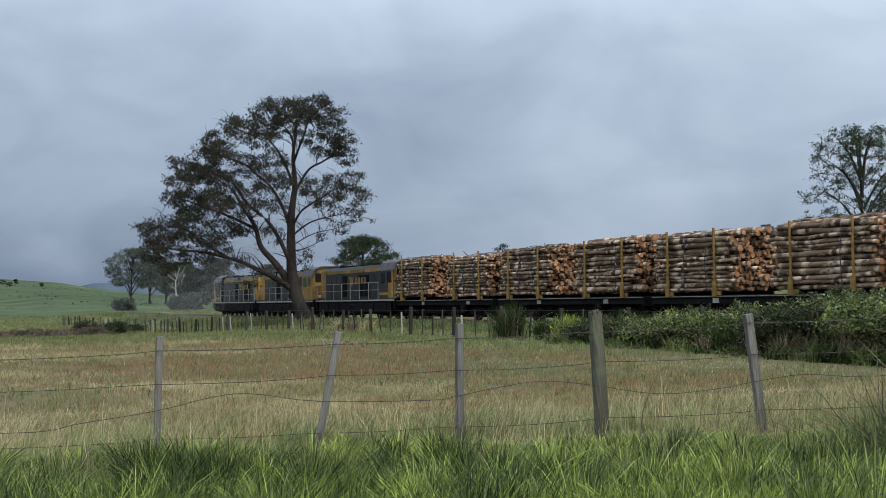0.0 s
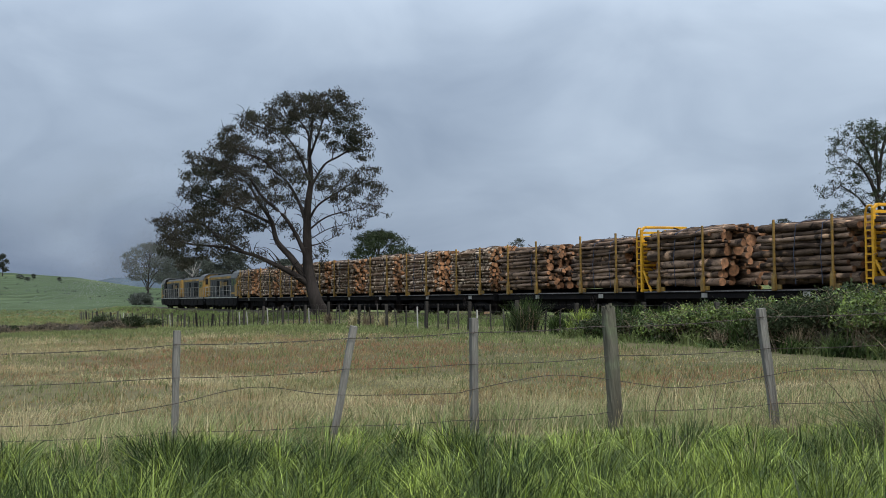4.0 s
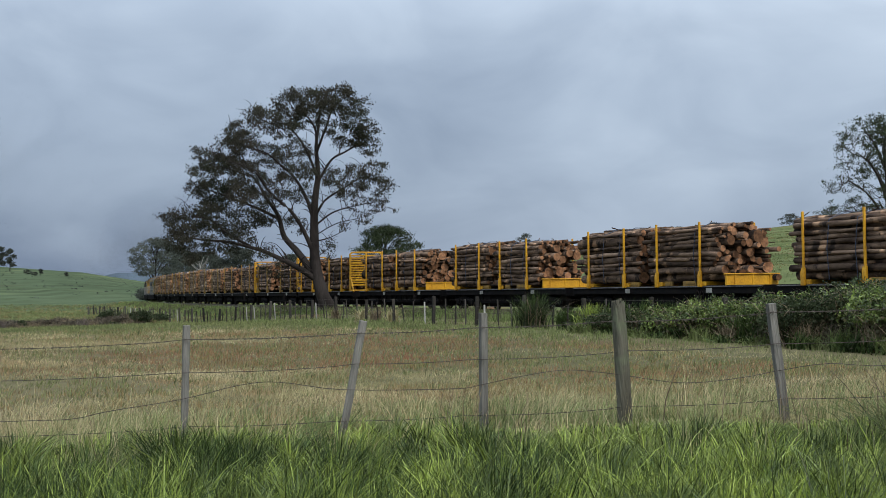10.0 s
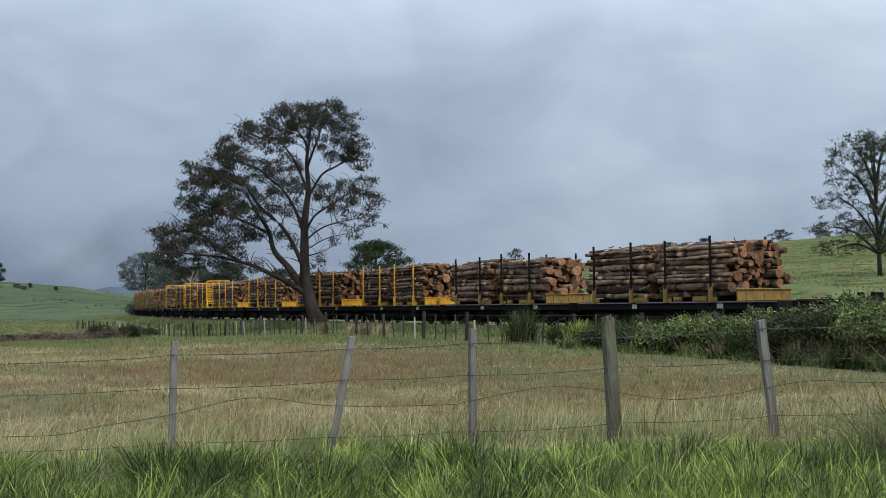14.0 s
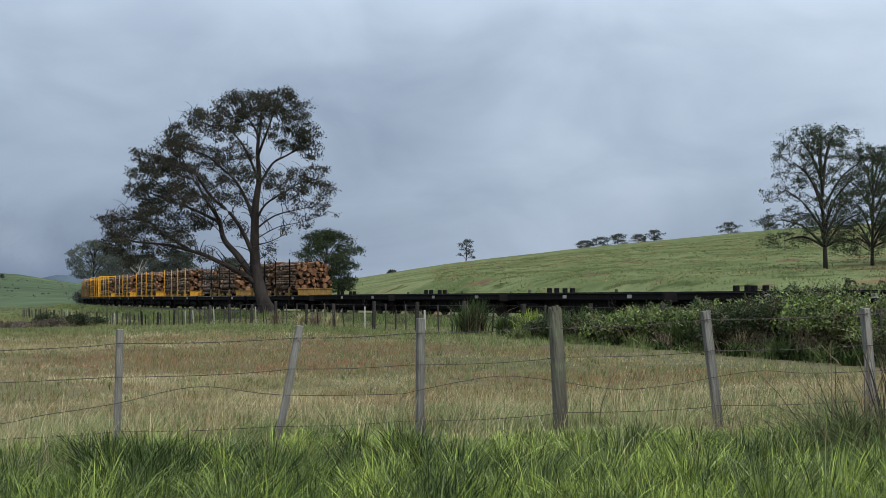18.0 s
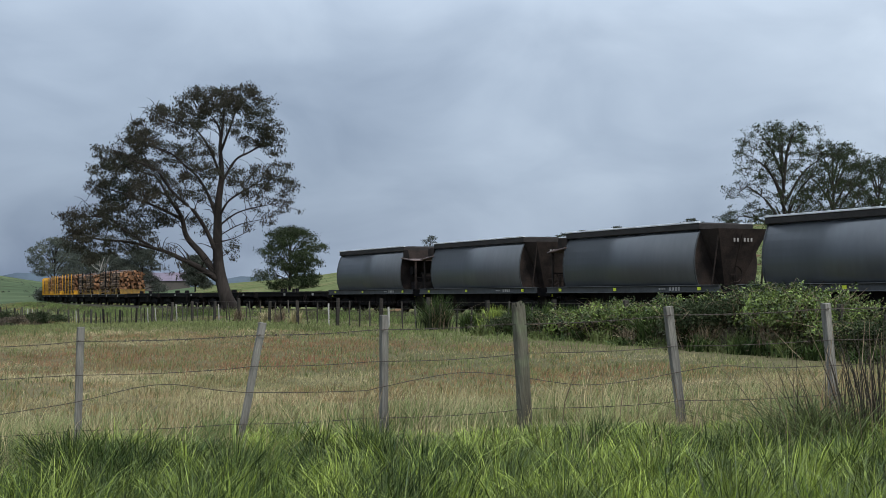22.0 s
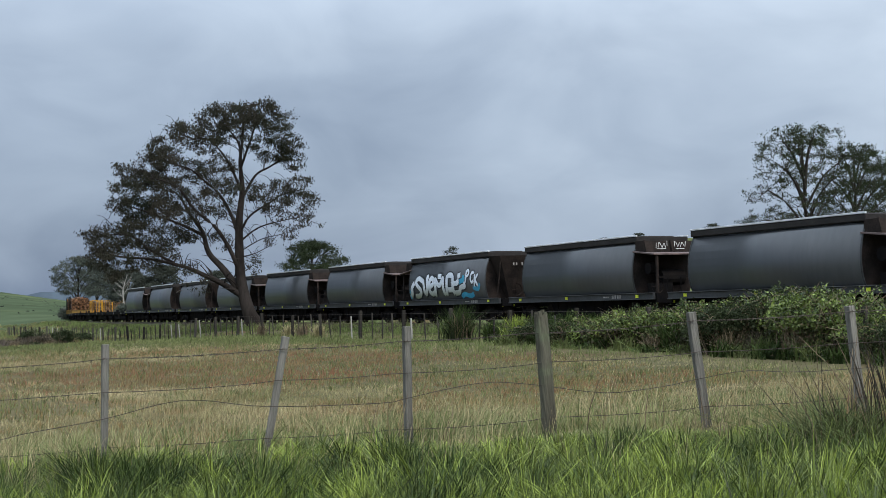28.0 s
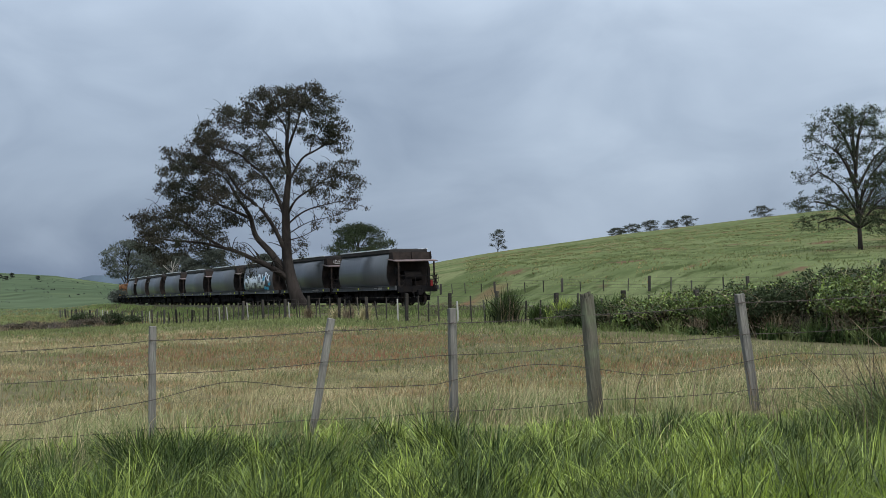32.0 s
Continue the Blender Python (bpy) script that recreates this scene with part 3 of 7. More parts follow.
def log_wagon(u, stakes, front, rear, kind, rng, mat, panel=None, heads=(), height=2.1, base=1.2):
    """u: the middle of the wagon; stakes, front, rear: from that middle, in metres."""
    slender = kind == "slender"
    wag = thing("log_wagon", "flat railway wagon with " + ("yellow" if mat is not M_BLACK else "black") + " stakes carrying logs", "wagon", "wagons of the train")
    length = front - rear
    mid = (front + rear) / 2
    underframe(wag, length - 0.7).location.x = mid
    bm = bmesh.new()
    box(bm, (mid, 0, 1.05), (length - 1.0, 2.2, 0.03))
    deck = part("deck", bm, M_BLACK, wag, "dark deck frame under worn planks")
    bm = bmesh.new()
    box(bm, (0, 0, 0), ((length - 1) / 14 - 0.03, 2.3, 0.04))
    plank = mesh_of(bevelled(bm, 0.008), "deck_plank", M_RUST)
    for k in range(14):
        part("deck_plank", plank, None, deck, at=pose(mid + (k - 6.5) * (length - 1) / 14, 0, 1.087))
    # worn deck edges; the light that catches them is put into the pale colour
    for sy in (-1.2, 1.2):
        bm = bmesh.new()
        box(bm, (mid, sy, 1.055), (length - 0.7, 0.03, 0.05))
        part("deck_edge", bm, M_LIT_WORN_STEEL, wag, "worn edge of the deck, painted pale where light catches it")
    for sx in (rear + 2.3, front - 2.3):
        bogie(wag, sx)
    coupler(wag, front - 0.15, 1), coupler(wag, rear + 0.15, -1)
    brake_gear(wag, mid)
    belly(wag, mid, length - 7.4)
    for sx in (-3.6, 2.2):
        bm = bmesh.new()
        box(bm, (mid + sx, 1.21, 0.93), (0.36, 0.02, 0.2))
        part("number_board", bm, M_PALE_POST, wag, "pale painted number board")
    for x in stakes:
        stake_pair(wag, x, 3.52 + rng.uniform(-0.03, 0.05), mat)
    if panel is not None:
        bm = bmesh.new()
        box(bm, (panel, 0, 1.3), (0.1, 2.36, 0.42))
        for sy in (-0.8, 0, 0.8):
            box(bm, (panel - 0.06, sy, 1.3), (0.05, 0.07, 0.4))
        box(bm, (panel - 0.02, 0, 1.52), (0.16, 2.44, 0.05))
        part("end_panel", bevelled(bm, 0.01), M_YELLOW if mat is M_YELLOW else M_STAKE_DULL, wag, "bright yellow low end panel" if mat is M_YELLOW else "dull yellow low end panel")
        for x, w in ((stakes[1] - 0.5, 0.9), (stakes[2] - 0.6, 0.5), (stakes[3] + 0.9, 0.9)):
            bm = bmesh.new()
            box(bm, (x, 1.1, 1.18), (w, 0.1, 0.2))
            box(bm, (x, 1.14, 1.18), (w * 0.8, 0.06, 0.08))
            part("deck_fitting", bevelled(bm, 0.01), M_STAKE_DULL, wag)
    for x in heads:
        bm = bmesh.new()
        for sy in (-1.14, 0.0, 1.14):
            box(bm, (x, sy, 2.35), (0.12, 0.11, 2.5))
        for sy in (-1, 1):                     # rounded top corners
            box(bm, (x, sy * 1.07, 3.63), (0.12, 0.24, 0.1), Matrix.Rotation(-sy * 0.75, 4, "X"))
            box(bm, (x - 0.35, sy * 1.12, 1.5), (0.09, 0.08, 1.1), Matrix.Rotation(0.6, 4, "Y"))
        box(bm, (x, 0, 3.7), (0.13, 1.95, 0.1))
        box(bm, (x, 0, 1.12), (0.14, 2.4, 0.12))
        frame_ = part("bulkhead_frame", bevelled(bm, 0.015), M_YELLOW, wag, "bright yellow end bulkhead frame")
        for k in range(13):
            bm = bmesh.new()
            box(bm, (x, 0, 1.5 + k * 0.165), (0.07, 2.3, 0.1))
            part("rung", bevelled(bm, 0.01), M_YELLOW, frame_)
        if x > 0:                              # a hooped ladder at either side of the front frame
            for sy in (-1.15, 1.15):
                bm = bmesh.new()
                hoop = [(x + 0.34, 1.1), (x + 0.34, 3.42), (x + 0.28, 3.62), (x + 0.18, 3.68), (x + 0.04, 3.66)]
                for (xa, za), (xb, zb) in zip(hoop, hoop[1:]):
                    rod(bm, (xa, sy, za), (xb, sy, zb), 0.035, sides=8)
                for k in range(9):
                    box(bm, (x + 0.18, sy, 1.4 + k * 0.25), (0.32, 0.05, 0.05))
                part("side_ladder", bm, M_YELLOW, frame_, "yellow tubular side ladder")
    mover(wag, u / M_UNIT, length / 2 - 2.2)
    for a, b in ((stakes[0], stakes[1]), (stakes[2], stakes[3])):
        st = log_stack(kind, rng, height + rng.uniform(-0.12, 0.12))
        mover(st, u / M_UNIT, length / 2 - 2.2, ((a + b) / 2 - (0.16 if panel is not None else 0.0), 0, base + 0.05))
    return wag


def make_log_wagons():
    rng = random.Random(11)
    U = M_UNIT
    for k in range(6):                         # slender loads behind the locomotives
        first = (222.0 - 12.6 * k) * U
        mid = first - 4.85 * U
        log_wagon(mid, [(o + 4.85) * U for o in (0, -2.8, -6.75, -9.55)], 6.3 * U, -6.3 * U, "slender" if k < 4 else "thick", rng, M_STAKE_DULL, height=2.12 if k < 4 else 2.04,
                  heads=(6.2 * U,) if k == 5 else ())
    mid = 141.75 * U                           # the wagon with a bulkhead at both ends
    log_wagon(mid, [o * U for o in (4.9, 2.2, -1.6, -4.2)], 6.3 * U, -6.3 * U, "thick", rng, M_YELLOW, heads=(6.05 * U, -5.6 * U), height=2.08)
    for k in range(6):                         # thick loads with a low panel at the rear
        yel = (123.5 - 13.6 * k) * U
        mid = yel + 4.3 * U
        log_wagon(mid, [(o - 4.3) * U for o in (9.3, 6.5, 4.15, 1.35)], 6.75 * U, -6.75 * U, "thick", rng, M_BLACK if k >= 4 else M_YELLOW, panel=-4.35 * U, height=1.95 if k >= 4 else 2.08, base=1.18)


make_log_wagons()


def make_flats():
    rng = random.Random(5)
    for k in range(4):
        c = 46.9 - 12.1 * k
        wag = thing("flat_wagon", "empty black flat railway wagon", "wagon", "wagons of the train")
        underframe(wag, 12.0, 1.08)
        for s in (-4.2, 4.2):
            bogie(wag, s)
        coupler(wag, 6.3, 1), coupler(wag, -6.3, -1)
        brake_gear(wag, 0.4)
        belly(wag, 0, 5.2)
        bm = bmesh.new()
        for j in range(16):
            box(bm, ((j - 7.5) * 0.74, 0, 1.1), (0.71, 2.3, 0.05))
        part("deck", bevelled(bm, 0.008), M_BLACK, wag)
        for j in range(2):
            for sy in (-0.4, 0.4):
                bm = bmesh.new()
                box(bm, (3.3 + (j - 0.5) * 0.62, sy, 1.22), (0.2, 0.16, 0.22))
                part("container_lock", bevelled(bm, 0.015), M_BLACK, wag)
        for x in (-3.8, 1.0):
            bm = bmesh.new()
            box(bm, (x, 1.215, 0.95), (0.3, 0.02, 0.14))
            part("number_board", bm, M_PALE_POST, wag, "pale painted number board")
        mover(wag, c, 4.2)


make_flats()


# ---- hopper wagons ----
M_ROOF_HIGHLIGHT = material("roof_edge_highlight", (0.62, 0.64, 0.66), (0.42, 0.42, 0.42), 0.5, scale=2, fine_scale=12, bump=0.05)
M_CANOPY = material("faded_rusty_sheet", (0.15, 0.105, 0.095), (0.07, 0.055, 0.052), 0.6, scale=2, fine_scale=12, bump=0.1)
M_ROOF = material("dark_brown_roof", (0.034, 0.03, 0.028), (0.02, 0.018, 0.017), 0.7, scale=2, fine_scale=14, bump=0.1, spec=0.15)
M_STENCIL = material("faded_stencil", (0.3, 0.29, 0.27), (0.16, 0.15, 0.14), 0.7, scale=6)
SIDE = [(1.1, 3.1), (1.17, 2.97), (1.25, 2.78), (1.32, 2.55), (1.37, 2.3), (1.395, 2.05), (1.395, 1.82), (1.37, 1.6), (1.325, 1.4), (1.27, 1.25), (1.23, 1.17)]


def hopper(rear_canopy, front_canopy, graffiti=False, tags=False):
    L = 11.66
    wag = thing("hopper_wagon", "grey bulk hopper wagon" + (" sprayed with white and blue graffiti" if graffiti else " with weathered curved sides"), "wagon", "hopper wagons")
    half = 4.12
    bm = bmesh.new()
    pts = SIDE + [(-y, z) for y, z in SIDE[::-1]]
    prism(bm, pts, -half, half)
    for f in bm.faces:
        f.smooth = len(f.verts) == 4
    body = part("body", bm, M_GREY, wag, "grey painted curved steel side")
    body.data.materials.append(M_RUST)
    for p in body.data.polygons:
        if abs(p.normal.x) > 0.9:
            p.material_index, p.use_smooth = 1, False
    bm = bmesh.new()
    box(bm, (0, 0, 3.21), (2 * half + 0.12, 2.42, 0.22))
    box(bm, (0, 0, 3.34), (2 * half - 0.4, 1.5, 0.05))
    for x in (-2.6, 0, 2.6):
        rod(bm, (x, 0, 3.35), (x, 0, 3.41), 0.3, sides=14)
    part("roof", bevelled(bm, 0.02), M_ROOF, wag, "dark brown roof with loading hatches")
    # pale strips paint the bright sky reflection along the roof edges
    for sy in (-1, 1):
        bm = bmesh.new()
        box(bm, (0, sy * 1.19, 3.35), (2 * half + 0.14, 0.08, 0.06))
        part("highlight_strip", bevelled(bm, 0.008), M_ROOF_HIGHLIGHT, wag, "pale strip painting the sky's reflection along the roof edge")
    for sx in (-1, 1):                         # side seams
        bm = bmesh.new()
        pts2 = [(y + 0.006, z) for y, z in SIDE] + [(y - 0.02, z) for y, z in SIDE[::-1]]
        prism(bm, pts2, sx * half - 0.03, sx * half + 0.03)
        part("edge_strip", bm, M_GREY_SILL, wag)
    for sy in (-1.33, 1.33):
        bm = bmesh.new()
        box(bm, (0, sy, 1.06), (L - 0.9, 0.1, 0.24))
        box(bm, (0, sy * 1.02, 1.17), (L - 0.9, 0.16, 0.03))
        box(bm, (0, sy * 1.02, 0.945), (L - 0.9, 0.16, 0.03))
        part("side_sill", bevelled(bm, 0.01), M_GREY_SILL, wag)
    bm = bmesh.new()
    for sy in (-0.3, 0.3):
        box(bm, (0, sy, 0.9), (L - 0.7, 0.14, 0.34))
    for sx in (-1, 1):
        box(bm, (sx * (L / 2 - 0.45), 0, 0.98), (0.12, 2.5, 0.36))
        box(bm, (sx * (L / 2 - 1.0), 0, 1.12), (1.0, 2.3, 0.05))
    # discharge chutes between the bogies
    for x in (-1.2, 1.2):
        v = box(bm, (x, 0, 0.85), (1.6, 1.7, 0.7))
        for q in v:
            if q.co.z < 0.8:
                q.co.x, q.co.y = x + (q.co.x - x) * 0.4, q.co.y * 0.5
    part("underframe", bm, M_BLACK, wag)
    belly(wag, 0, 5.4)
    for s in (-3.9, 3.9):
        bogie(wag, s)
    coupler(wag, L / 2 - 0.1, 1), coupler(wag, 0.1 - L / 2, -1)
    for sx, canopy in ((-1, rear_canopy), (1, front_canopy)):
        e = sx * half
        if canopy:
            bm = bmesh.new()
            v = box(bm, (e + sx * 0.62, 0, 2.62), (1.35, 2.66, 0.06))
            for q in v:
                q.co.z += 0.13 if (q.co.x - e) * sx < 0.5 else -0.02
            part("canopy", bevelled(bm, 0.01), M_CANOPY, wag, "faded rusty end canopy")
            bm = bmesh.new()
            v = box(bm, (e + sx * 0.3, 0, 2.9), (0.6, 2.44, 0.48))
            for q in v:
                if (q.co.x - e) * sx > 0.2 and q.co.z > 2.9:
                    q.co.x -= sx * 0.12
            for sy in (-1.2, 0.0, 1.2):
                box(bm, (e + sx * 0.4, sy, 2.9), (0.5, 0.05, 0.42), Matrix.Rotation(-sx * 0.25, 4, "Y"))
            part("end_gusset", bm, M_RUST, wag)
            for sy in (-1.12, 1.12):
                bm = bmesh.new()
                box(bm, (e + sx * 1.2, sy, 1.85), (0.08, 0.08, 1.5))
                part("canopy_post", bm, M_RUST, wag)
            bm = bmesh.new()
            box(bm, (e + sx * 1.25, 0, 1.75), (0.04, 2.2, 0.05))
            for sy in (-0.6, 0.1, 0.7):
                rod(bm, (e + sx * 1.25, sy, 1.12), (e + sx * 1.25, sy, 1.75), 0.02, sides=6)
            rod(bm, (e + sx * 0.5, -0.5, 1.75), (e + sx * 0.5, 0.55, 1.75), 0.3, sides=14)
            rod(bm, (e + sx * 0.45, 0.75, 2.1), (e + sx * 0.45, 1.0, 2.1), 0.22, sides=14)
            rod(bm, (e + sx * 0.9, -0.9, 1.15), (e + sx * 0.9, -0.9, 2.2), 0.09, sides=8)
            box(bm, (e + sx * 0.5, 0.5, 1.35), (0.5, 0.8, 0.4))
            part("end_machinery", bm, M_BLACK, wag, "black brake and air gear")
            for sy, z in ((-0.95, 1.5), (0.95, 1.42)):
                bm = bmesh.new()
                bmesh.ops.create_cone(bm, cap_ends=False, segments=18, radius1=0.27, radius2=0.25, depth=0.04, matrix=pose(0, 0, 0, 0, 90))
                box(bm, (0, 0, 0), (0.03, 0.5, 0.03)), box(bm, (0, 0, 0), (0.03, 0.03, 0.5))
                part("hand_wheel", bm, M_RUST, wag, at=pose(e + sx * 0.95, sy, z))
        elif sx < 0:
            bm = bmesh.new()
            ys = ((-1.15, 3.1), (1.15, 3.1), (0.3, 1.1), (-0.3, 1.1))
            a = [bm.verts.new((e, y, z)) for y, z in ys]
            b = [bm.verts.new((e + sx * (0.95 if z > 2 else 0.25), y * 0.96, z)) for y, z in ys]
            for i in range(4):
                bm.faces.new((a[i], a[(i + 1) % 4], b[(i + 1) % 4], b[i]))
            bm.faces.new(b), bm.faces.new(a)
            bmesh.ops.recalc_face_normals(bm, faces=bm.faces)
            box(bm, (e + sx * 0.63, 0, 2.2), (0.05, 0.06, 1.6), Matrix.Rotation(sx * 0.33, 4, "Y"))
            part("slope_sheet", bm, M_RUST, wag, "dark brown sloping end sheet")
            for sy in (-1, 1):
                bm = bmesh.new()
                rod(bm, (e + sx * 0.55, sy * 1.1, 1.1), (e + sx * 0.85, sy * 1.0, 3.05), 0.03, sides=6)
                part("end_brace", bm, M_RUST, wag)
            bm = bmesh.new()
            bmesh.ops.create_cone(bm, cap_ends=False, segments=20, radius1=0.28, radius2=0.26, depth=0.04, matrix=pose(0, 0, 0, 0, 90))
            box(bm, (0, 0, 0), (0.03, 0.5, 0.03)), box(bm, (0, 0, 0), (0.03, 0.03, 0.5))
            part("hand_wheel", bm, M_RUST, wag, at=pose(e + sx * 0.62, 0.1, 1.55))
            for k in (0, 1, 3, 4, 5):
                bm = bmesh.new()
                box(bm, (0, 0, 0), (0.012, 0.07, 0.13))
                part("number_bar", bm, M_STENCIL, wag, "faded stencilled bar", at=pose(e + sx * 0.905, (2.5 - k) * 0.15, 2.72))
    for x in (half + 0.25, 0.6, -half - 0.25):
        bm = bmesh.new()
        box(bm, (x, 1.395, 1.06), (0.18, 0.02, 0.11))
        part("reflector", bm, M_REFLECT, wag, "lime yellow reflector")
    for sx in (1, -1):
        bm = bmesh.new()
        box(bm, (sx * (L / 2 - 0.5), 1.18, 0.84), (0.12, 0.03, 0.1))
        part("reflector", bm, M_REFLECT, wag, "lime yellow reflector")
    for k in range(7):
        bm = bmesh.new()
        if k < 4:
            box(bm, (-2.75 - k * 0.17, 1.39, 1.06), (0.1, 0.012, 0.13))
        else:
            box(bm, (-1.6 - k * 0.14, 1.39, 1.06), (0.1, 0.012, 0.05))
        part("number_bar", bm, M_STENCIL, wag, "pale stencilled bar")
    if tags:
        bm = bmesh.new()
        rng = random.Random(3)
        for k in range(2):
            for j in range(6):
                box(bm, (-half - 0.68, 0.75 - k * 0.85 - j * 0.1, 2.98 + rng.uniform(-0.05, 0.05)), (0.012, 0.02, 0.2), Matrix.Rotation(rng.uniform(-0.7, 0.7), 4, "X"))
            box(bm, (-half - 0.68, 0.5 - k * 0.85, 2.83), (0.012, 0.4, 0.025))
        part("spray_tag", bm, M_WHITE, wag, "white sprayed tag strokes")
    return wag


def side_at(z):
    zs, ys = [p[1] for p in SIDE][::-1], [p[0] for p in SIDE][::-1]
    return float(np.interp(z, zs, ys))


M_GRAF_BLUE = material("spray_blue", (0.04, 0.33, 0.47), (0.03, 0.22, 0.36), 0.5, scale=2, bump=0)


def fading_spray():
    """Silver white paint that was sprayed over into olive green low down."""
    m = material("spray_silver_white", (0.66, 0.7, 0.74), (0.56, 0.61, 0.66), 0.5, scale=1.2, bump=0, stretch=(0.5, 1, 1))
    n, l = m.node_tree.nodes, m.node_tree.links
    b = n["Principled BSDF"]
    sep, ramp, mix = n.new("ShaderNodeSeparateXYZ"), n.new("ShaderNodeMapRange"), n.new("ShaderNodeMixRGB")
    l.new(n["Texture Coordinate"].outputs["Object"], sep.inputs[0])
    l.new(sep.outputs["Z"], ramp.inputs[0])
    ramp.inputs[1].default_value, ramp.inputs[2].default_value = 2.0, 1.35
    l.new(ramp.outputs[0], mix.inputs[0])
    l.new(b.inputs["Base Color"].links[0].from_socket, mix.inputs[1])
    mix.inputs[2].default_value = (0.2, 0.22, 0.15, 1)
    l.new(mix.outputs[0], b.inputs["Base Color"])
    return m


M_GRAF_WHITE = fading_spray()
M_GRAF_DARK = material("spray_black", (0.02, 0.022, 0.03), None, 0.5, scale=2, bump=0)


def paint_stroke(bm, pts, w, lift):
    """One thick, round-ended stroke of paint that follows the curved side."""
    for _ in range(3):                         # round the corners
        cut = [pts[0]]
        for (x0, z0), (x1, z1) in zip(pts, pts[1:]):
            cut += [(x0 * 0.75 + x1 * 0.25, z0 * 0.75 + z1 * 0.25), (x0 * 0.25 + x1 * 0.75, z0 * 0.25 + z1 * 0.75)]
        pts = cut + [pts[-1]]
    prev = None
    last = len(pts) - 1
    for k, (cx, cz) in enumerate(pts):
        (x0, z0), (x1, z1) = pts[max(k - 1, 0)], pts[min(k + 1, last)]
        d = math.hypot(x1 - x0, z1 - z0) or 1.0
        end = 0.55 if k in (0, last) else 1.0
        nx, nz = -(z1 - z0) / d * w * end, (x1 - x0) / d * w * end
        row = []
        for s in (-1, -0.33, 0.33, 1):
            z = min(max(cz + nz * s, 1.2), 2.9)
            row.append(bm.verts.new((cx + nx * s, side_at(z) + lift + k * 0.00015, z)))
        if prev:
            for a in range(3):
                bm.faces.new((prev[a], prev[a + 1], row[a + 1], row[a]))
        prev = row
    bmesh.ops.recalc_face_normals(bm, faces=bm.faces)


def spray(wag):
    """Bulging interlocked shapes of paint: blue clouds, black outline, pale fill. Each: start, width, strokes from front to rear and up."""
    shapes = [(3.95, 0.55, [[(0.95, 0.75), (0.2, 0.42), (0.5, 0.25), (0.05, 0.02)]]),
              (3.45, 0.95, [[(0.95, 0.85), (0.5, 1.0), (0.15, 0.75), (0.5, 0.52), (0.9, 0.3), (0.6, 0.04), (0.05, 0.06)]]),
              (2.6, 0.85, [[(0.0, 0.85), (0.3, 0.8), (0.35, 0.25), (0.6, 0.1), (0.8, 0.5), (0.75, 1.0), (0.95, 1.02)]]),
              (1.9, 0.85, [[(0.25, 0.5), (0.8, 0.6), (0.7, 0.98), (0.25, 0.85), (0.2, 0.3), (0.55, 0.08), (1.0, 0.25)]]),
              (1.2, 1.25, [[(0.1, 0.0), (0.15, 0.5), (0.05, 0.98), (0.5, 0.4), (0.85, 1.02), (0.8, 0.45), (0.95, 0.0)], [(0.35, 1.0), (0.65, 1.0)]]),
              (-0.05, 1.0, [[(0.1, 0.02), (0.2, 0.6), (0.15, 1.04), (0.85, 1.02), (0.8, 0.4), (0.95, 0.05)], [(0.3, 0.3), (0.75, 0.3)]]),
              (-0.9, 1.5, [[(0.0, 0.6), (0.35, 0.6), (0.3, 0.8)], [(0.1, 0.12), (0.45, 0.15), (0.5, 0.42), (0.85, 0.42), (0.72, 0.6)], [(0.3, 0.95), (0.5, 1.0)]])]
    small = [(-2.15, [[(0.1, 0.0), (0.15, 1.0), (0.8, 0.9), (0.75, 0.55), (0.25, 0.5)]]), (-2.62, [[(0.9, 0.85), (0.4, 0.98), (0.1, 0.5), (0.5, 0.1), (0.9, 0.3)]]),
             (-3.05, [[(0.1, 0.0), (0.15, 0.95)], [(0.85, 0.95), (0.25, 0.5), (0.9, 0.05)]])]
    strokes = [([(x0 - u * w_, 1.36 + 0.98 * v) for u, v in line], 0.125) for x0, w_, lines in shapes for line in lines]
    strokes += [([(x0 - u * 0.42, 1.95 - 0.1 * k + 0.62 * v) for u, v in line], 0.065) for k, (x0, lines) in enumerate(small) for line in lines]
    clouds = [([(3.95, 1.3), (4.0, 1.6), (3.85, 1.8)], 0.13), ([(-1.15, 1.95), (-1.5, 2.0), (-1.9, 2.05), (-2.0, 2.3)], 0.14), ([(-1.6, 1.3), (-2.0, 1.45), (-2.5, 1.3), (-2.9, 1.42)], 0.11),
              ([(-2.9, 1.75), (-3.4, 1.6), (-3.55, 1.9)], 0.12), ([(0.9, 2.1), (1.1, 2.3)], 0.09)]
    for name, grow, lift, mat, group in (("blue_spray", 0.0, 0.006, M_GRAF_BLUE, clouds), ("black_outline", 0.06, 0.014, M_GRAF_DARK, strokes), ("white_spray", 0.0, 0.022, M_GRAF_WHITE, strokes)):
        for pts, w in group:
            bm = bmesh.new()
            paint_stroke(bm, pts, w + grow, lift)
            part(name, bm, mat, wag)


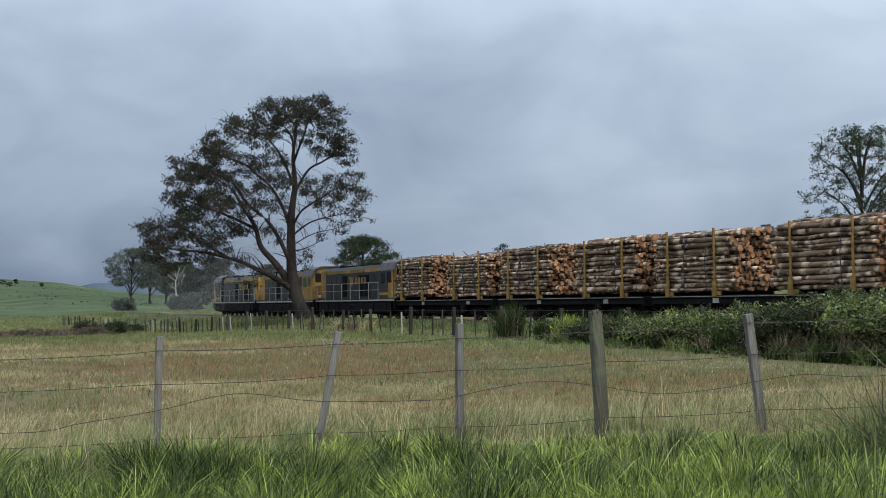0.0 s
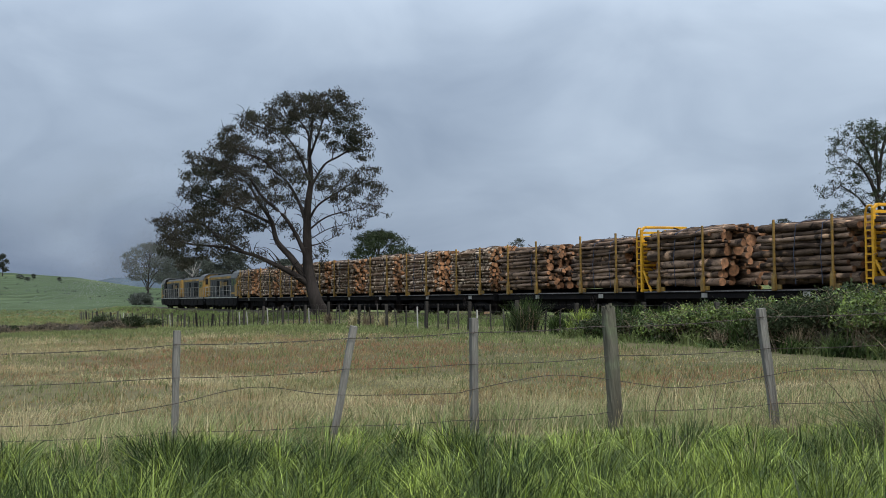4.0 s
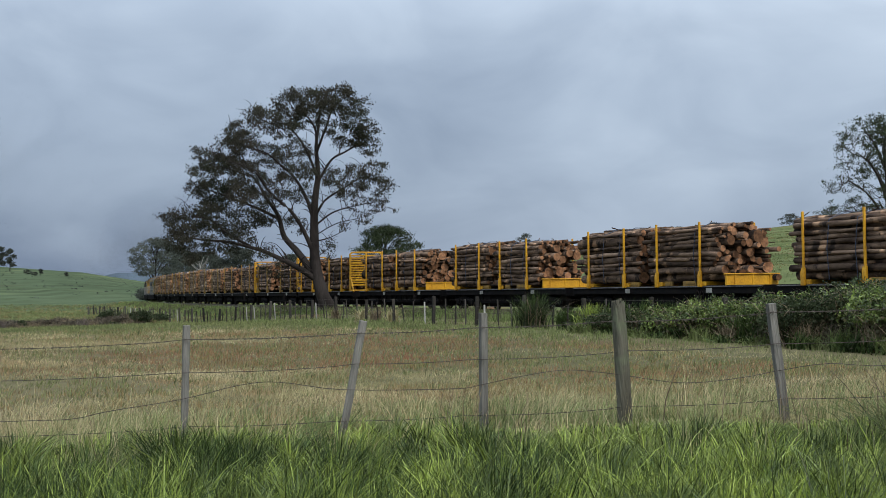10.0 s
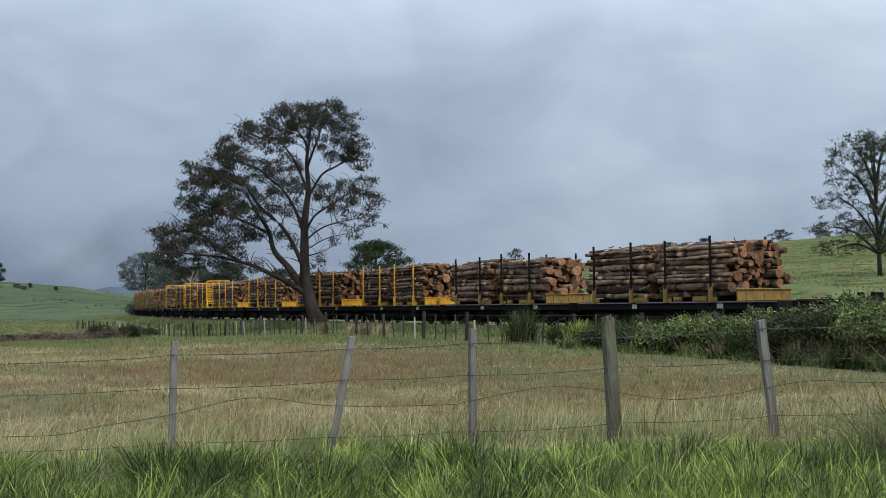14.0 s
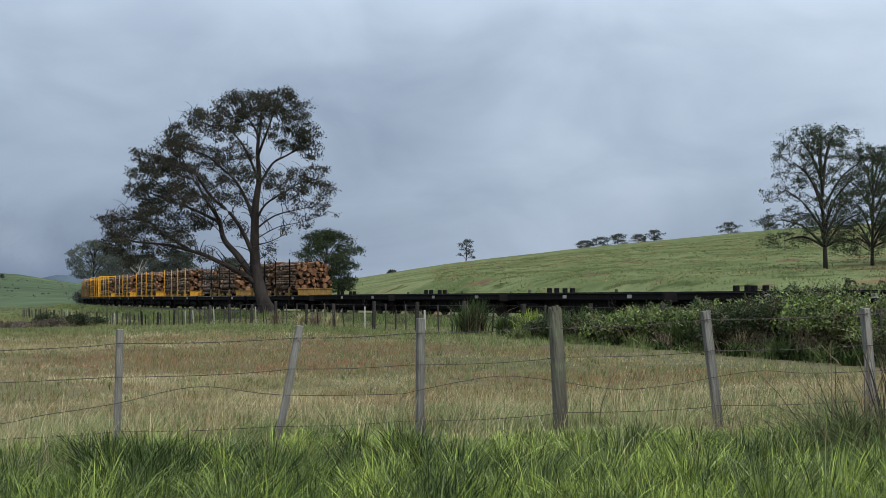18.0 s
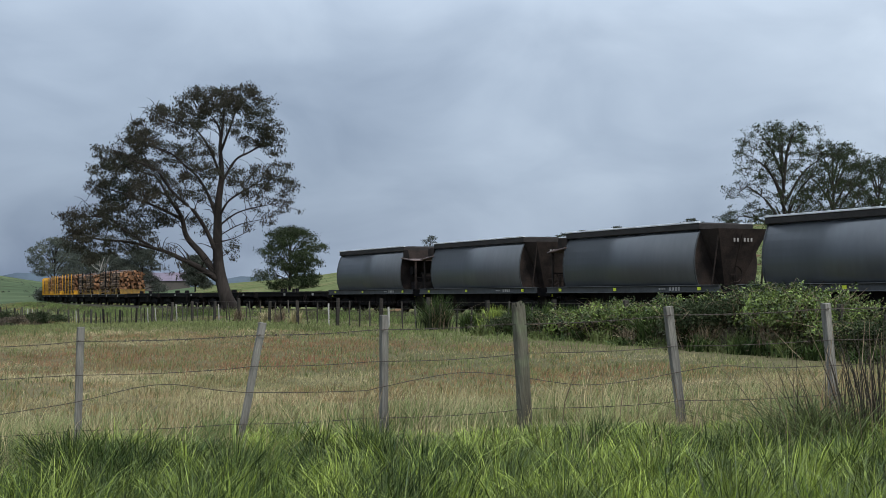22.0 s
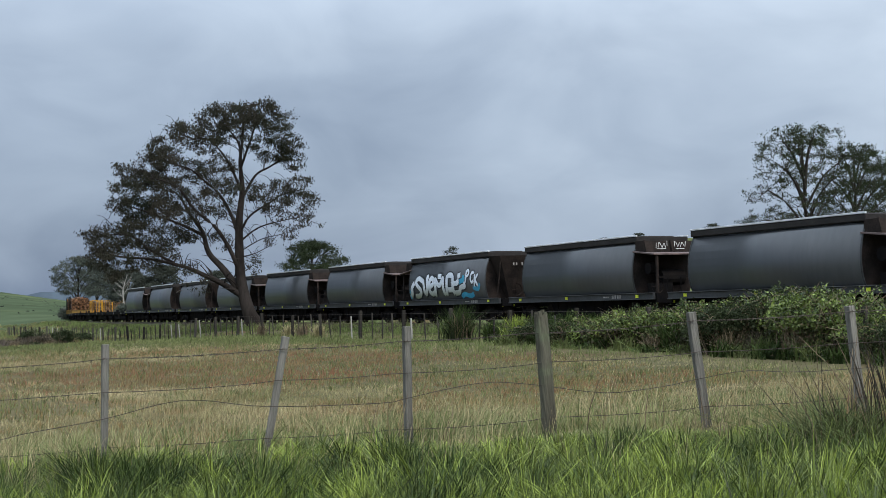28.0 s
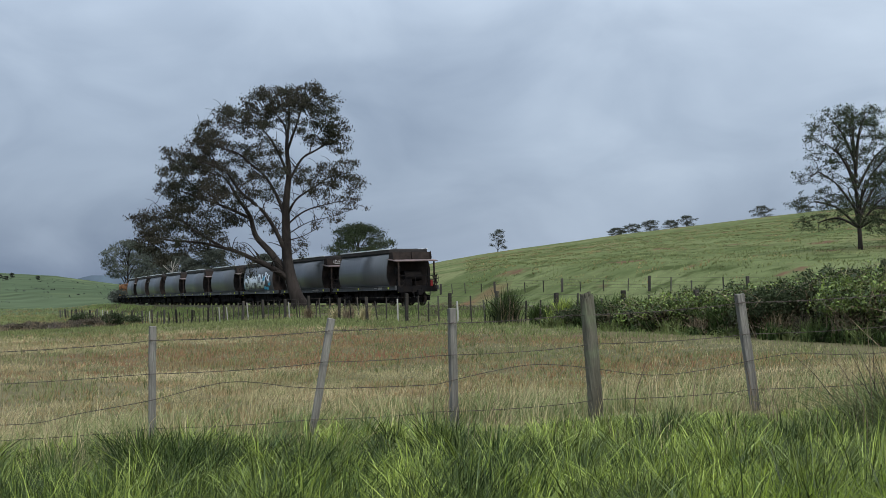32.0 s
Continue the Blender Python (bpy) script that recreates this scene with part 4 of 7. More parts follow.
def make_hoppers():
    rear = [1, 0, 0, 1, 1, 1, 0, 1, 1]
    for k in range(9):
        wag = hopper(bool(rear[k]), not rear[k], graffiti=k == 6, tags=k == 7)
        if k == 6:
            spray(wag)
        if k == 8:
            bm = bmesh.new()
            box(bm, (-5.75, -0.75, 1.3), (0.12, 0.14, 0.36))
            part("tail_lamp", bevelled(bm, 0.02), material("red_lamp", (0.14, 0.012, 0.012), None, 0.4, scale=4), wag, "red end-of-train marker")
            bm = bmesh.new()
            rod(bm, (-5.75, -1.05, 1.0), (-5.75, -1.05, 1.75), 0.03, sides=6)
            part("end_rail", bm, M_RUST, wag)
            bm = bmesh.new()
            bmesh.ops.create_cone(bm, cap_ends=False, segments=20, radius1=0.34, radius2=0.32, depth=0.05, matrix=pose(0, 0, 0, 90))
            for j in range(3):
                box(bm, (0, 0, 0), (0.62, 0.03, 0.04), Matrix.Rotation(j * 1.05, 4, "Y"))
            part("hand_wheel", bm, M_RUST, wag, at=pose(-5.95, -0.95, 1.55))
            bm = bmesh.new()
            rod(bm, (-5.95, -0.99, 1.55), (-5.6, -1.0, 1.55), 0.035, sides=6)
            rod(bm, (-5.8, -1.0, 1.55), (-5.4, -1.0, 1.05), 0.04, sides=6)
            part("wheel_stand", bm, M_RUST, wag)
        mover(wag, 3.1 - 11.0 * k - 4.12 / M_UNIT, 3.9)


make_hoppers()


# ---- locomotives ----
def locomotive(cab_end, style):
    """cab_end: +1 ahead, -1 behind."""
    loco = thing("locomotive", "yellow and grey diesel locomotive with a dark underframe", "locomotive", "locomotives of the train")
    L = 14.4
    bm = bmesh.new()
    box(bm, (0, 0, 1.1), (L, 2.6, 0.2))
    for sx in (-1, 1):
        box(bm, (sx * (L / 2 - 0.1), 0, 0.85), (0.2, 2.6, 0.6))
    part("frame", bevelled(bm, 0.02), M_BLACK, loco)
    bm = bmesh.new()
    for sy in (-1.31, 1.31):
        box(bm, (0, sy, 1.12), (L, 0.03, 0.09))
    part("frame_stripe", bm, M_PALE_POST, loco, "pale stripe along the frame")
    for s in (-4.6, 4.6):
        bogie(loco, s, 3.0, True)
    bm = bmesh.new()
    box(bm, (0, 0, 0.62), (3.0, 2.3, 0.7))
    rod(bm, (-0.9, 1.16, 0.8), (0.9, 1.16, 0.8), 0.16, sides=10)
    part("fuel_tank", bevelled(bm, 0.08), M_BLACK, loco)
    bm = bmesh.new()
    box(bm, (0.5, 1.2, 0.62), (0.8, 0.12, 0.5))
    part("battery_box", bevelled(bm, 0.02), M_GREY_SILL, loco)
    cx = cab_end * 5.9
    hx0, hx1 = (-6.9, 4.55) if cab_end > 0 else (-4.55, 6.9)
    hood = [(1.0, 1.2), (1.0, 3.05), (0.75, 3.3), (-0.75, 3.3), (-1.0, 3.05), (-1.0, 1.2)]
    bm = bmesh.new()
    prism(bm, hood, hx0, hx1)
    hood_ob = part("hood", bm, M_LOCO_GREY, loco, "grey engine hood")
    hm = (hx0 + hx1) / 2
    bm = bmesh.new()                           # yellow band and end
    far = hx0 if cab_end > 0 else hx1
    for sy in (-1.006, 1.006):
        box(bm, (hm, sy, 2.98), (hx1 - hx0 - 0.1, 0.02, 0.2))
        box(bm, (far - math.copysign(0.55, far), sy, 2.1), (1.0, 0.022, 1.6))
    box(bm, (far + math.copysign(0.01, far), 0, 2.2), (0.05, 1.9, 1.9))
    part("yellow_band", bm, M_LOCO_YELLOW, hood_ob, "yellow painted band")
    for k in range(9):                         # hood doors
        x = hx0 + 1.6 + k * (hx1 - hx0 - 2.4) / 9
        for sy in (-1.01, 1.01):
            bm = bmesh.new()
            box(bm, (x, sy, 2.05), (0.85, 0.03, 1.35))
            for j in range(4):
                box(bm, (x, sy * 1.012, 2.3 + j * 0.09), (0.6, 0.02, 0.04))
            part("hood_door", bevelled(bm, 0.008), M_BLACK if k in (1, 2, 5) else M_LOCO_GREY, hood_ob)
    if style != 1:
        bm = bmesh.new()
        for sy in (-1.03, 1.03):
            x = hm - 0.4
            v = box(bm, (x, sy, 2.35), (0.8, 0.012, 0.6))
            for q in v:
                if q.co.z < 2.2:
                    q.co.x = x + (q.co.x - x) * 0.25
            for j in range(4):
                box(bm, (x - 0.9 - j * 0.5, sy, 2.4), (0.3, 0.012, 0.36))
        part("emblem", bm, M_LOCO_YELLOW, hood_ob, "plain yellow emblem shapes")
    for x in (hm - 3.0, hm + 1.8, hm + 3.4):
        bm = bmesh.new()
        rod(bm, (x, 0, 3.28), (x, 0, 3.42), 0.5, sides=16)
        part("roof_fan", bevelled(bm, 0.01), M_BLACK, loco)
    bm = bmesh.new()
    box(bm, (hm, 0, 3.36), (0.9, 0.45, 0.16))
    part("exhaust_stack", bevelled(bm, 0.01), M_BLACK, loco)
    for sy in (-1.24, 1.24):                   # dark gear boxes along the frame
        bm = bmesh.new()
        box(bm, (0, sy, 0.7), (L - 1.2, 0.06, 0.62))
        for k in range(6):
            box(bm, ((k - 2.5) * 2.1, sy * 1.02, 0.72), (1.3, 0.1, 0.4))
        part("side_skirt", bevelled(bm, 0.01), M_BLACK, loco)
    cab = [(1.28, 1.2), (1.28, 2.85), (1.05, 3.3), (0.6, 3.5), (-0.6, 3.5), (-1.05, 3.3), (-1.28, 2.85), (-1.28, 1.2)]
    bm = bmesh.new()
    prism(bm, cab, cx - 1.15, cx + 1.15)
    cab_ob = part("cab", bm, M_LOCO_YELLOW if style == 1 else M_LOCO_GREY, loco, "driver's cab")
    bm = bmesh.new()
    roof = [(1.3, 2.87), (1.08, 3.34), (0.62, 3.54), (-0.62, 3.54), (-1.08, 3.34), (-1.3, 2.87), (-1.05, 3.27), (-0.6, 3.46), (0.6, 3.46), (1.05, 3.27)]
    prism(bm, roof, cx - 1.3, cx + 1.3)
    part("cab_roof", bm, M_LOCO_ROOF, cab_ob, "pale grey cab roof")
    panes = [((cx + dx, sy, 2.45), (0.72, 0.03, 0.62)) for sy in (-1.285, 1.285) for dx in (-0.55, 0.5)]
    panes += [((cx + sx, sy, 2.75), (0.03, 0.75, 0.6)) for sx in (-1.16, 1.16) for sy in (-0.7, 0.7)]
    for c, size in panes:
        bm = bmesh.new()
        box(bm, c, size)
        part("cab_window", bevelled(bm, 0.01), M_GLASS, cab_ob, "dark cab window glass")
    for sy in (-1.29, 1.29):
        bm = bmesh.new()
        box(bm, (cx + cab_end * 0.75, sy, 1.75), (0.8, 0.02, 1.05))
        box(bm, (cx + cab_end * 1.02, sy, 2.55), (0.24, 0.02, 0.6))
        box(bm, (cx, sy, 1.5), (2.2, 0.014, 0.16))
        part("cab_stripe", bm, M_LOCO_YELLOW, cab_ob)
    bm = bmesh.new()
    box(bm, (cx + cab_end * 1.17, 0, 1.75), (0.05, 2.4, 1.05))
    for sy in (-0.04, 1.16, -1.16):
        box(bm, (cx + cab_end * 1.17, sy, 2.65), (0.05, 0.2, 0.75))
    box(bm, (cx + cab_end * 1.17, 0, 3.1), (0.05, 2.0, 0.14))
    part("cab_front", bevelled(bm, 0.02), M_LOCO_YELLOW, cab_ob, "yellow cab end wall")
    for sy in (-0.75, 0.75):
        bm = bmesh.new()
        rod(bm, (cx + cab_end * 1.19, sy, 1.45), (cx + cab_end * 1.25, sy, 1.45), 0.12, sides=12)
        part("headlight", bm, M_WHITE, cab_ob, "pale round headlight")
    # a solid black block paints the shade of the recess behind the cab
    bm = bmesh.new()
    box(bm, (cx - cab_end * 1.32, 0, 2.28), (0.36, 2.2, 2.1))
    part("recess_shade_block", bm, M_BLACK, loco, "black block for the shade in the recess between cab and hood")
    bm = bmesh.new()
    for sy in (-1.27, 1.27):
        for z in (1.75, 2.2):
            rod(bm, (hx0, sy, z), (hx1, sy, z), 0.017, sides=6)
        for k in range(8):
            x = hx0 + k * (hx1 - hx0) / 7
            rod(bm, (x, sy, 1.15), (x, sy, 2.2), 0.022, sides=6)
    for sx in (-1, 1):
        for sy in (-1.25, -0.5, 0.5, 1.25):
            rod(bm, (sx * 7.1, sy, 1.15), (sx * 7.1, sy, 2.15), 0.022, sides=6)
        rod(bm, (sx * 7.1, 0.5, 2.15), (sx * 7.1, 1.25, 2.15), 0.022, sides=6)
        rod(bm, (sx * 7.1, -0.5, 2.15), (sx * 7.1, -1.25, 2.15), 0.022, sides=6)
    part("handrail", bm, M_PALE_POST, loco, "pale grey handrail")
    coupler(loco, 7.35, 1), coupler(loco, -7.35, -1)
    return loco


def make_locos():
    for k, (end, style) in enumerate(((1, 0), (-1, 1), (-1, 2))):
        mover(locomotive(end, style), (265.3 - 14.2 * k) - 7.1, 4.6)


make_locos()


# ---- plants: tools ----
def tubes(paths, sides=6):
    """Tapered tubes: each path a list of (point, radius). Vertices, corner counts, corners."""
    V, N, I = [], [], []
    base = 0
    for path in paths:
        pts = [Vector(p) for p, _ in path]
        for k, (p, r) in enumerate(path):
            d = (pts[min(k + 1, len(pts) - 1)] - pts[max(k - 1, 0)]).normalized()
            a = d.orthogonal().normalized()
            b = d.cross(a)
            for j in range(sides):
                t = 2 * math.pi * j / sides
                V.append(pts[k] + (a * math.cos(t) + b * math.sin(t)) * r)
        for k in range(len(path) - 1):
            for j in range(sides):
                q = base + k * sides
                N.append(4)
                I += [q + j, q + (j + 1) % sides, q + sides + (j + 1) % sides, q + sides + j]
        base += len(path) * sides
    return np.array([tuple(v) for v in V]), N, I


def leaf_quads(centres, size, rng, droop=0.5, aspect=0.34):
    """A kite-shaped leaf at each centre."""
    n = len(centres)
    d = rng.normal(size=(n, 3))
    d[:, 2] -= droop * 1.6
    d /= np.linalg.norm(d, axis=1)[:, None]
    s = np.cross(d, rng.normal(size=(n, 3)))
    s /= np.linalg.norm(s, axis=1)[:, None]
    ln = size * rng.uniform(0.6, 1.35, n)[:, None]
    v = np.stack([centres - d * ln * 0.5, centres + s * ln * aspect * 0.5, centres + d * ln * 0.5, centres - s * ln * aspect * 0.5], 1)
    return v.reshape(-1, 3)


def leaf_mesh(name, v, mat):
    n = len(v) // 4
    return raw_mesh(name, v, np.full(n, 4), np.arange(4 * n), mat)


def bend(points, r0, r1, steps=4):
    """A smooth polyline through the points, tapering from r0 to r1."""
    pts = [Vector(p) for p in points]
    out = []
    for k in range(len(pts) - 1):
        a, b = pts[max(k - 1, 0)], pts[min(k + 2, len(pts) - 1)]
        for j in range(steps):
            u = j / steps
            p, q = pts[k], pts[k + 1]
            m0, m1 = (q - a) * 0.5, (b - p) * 0.5
            c = p * (2 * u ** 3 - 3 * u * u + 1) + m0 * (u ** 3 - 2 * u * u + u) + q * (-2 * u ** 3 + 3 * u * u) + m1 * (u ** 3 - u * u)
            out.append(c)
    out.append(pts[-1])
    n = len(out) - 1
    return [(p, r0 + (r1 - r0) * (k / n) ** 0.8) for k, p in enumerate(out)]


def grow_tree(name, at, limbs, lobes, label, seed, leaf, leaf_size=0.2, leaves=24, clump=0.42, twig=0.065, bark=None, group="", droop=0.5, turn=0.0):
    """limbs: (points, thick, thin), the first is the trunk; lobes: (x, y, z, rx, rz, clumps). Twigs run from the nearest wood to each clump."""
    rng = np.random.default_rng(seed)
    tree = thing(name, label, "tree", group, at=Matrix.Translation(at) @ pose(0, 0, 0, 0, 0, turn))
    wood = [bend(p, a, b) for p, a, b in limbs]
    nodes = np.array([tuple(p) for w in wood[0:1] for p, _ in w[len(w) * 3 // 5:]] + [tuple(p) for w in wood[1:] for p, _ in w[len(w) // 4:]])
    tips = []
    for x, y, z, rx, rz, n in lobes:
        d = rng.normal(size=(n, 3))
        d /= np.linalg.norm(d, axis=1)[:, None]
        r = rng.uniform(0.35, 1.0, n) ** 0.6
        tips.append(np.array((x, y, z)) + d * r[:, None] * np.array((rx, rx * 0.95, rz)))
    tips = np.concatenate(tips)
    order = np.argsort([np.min(np.linalg.norm(nodes - t, axis=1)) for t in tips])
    twigs = []
    for k in order:
        t = tips[k]
        j = np.argmin(np.linalg.norm(nodes - t, axis=1))
        a = nodes[j]
        d = t - a
        ln = np.linalg.norm(d)
        if ln < 0.15:
            continue
        m1 = a + d * 0.35 + rng.normal(size=3) * ln * 0.09 + np.array((0, 0, ln * 0.06))
        m2 = a + d * 0.7 + rng.normal(size=3) * ln * 0.09 + np.array((0, 0, ln * 0.06))
        r = min(twig, 0.014 + 0.022 * ln)
        twigs.append([(a, r), (m1, r * 0.75), (m2, r * 0.5), (t, r * 0.25)])
        nodes = np.concatenate([nodes, [m1, m2, t]])
    bark = bark or M_TRUNK
    v, n, i = tubes(wood[:1], 12)
    part("trunk", raw_mesh("trunk", v, n, i, bark, True), None, tree, "rough brown bark")
    if len(wood) > 1:
        for w in wood[1:]:
            v, n, i = tubes([w], 8)
            part("limb", raw_mesh("limb", v, n, i, bark, True), None, tree)
    v, n, i = tubes(twigs, 4)
    part("twig_mass", raw_mesh("twigs", v, n, i, bark), None, tree)["kind"] = "stuff"
    c = np.repeat(tips, leaves, 0) + rng.normal(size=(len(tips) * leaves, 3)) * np.array((clump, clump, clump * 0.6)) * 0.62
    part("crown", leaf_mesh("crown", leaf_quads(c, leaf_size, rng, droop), leaf), None, tree, "ragged crown of small leaves")
    return tree


def on_ground(x, y, dz=0.0):
    return Vector((x, y, float(ground_z(x, y)) + dz))


def polar(az, r, dz=0.0):
    return on_ground(r * math.sin(radians(az)), r * math.cos(radians(az)), dz)


# ---- the big gum beside the line ----
def big_gum():
    """The trunk, then bough by bough: its thickness, its course, and the leafy masses that it carries (x, z, half width, half height, fullness)."""
    rng = random.Random(12)
    trunk = ([(0.3, 0, -0.3), (0.06, 0, 0.5), (-0.3, 0, 1.6), (-0.62, 0, 3.2), (-0.68, 0.1, 5.2), (-0.62, 0, 7.1), (-0.42, 0.2, 8.9), (-0.5, 0, 10.7), (-0.3, 0.2, 12.5), (-0.3, 0, 13.6)], 0.57, 0.02)
    boughs, lobes = [], []

    def bough(r0, r1, depth, way, masses, y0=0.0):
        pts = []
        for k, (x, z) in enumerate(way):
            u = k / (len(way) - 1)
            wob = 0.0 if k == 0 else 0.13
            pts.append((x + rng.uniform(-wob, wob), y0 + depth * u ** 0.8 + rng.uniform(-wob, wob), z + rng.uniform(-wob, wob)))
        boughs.append((pts, r0 * (1.0 if r0 > 0.2 else 0.8), r1 * 0.8))
        for k in range(1, len(pts)):           # side branches, two to a joint
            for _ in range(3):
                x, y, z = (Vector(pts[k - 1]).lerp(Vector(pts[k]), rng.uniform(0.2, 0.9)))
                sx, sy, up = rng.uniform(-0.9, 0.5), rng.uniform(-1.3, 1.3), rng.uniform(0.2, 1.3)
                rr = (r0 + (r1 - r0) * k / len(pts)) * 0.26
                boughs.append(([(x, y, z), (x + sx * 0.5, y + sy * 0.5, z + up * 0.6), (x + sx * 1.1, y + sy, z + up), (x + sx * 1.7, y + sy * 1.4, z + up * 1.1)], max(rr, 0.02), 0.009))
        for x, z, rx, rz, full in masses:
            y = y0 + depth * rng.uniform(0.5, 1.1) + rng.uniform(-0.5, 0.5)
            lobes.append((x, y, z, rx * 1.02, rz * 1.0, int(37 * full * rx * (rx * rz) ** 0.5) + 3))
            for _ in range(2):                 # smaller sprays round each mass
                a = rng.uniform(0, 6.28)
                lobes.append((x + math.cos(a) * rx * rng.uniform(0.6, 0.95), y + rng.uniform(-1.2, 1.2), z + math.sin(a) * rz * rng.uniform(0.5, 1.1), rx * 0.38, rz * 0.4, int(8 * full * rx) + 1))

    bough(0.22, 0.04, -1.6, [(-0.5, 2.1), (-1.7, 3.0), (-2.7, 3.4), (-3.8, 3.9), (-4.9, 4.4), (-6.3, 4.5), (-7.8, 4.8), (-9.1, 5.2)],
          [(-9.2, 4.6, 1.0, 0.8, 1.0), (-8.1, 3.95, 1.02, 0.66, 1.0), (-6.6, 4.4, 1.02, 0.66, 0.9), (-8.7, 5.2, 1.0, 0.6, 1.0), (-5.2, 4.9, 0.9, 0.5, 0.5), (-3.6, 3.9, 0.9, 0.4, 0.22), (-3.1, 2.8, 0.8, 0.5, 0.16)])
    bough(0.13, 0.03, 1.2, [(-4.7, 4.3), (-6.1, 5.2), (-7.4, 6.0), (-8.8, 6.3), (-10.0, 6.1)],
          [(-9.5, 5.9, 0.85, 0.9, 1.1), (-8.6, 6.1, 1.24, 0.95, 1.0), (-7.0, 6.2, 1.3, 0.95, 1.0), (-6.0, 5.4, 1.0, 0.6, 0.6)], -0.9)
    bough(0.27, 0.04, 1.6, [(-0.35, 1.9), (-1.7, 3.8), (-2.7, 5.0), (-3.2, 6.2), (-4.0, 7.5), (-4.6, 8.7), (-5.5, 9.4)],
          [(-5.9, 9.8, 1.09, 0.8, 1.0), (-4.4, 8.3, 1.02, 0.95, 0.8), (-3.7, 6.6, 0.95, 0.95, 0.85), (-5.3, 6.3, 1.3, 0.95, 0.9), (-7.2, 9.9, 1.09, 0.66, 1.0), (-2.1, 5.8, 0.8, 0.7, 0.5)])
    bough(0.14, 0.03, 1.4, [(-3.2, 6.2), (-4.5, 6.8), (-5.9, 7.4), (-7.3, 8.0), (-8.6, 8.2)],
          [(-8.6, 8.15, 0.8, 0.73, 1.0), (-7.5, 8.0, 1.24, 0.8, 1.0), (-6.1, 8.0, 1.24, 0.95, 1.0), (-7.6, 7.1, 1.1, 0.5, 0.7)], 0.9)
    bough(0.2, 0.035, -2.2, [(-0.6, 3.5), (-1.3, 5.3), (-2.2, 6.7), (-3.4, 7.7), (-4.1, 8.8), (-5.1, 9.4), (-6.0, 9.7)],
          [(-6.4, 9.3, 1.1, 0.7, 0.9), (-5.0, 7.4, 1.2, 0.7, 0.7), (-2.9, 7.9, 0.9, 0.7, 0.85), (-4.9, 9.0, 1.0, 0.7, 0.8), (-5.2, 11.0, 0.9, 0.6, 0.8)])
    bough(0.17, 0.03, 1.8, [(-0.6, 5.5), (-1.0, 7.1), (-2.0, 8.6), (-2.9, 9.6), (-4.0, 10.4), (-5.3, 10.9)],
          [(-5.3, 11.4, 0.95, 0.73, 1.0), (-4.0, 10.5, 1.24, 0.8, 1.0), (-2.2, 9.3, 1.02, 0.8, 0.9), (-1.6, 7.7, 0.8, 0.7, 0.6)])
    bough(0.13, 0.03, -1.7, [(-0.42, 8.7), (-1.0, 10.2), (-1.5, 11.3), (-2.5, 12.0), (-3.6, 12.1)],
          [(-3.6, 12.2, 1.09, 0.8, 1.0), (-2.6, 11.7, 1.02, 0.66, 0.8), (-1.5, 10.5, 1.02, 0.7, 0.8), (-1.1, 9.0, 0.8, 0.6, 0.6)])
    bough(0.12, 0.03, 1.3, [(-0.5, 10.7), (-0.7, 12.0), (-1.4, 12.9), (-2.3, 13.4)],
          [(-0.6, 13.95, 1.75, 0.68, 1.1), (-2.3, 13.45, 1.17, 0.8, 1.1), (-1.2, 12.6, 1.3, 0.55, 0.7)])
    bough(0.12, 0.03, -1.2, [(-0.45, 10.4), (0.1, 11.8), (0.7, 13.1), (1.3, 13.4)],
          [(0.85, 13.6, 1.2, 0.85, 1.1), (2.15, 12.85, 1.12, 0.92, 1.1), (0.4, 11.9, 0.8, 0.44, 0.6), (0.2, 13.0, 1.2, 0.6, 0.8)])
    bough(0.13, 0.03, 1.4, [(-0.4, 8.4), (0.3, 9.8), (1.2, 10.4), (2.3, 11.0), (2.9, 11.7)],
          [(2.85, 11.75, 0.82, 0.95, 1.1), (1.4, 11.35, 1.0, 0.58, 0.9), (2.95, 10.7, 0.65, 0.5, 0.7), (1.9, 12.2, 0.9, 0.6, 0.8)])
    bough(0.12, 0.02, -1.4, [(-0.58, 6.2), (0.2, 7.1), (1.2, 7.9), (2.3, 8.6), (3.5, 8.8)],
          [(3.5, 7.9, 0.9, 0.9, 0.7), (1.0, 8.6, 1.05, 0.6, 0.8), (2.0, 7.8, 1.1, 0.65, 0.75), (3.1, 9.1, 0.9, 0.5, 0.6), (2.2, 8.8, 0.9, 0.5, 0.6)])
    bough(0.09, 0.015, 1.2, [(-0.6, 5.6), (0.6, 6.5), (1.9, 6.9), (3.3, 7.2)], [(3.2, 7.0, 0.7, 0.5, 0.16), (1.8, 6.9, 0.9, 0.4, 0.12)])
    bough(0.07, 0.012, -0.8, [(-0.55, 4.6), (0.5, 4.9), (1.6, 5.5)], [(1.5, 5.5, 0.6, 0.3, 0.1)])
    bough(0.05, 0.012, -0.5, [(-0.5, 3.6), (0.1, 3.9), (0.4, 4.4)], [(0.25, 4.1, 0.45, 0.66, 0.5)])
    bough(0.06, 0.015, 0.6, [(-2.4, 11.7), (-3.5, 12.2), (-4.5, 12.6)], [(-4.3, 12.6, 0.8, 0.55, 0.9)], -0.8)
    bough(0.07, 0.015, -0.6, [(-3.8, 10.3), (-5.0, 11.0), (-6.1, 11.5)], [(-5.7, 11.9, 0.75, 0.5, 0.9), (-6.5, 11.0, 0.7, 0.5, 0.9)], 0.8)
    bough(0.07, 0.015, 0.6, [(-4.7, 8.8), (-6.2, 9.4), (-7.6, 9.8)], [(-7.8, 10.2, 0.75, 0.5, 0.9), (-8.1, 9.3, 0.6, 0.5, 0.8)], -0.5)
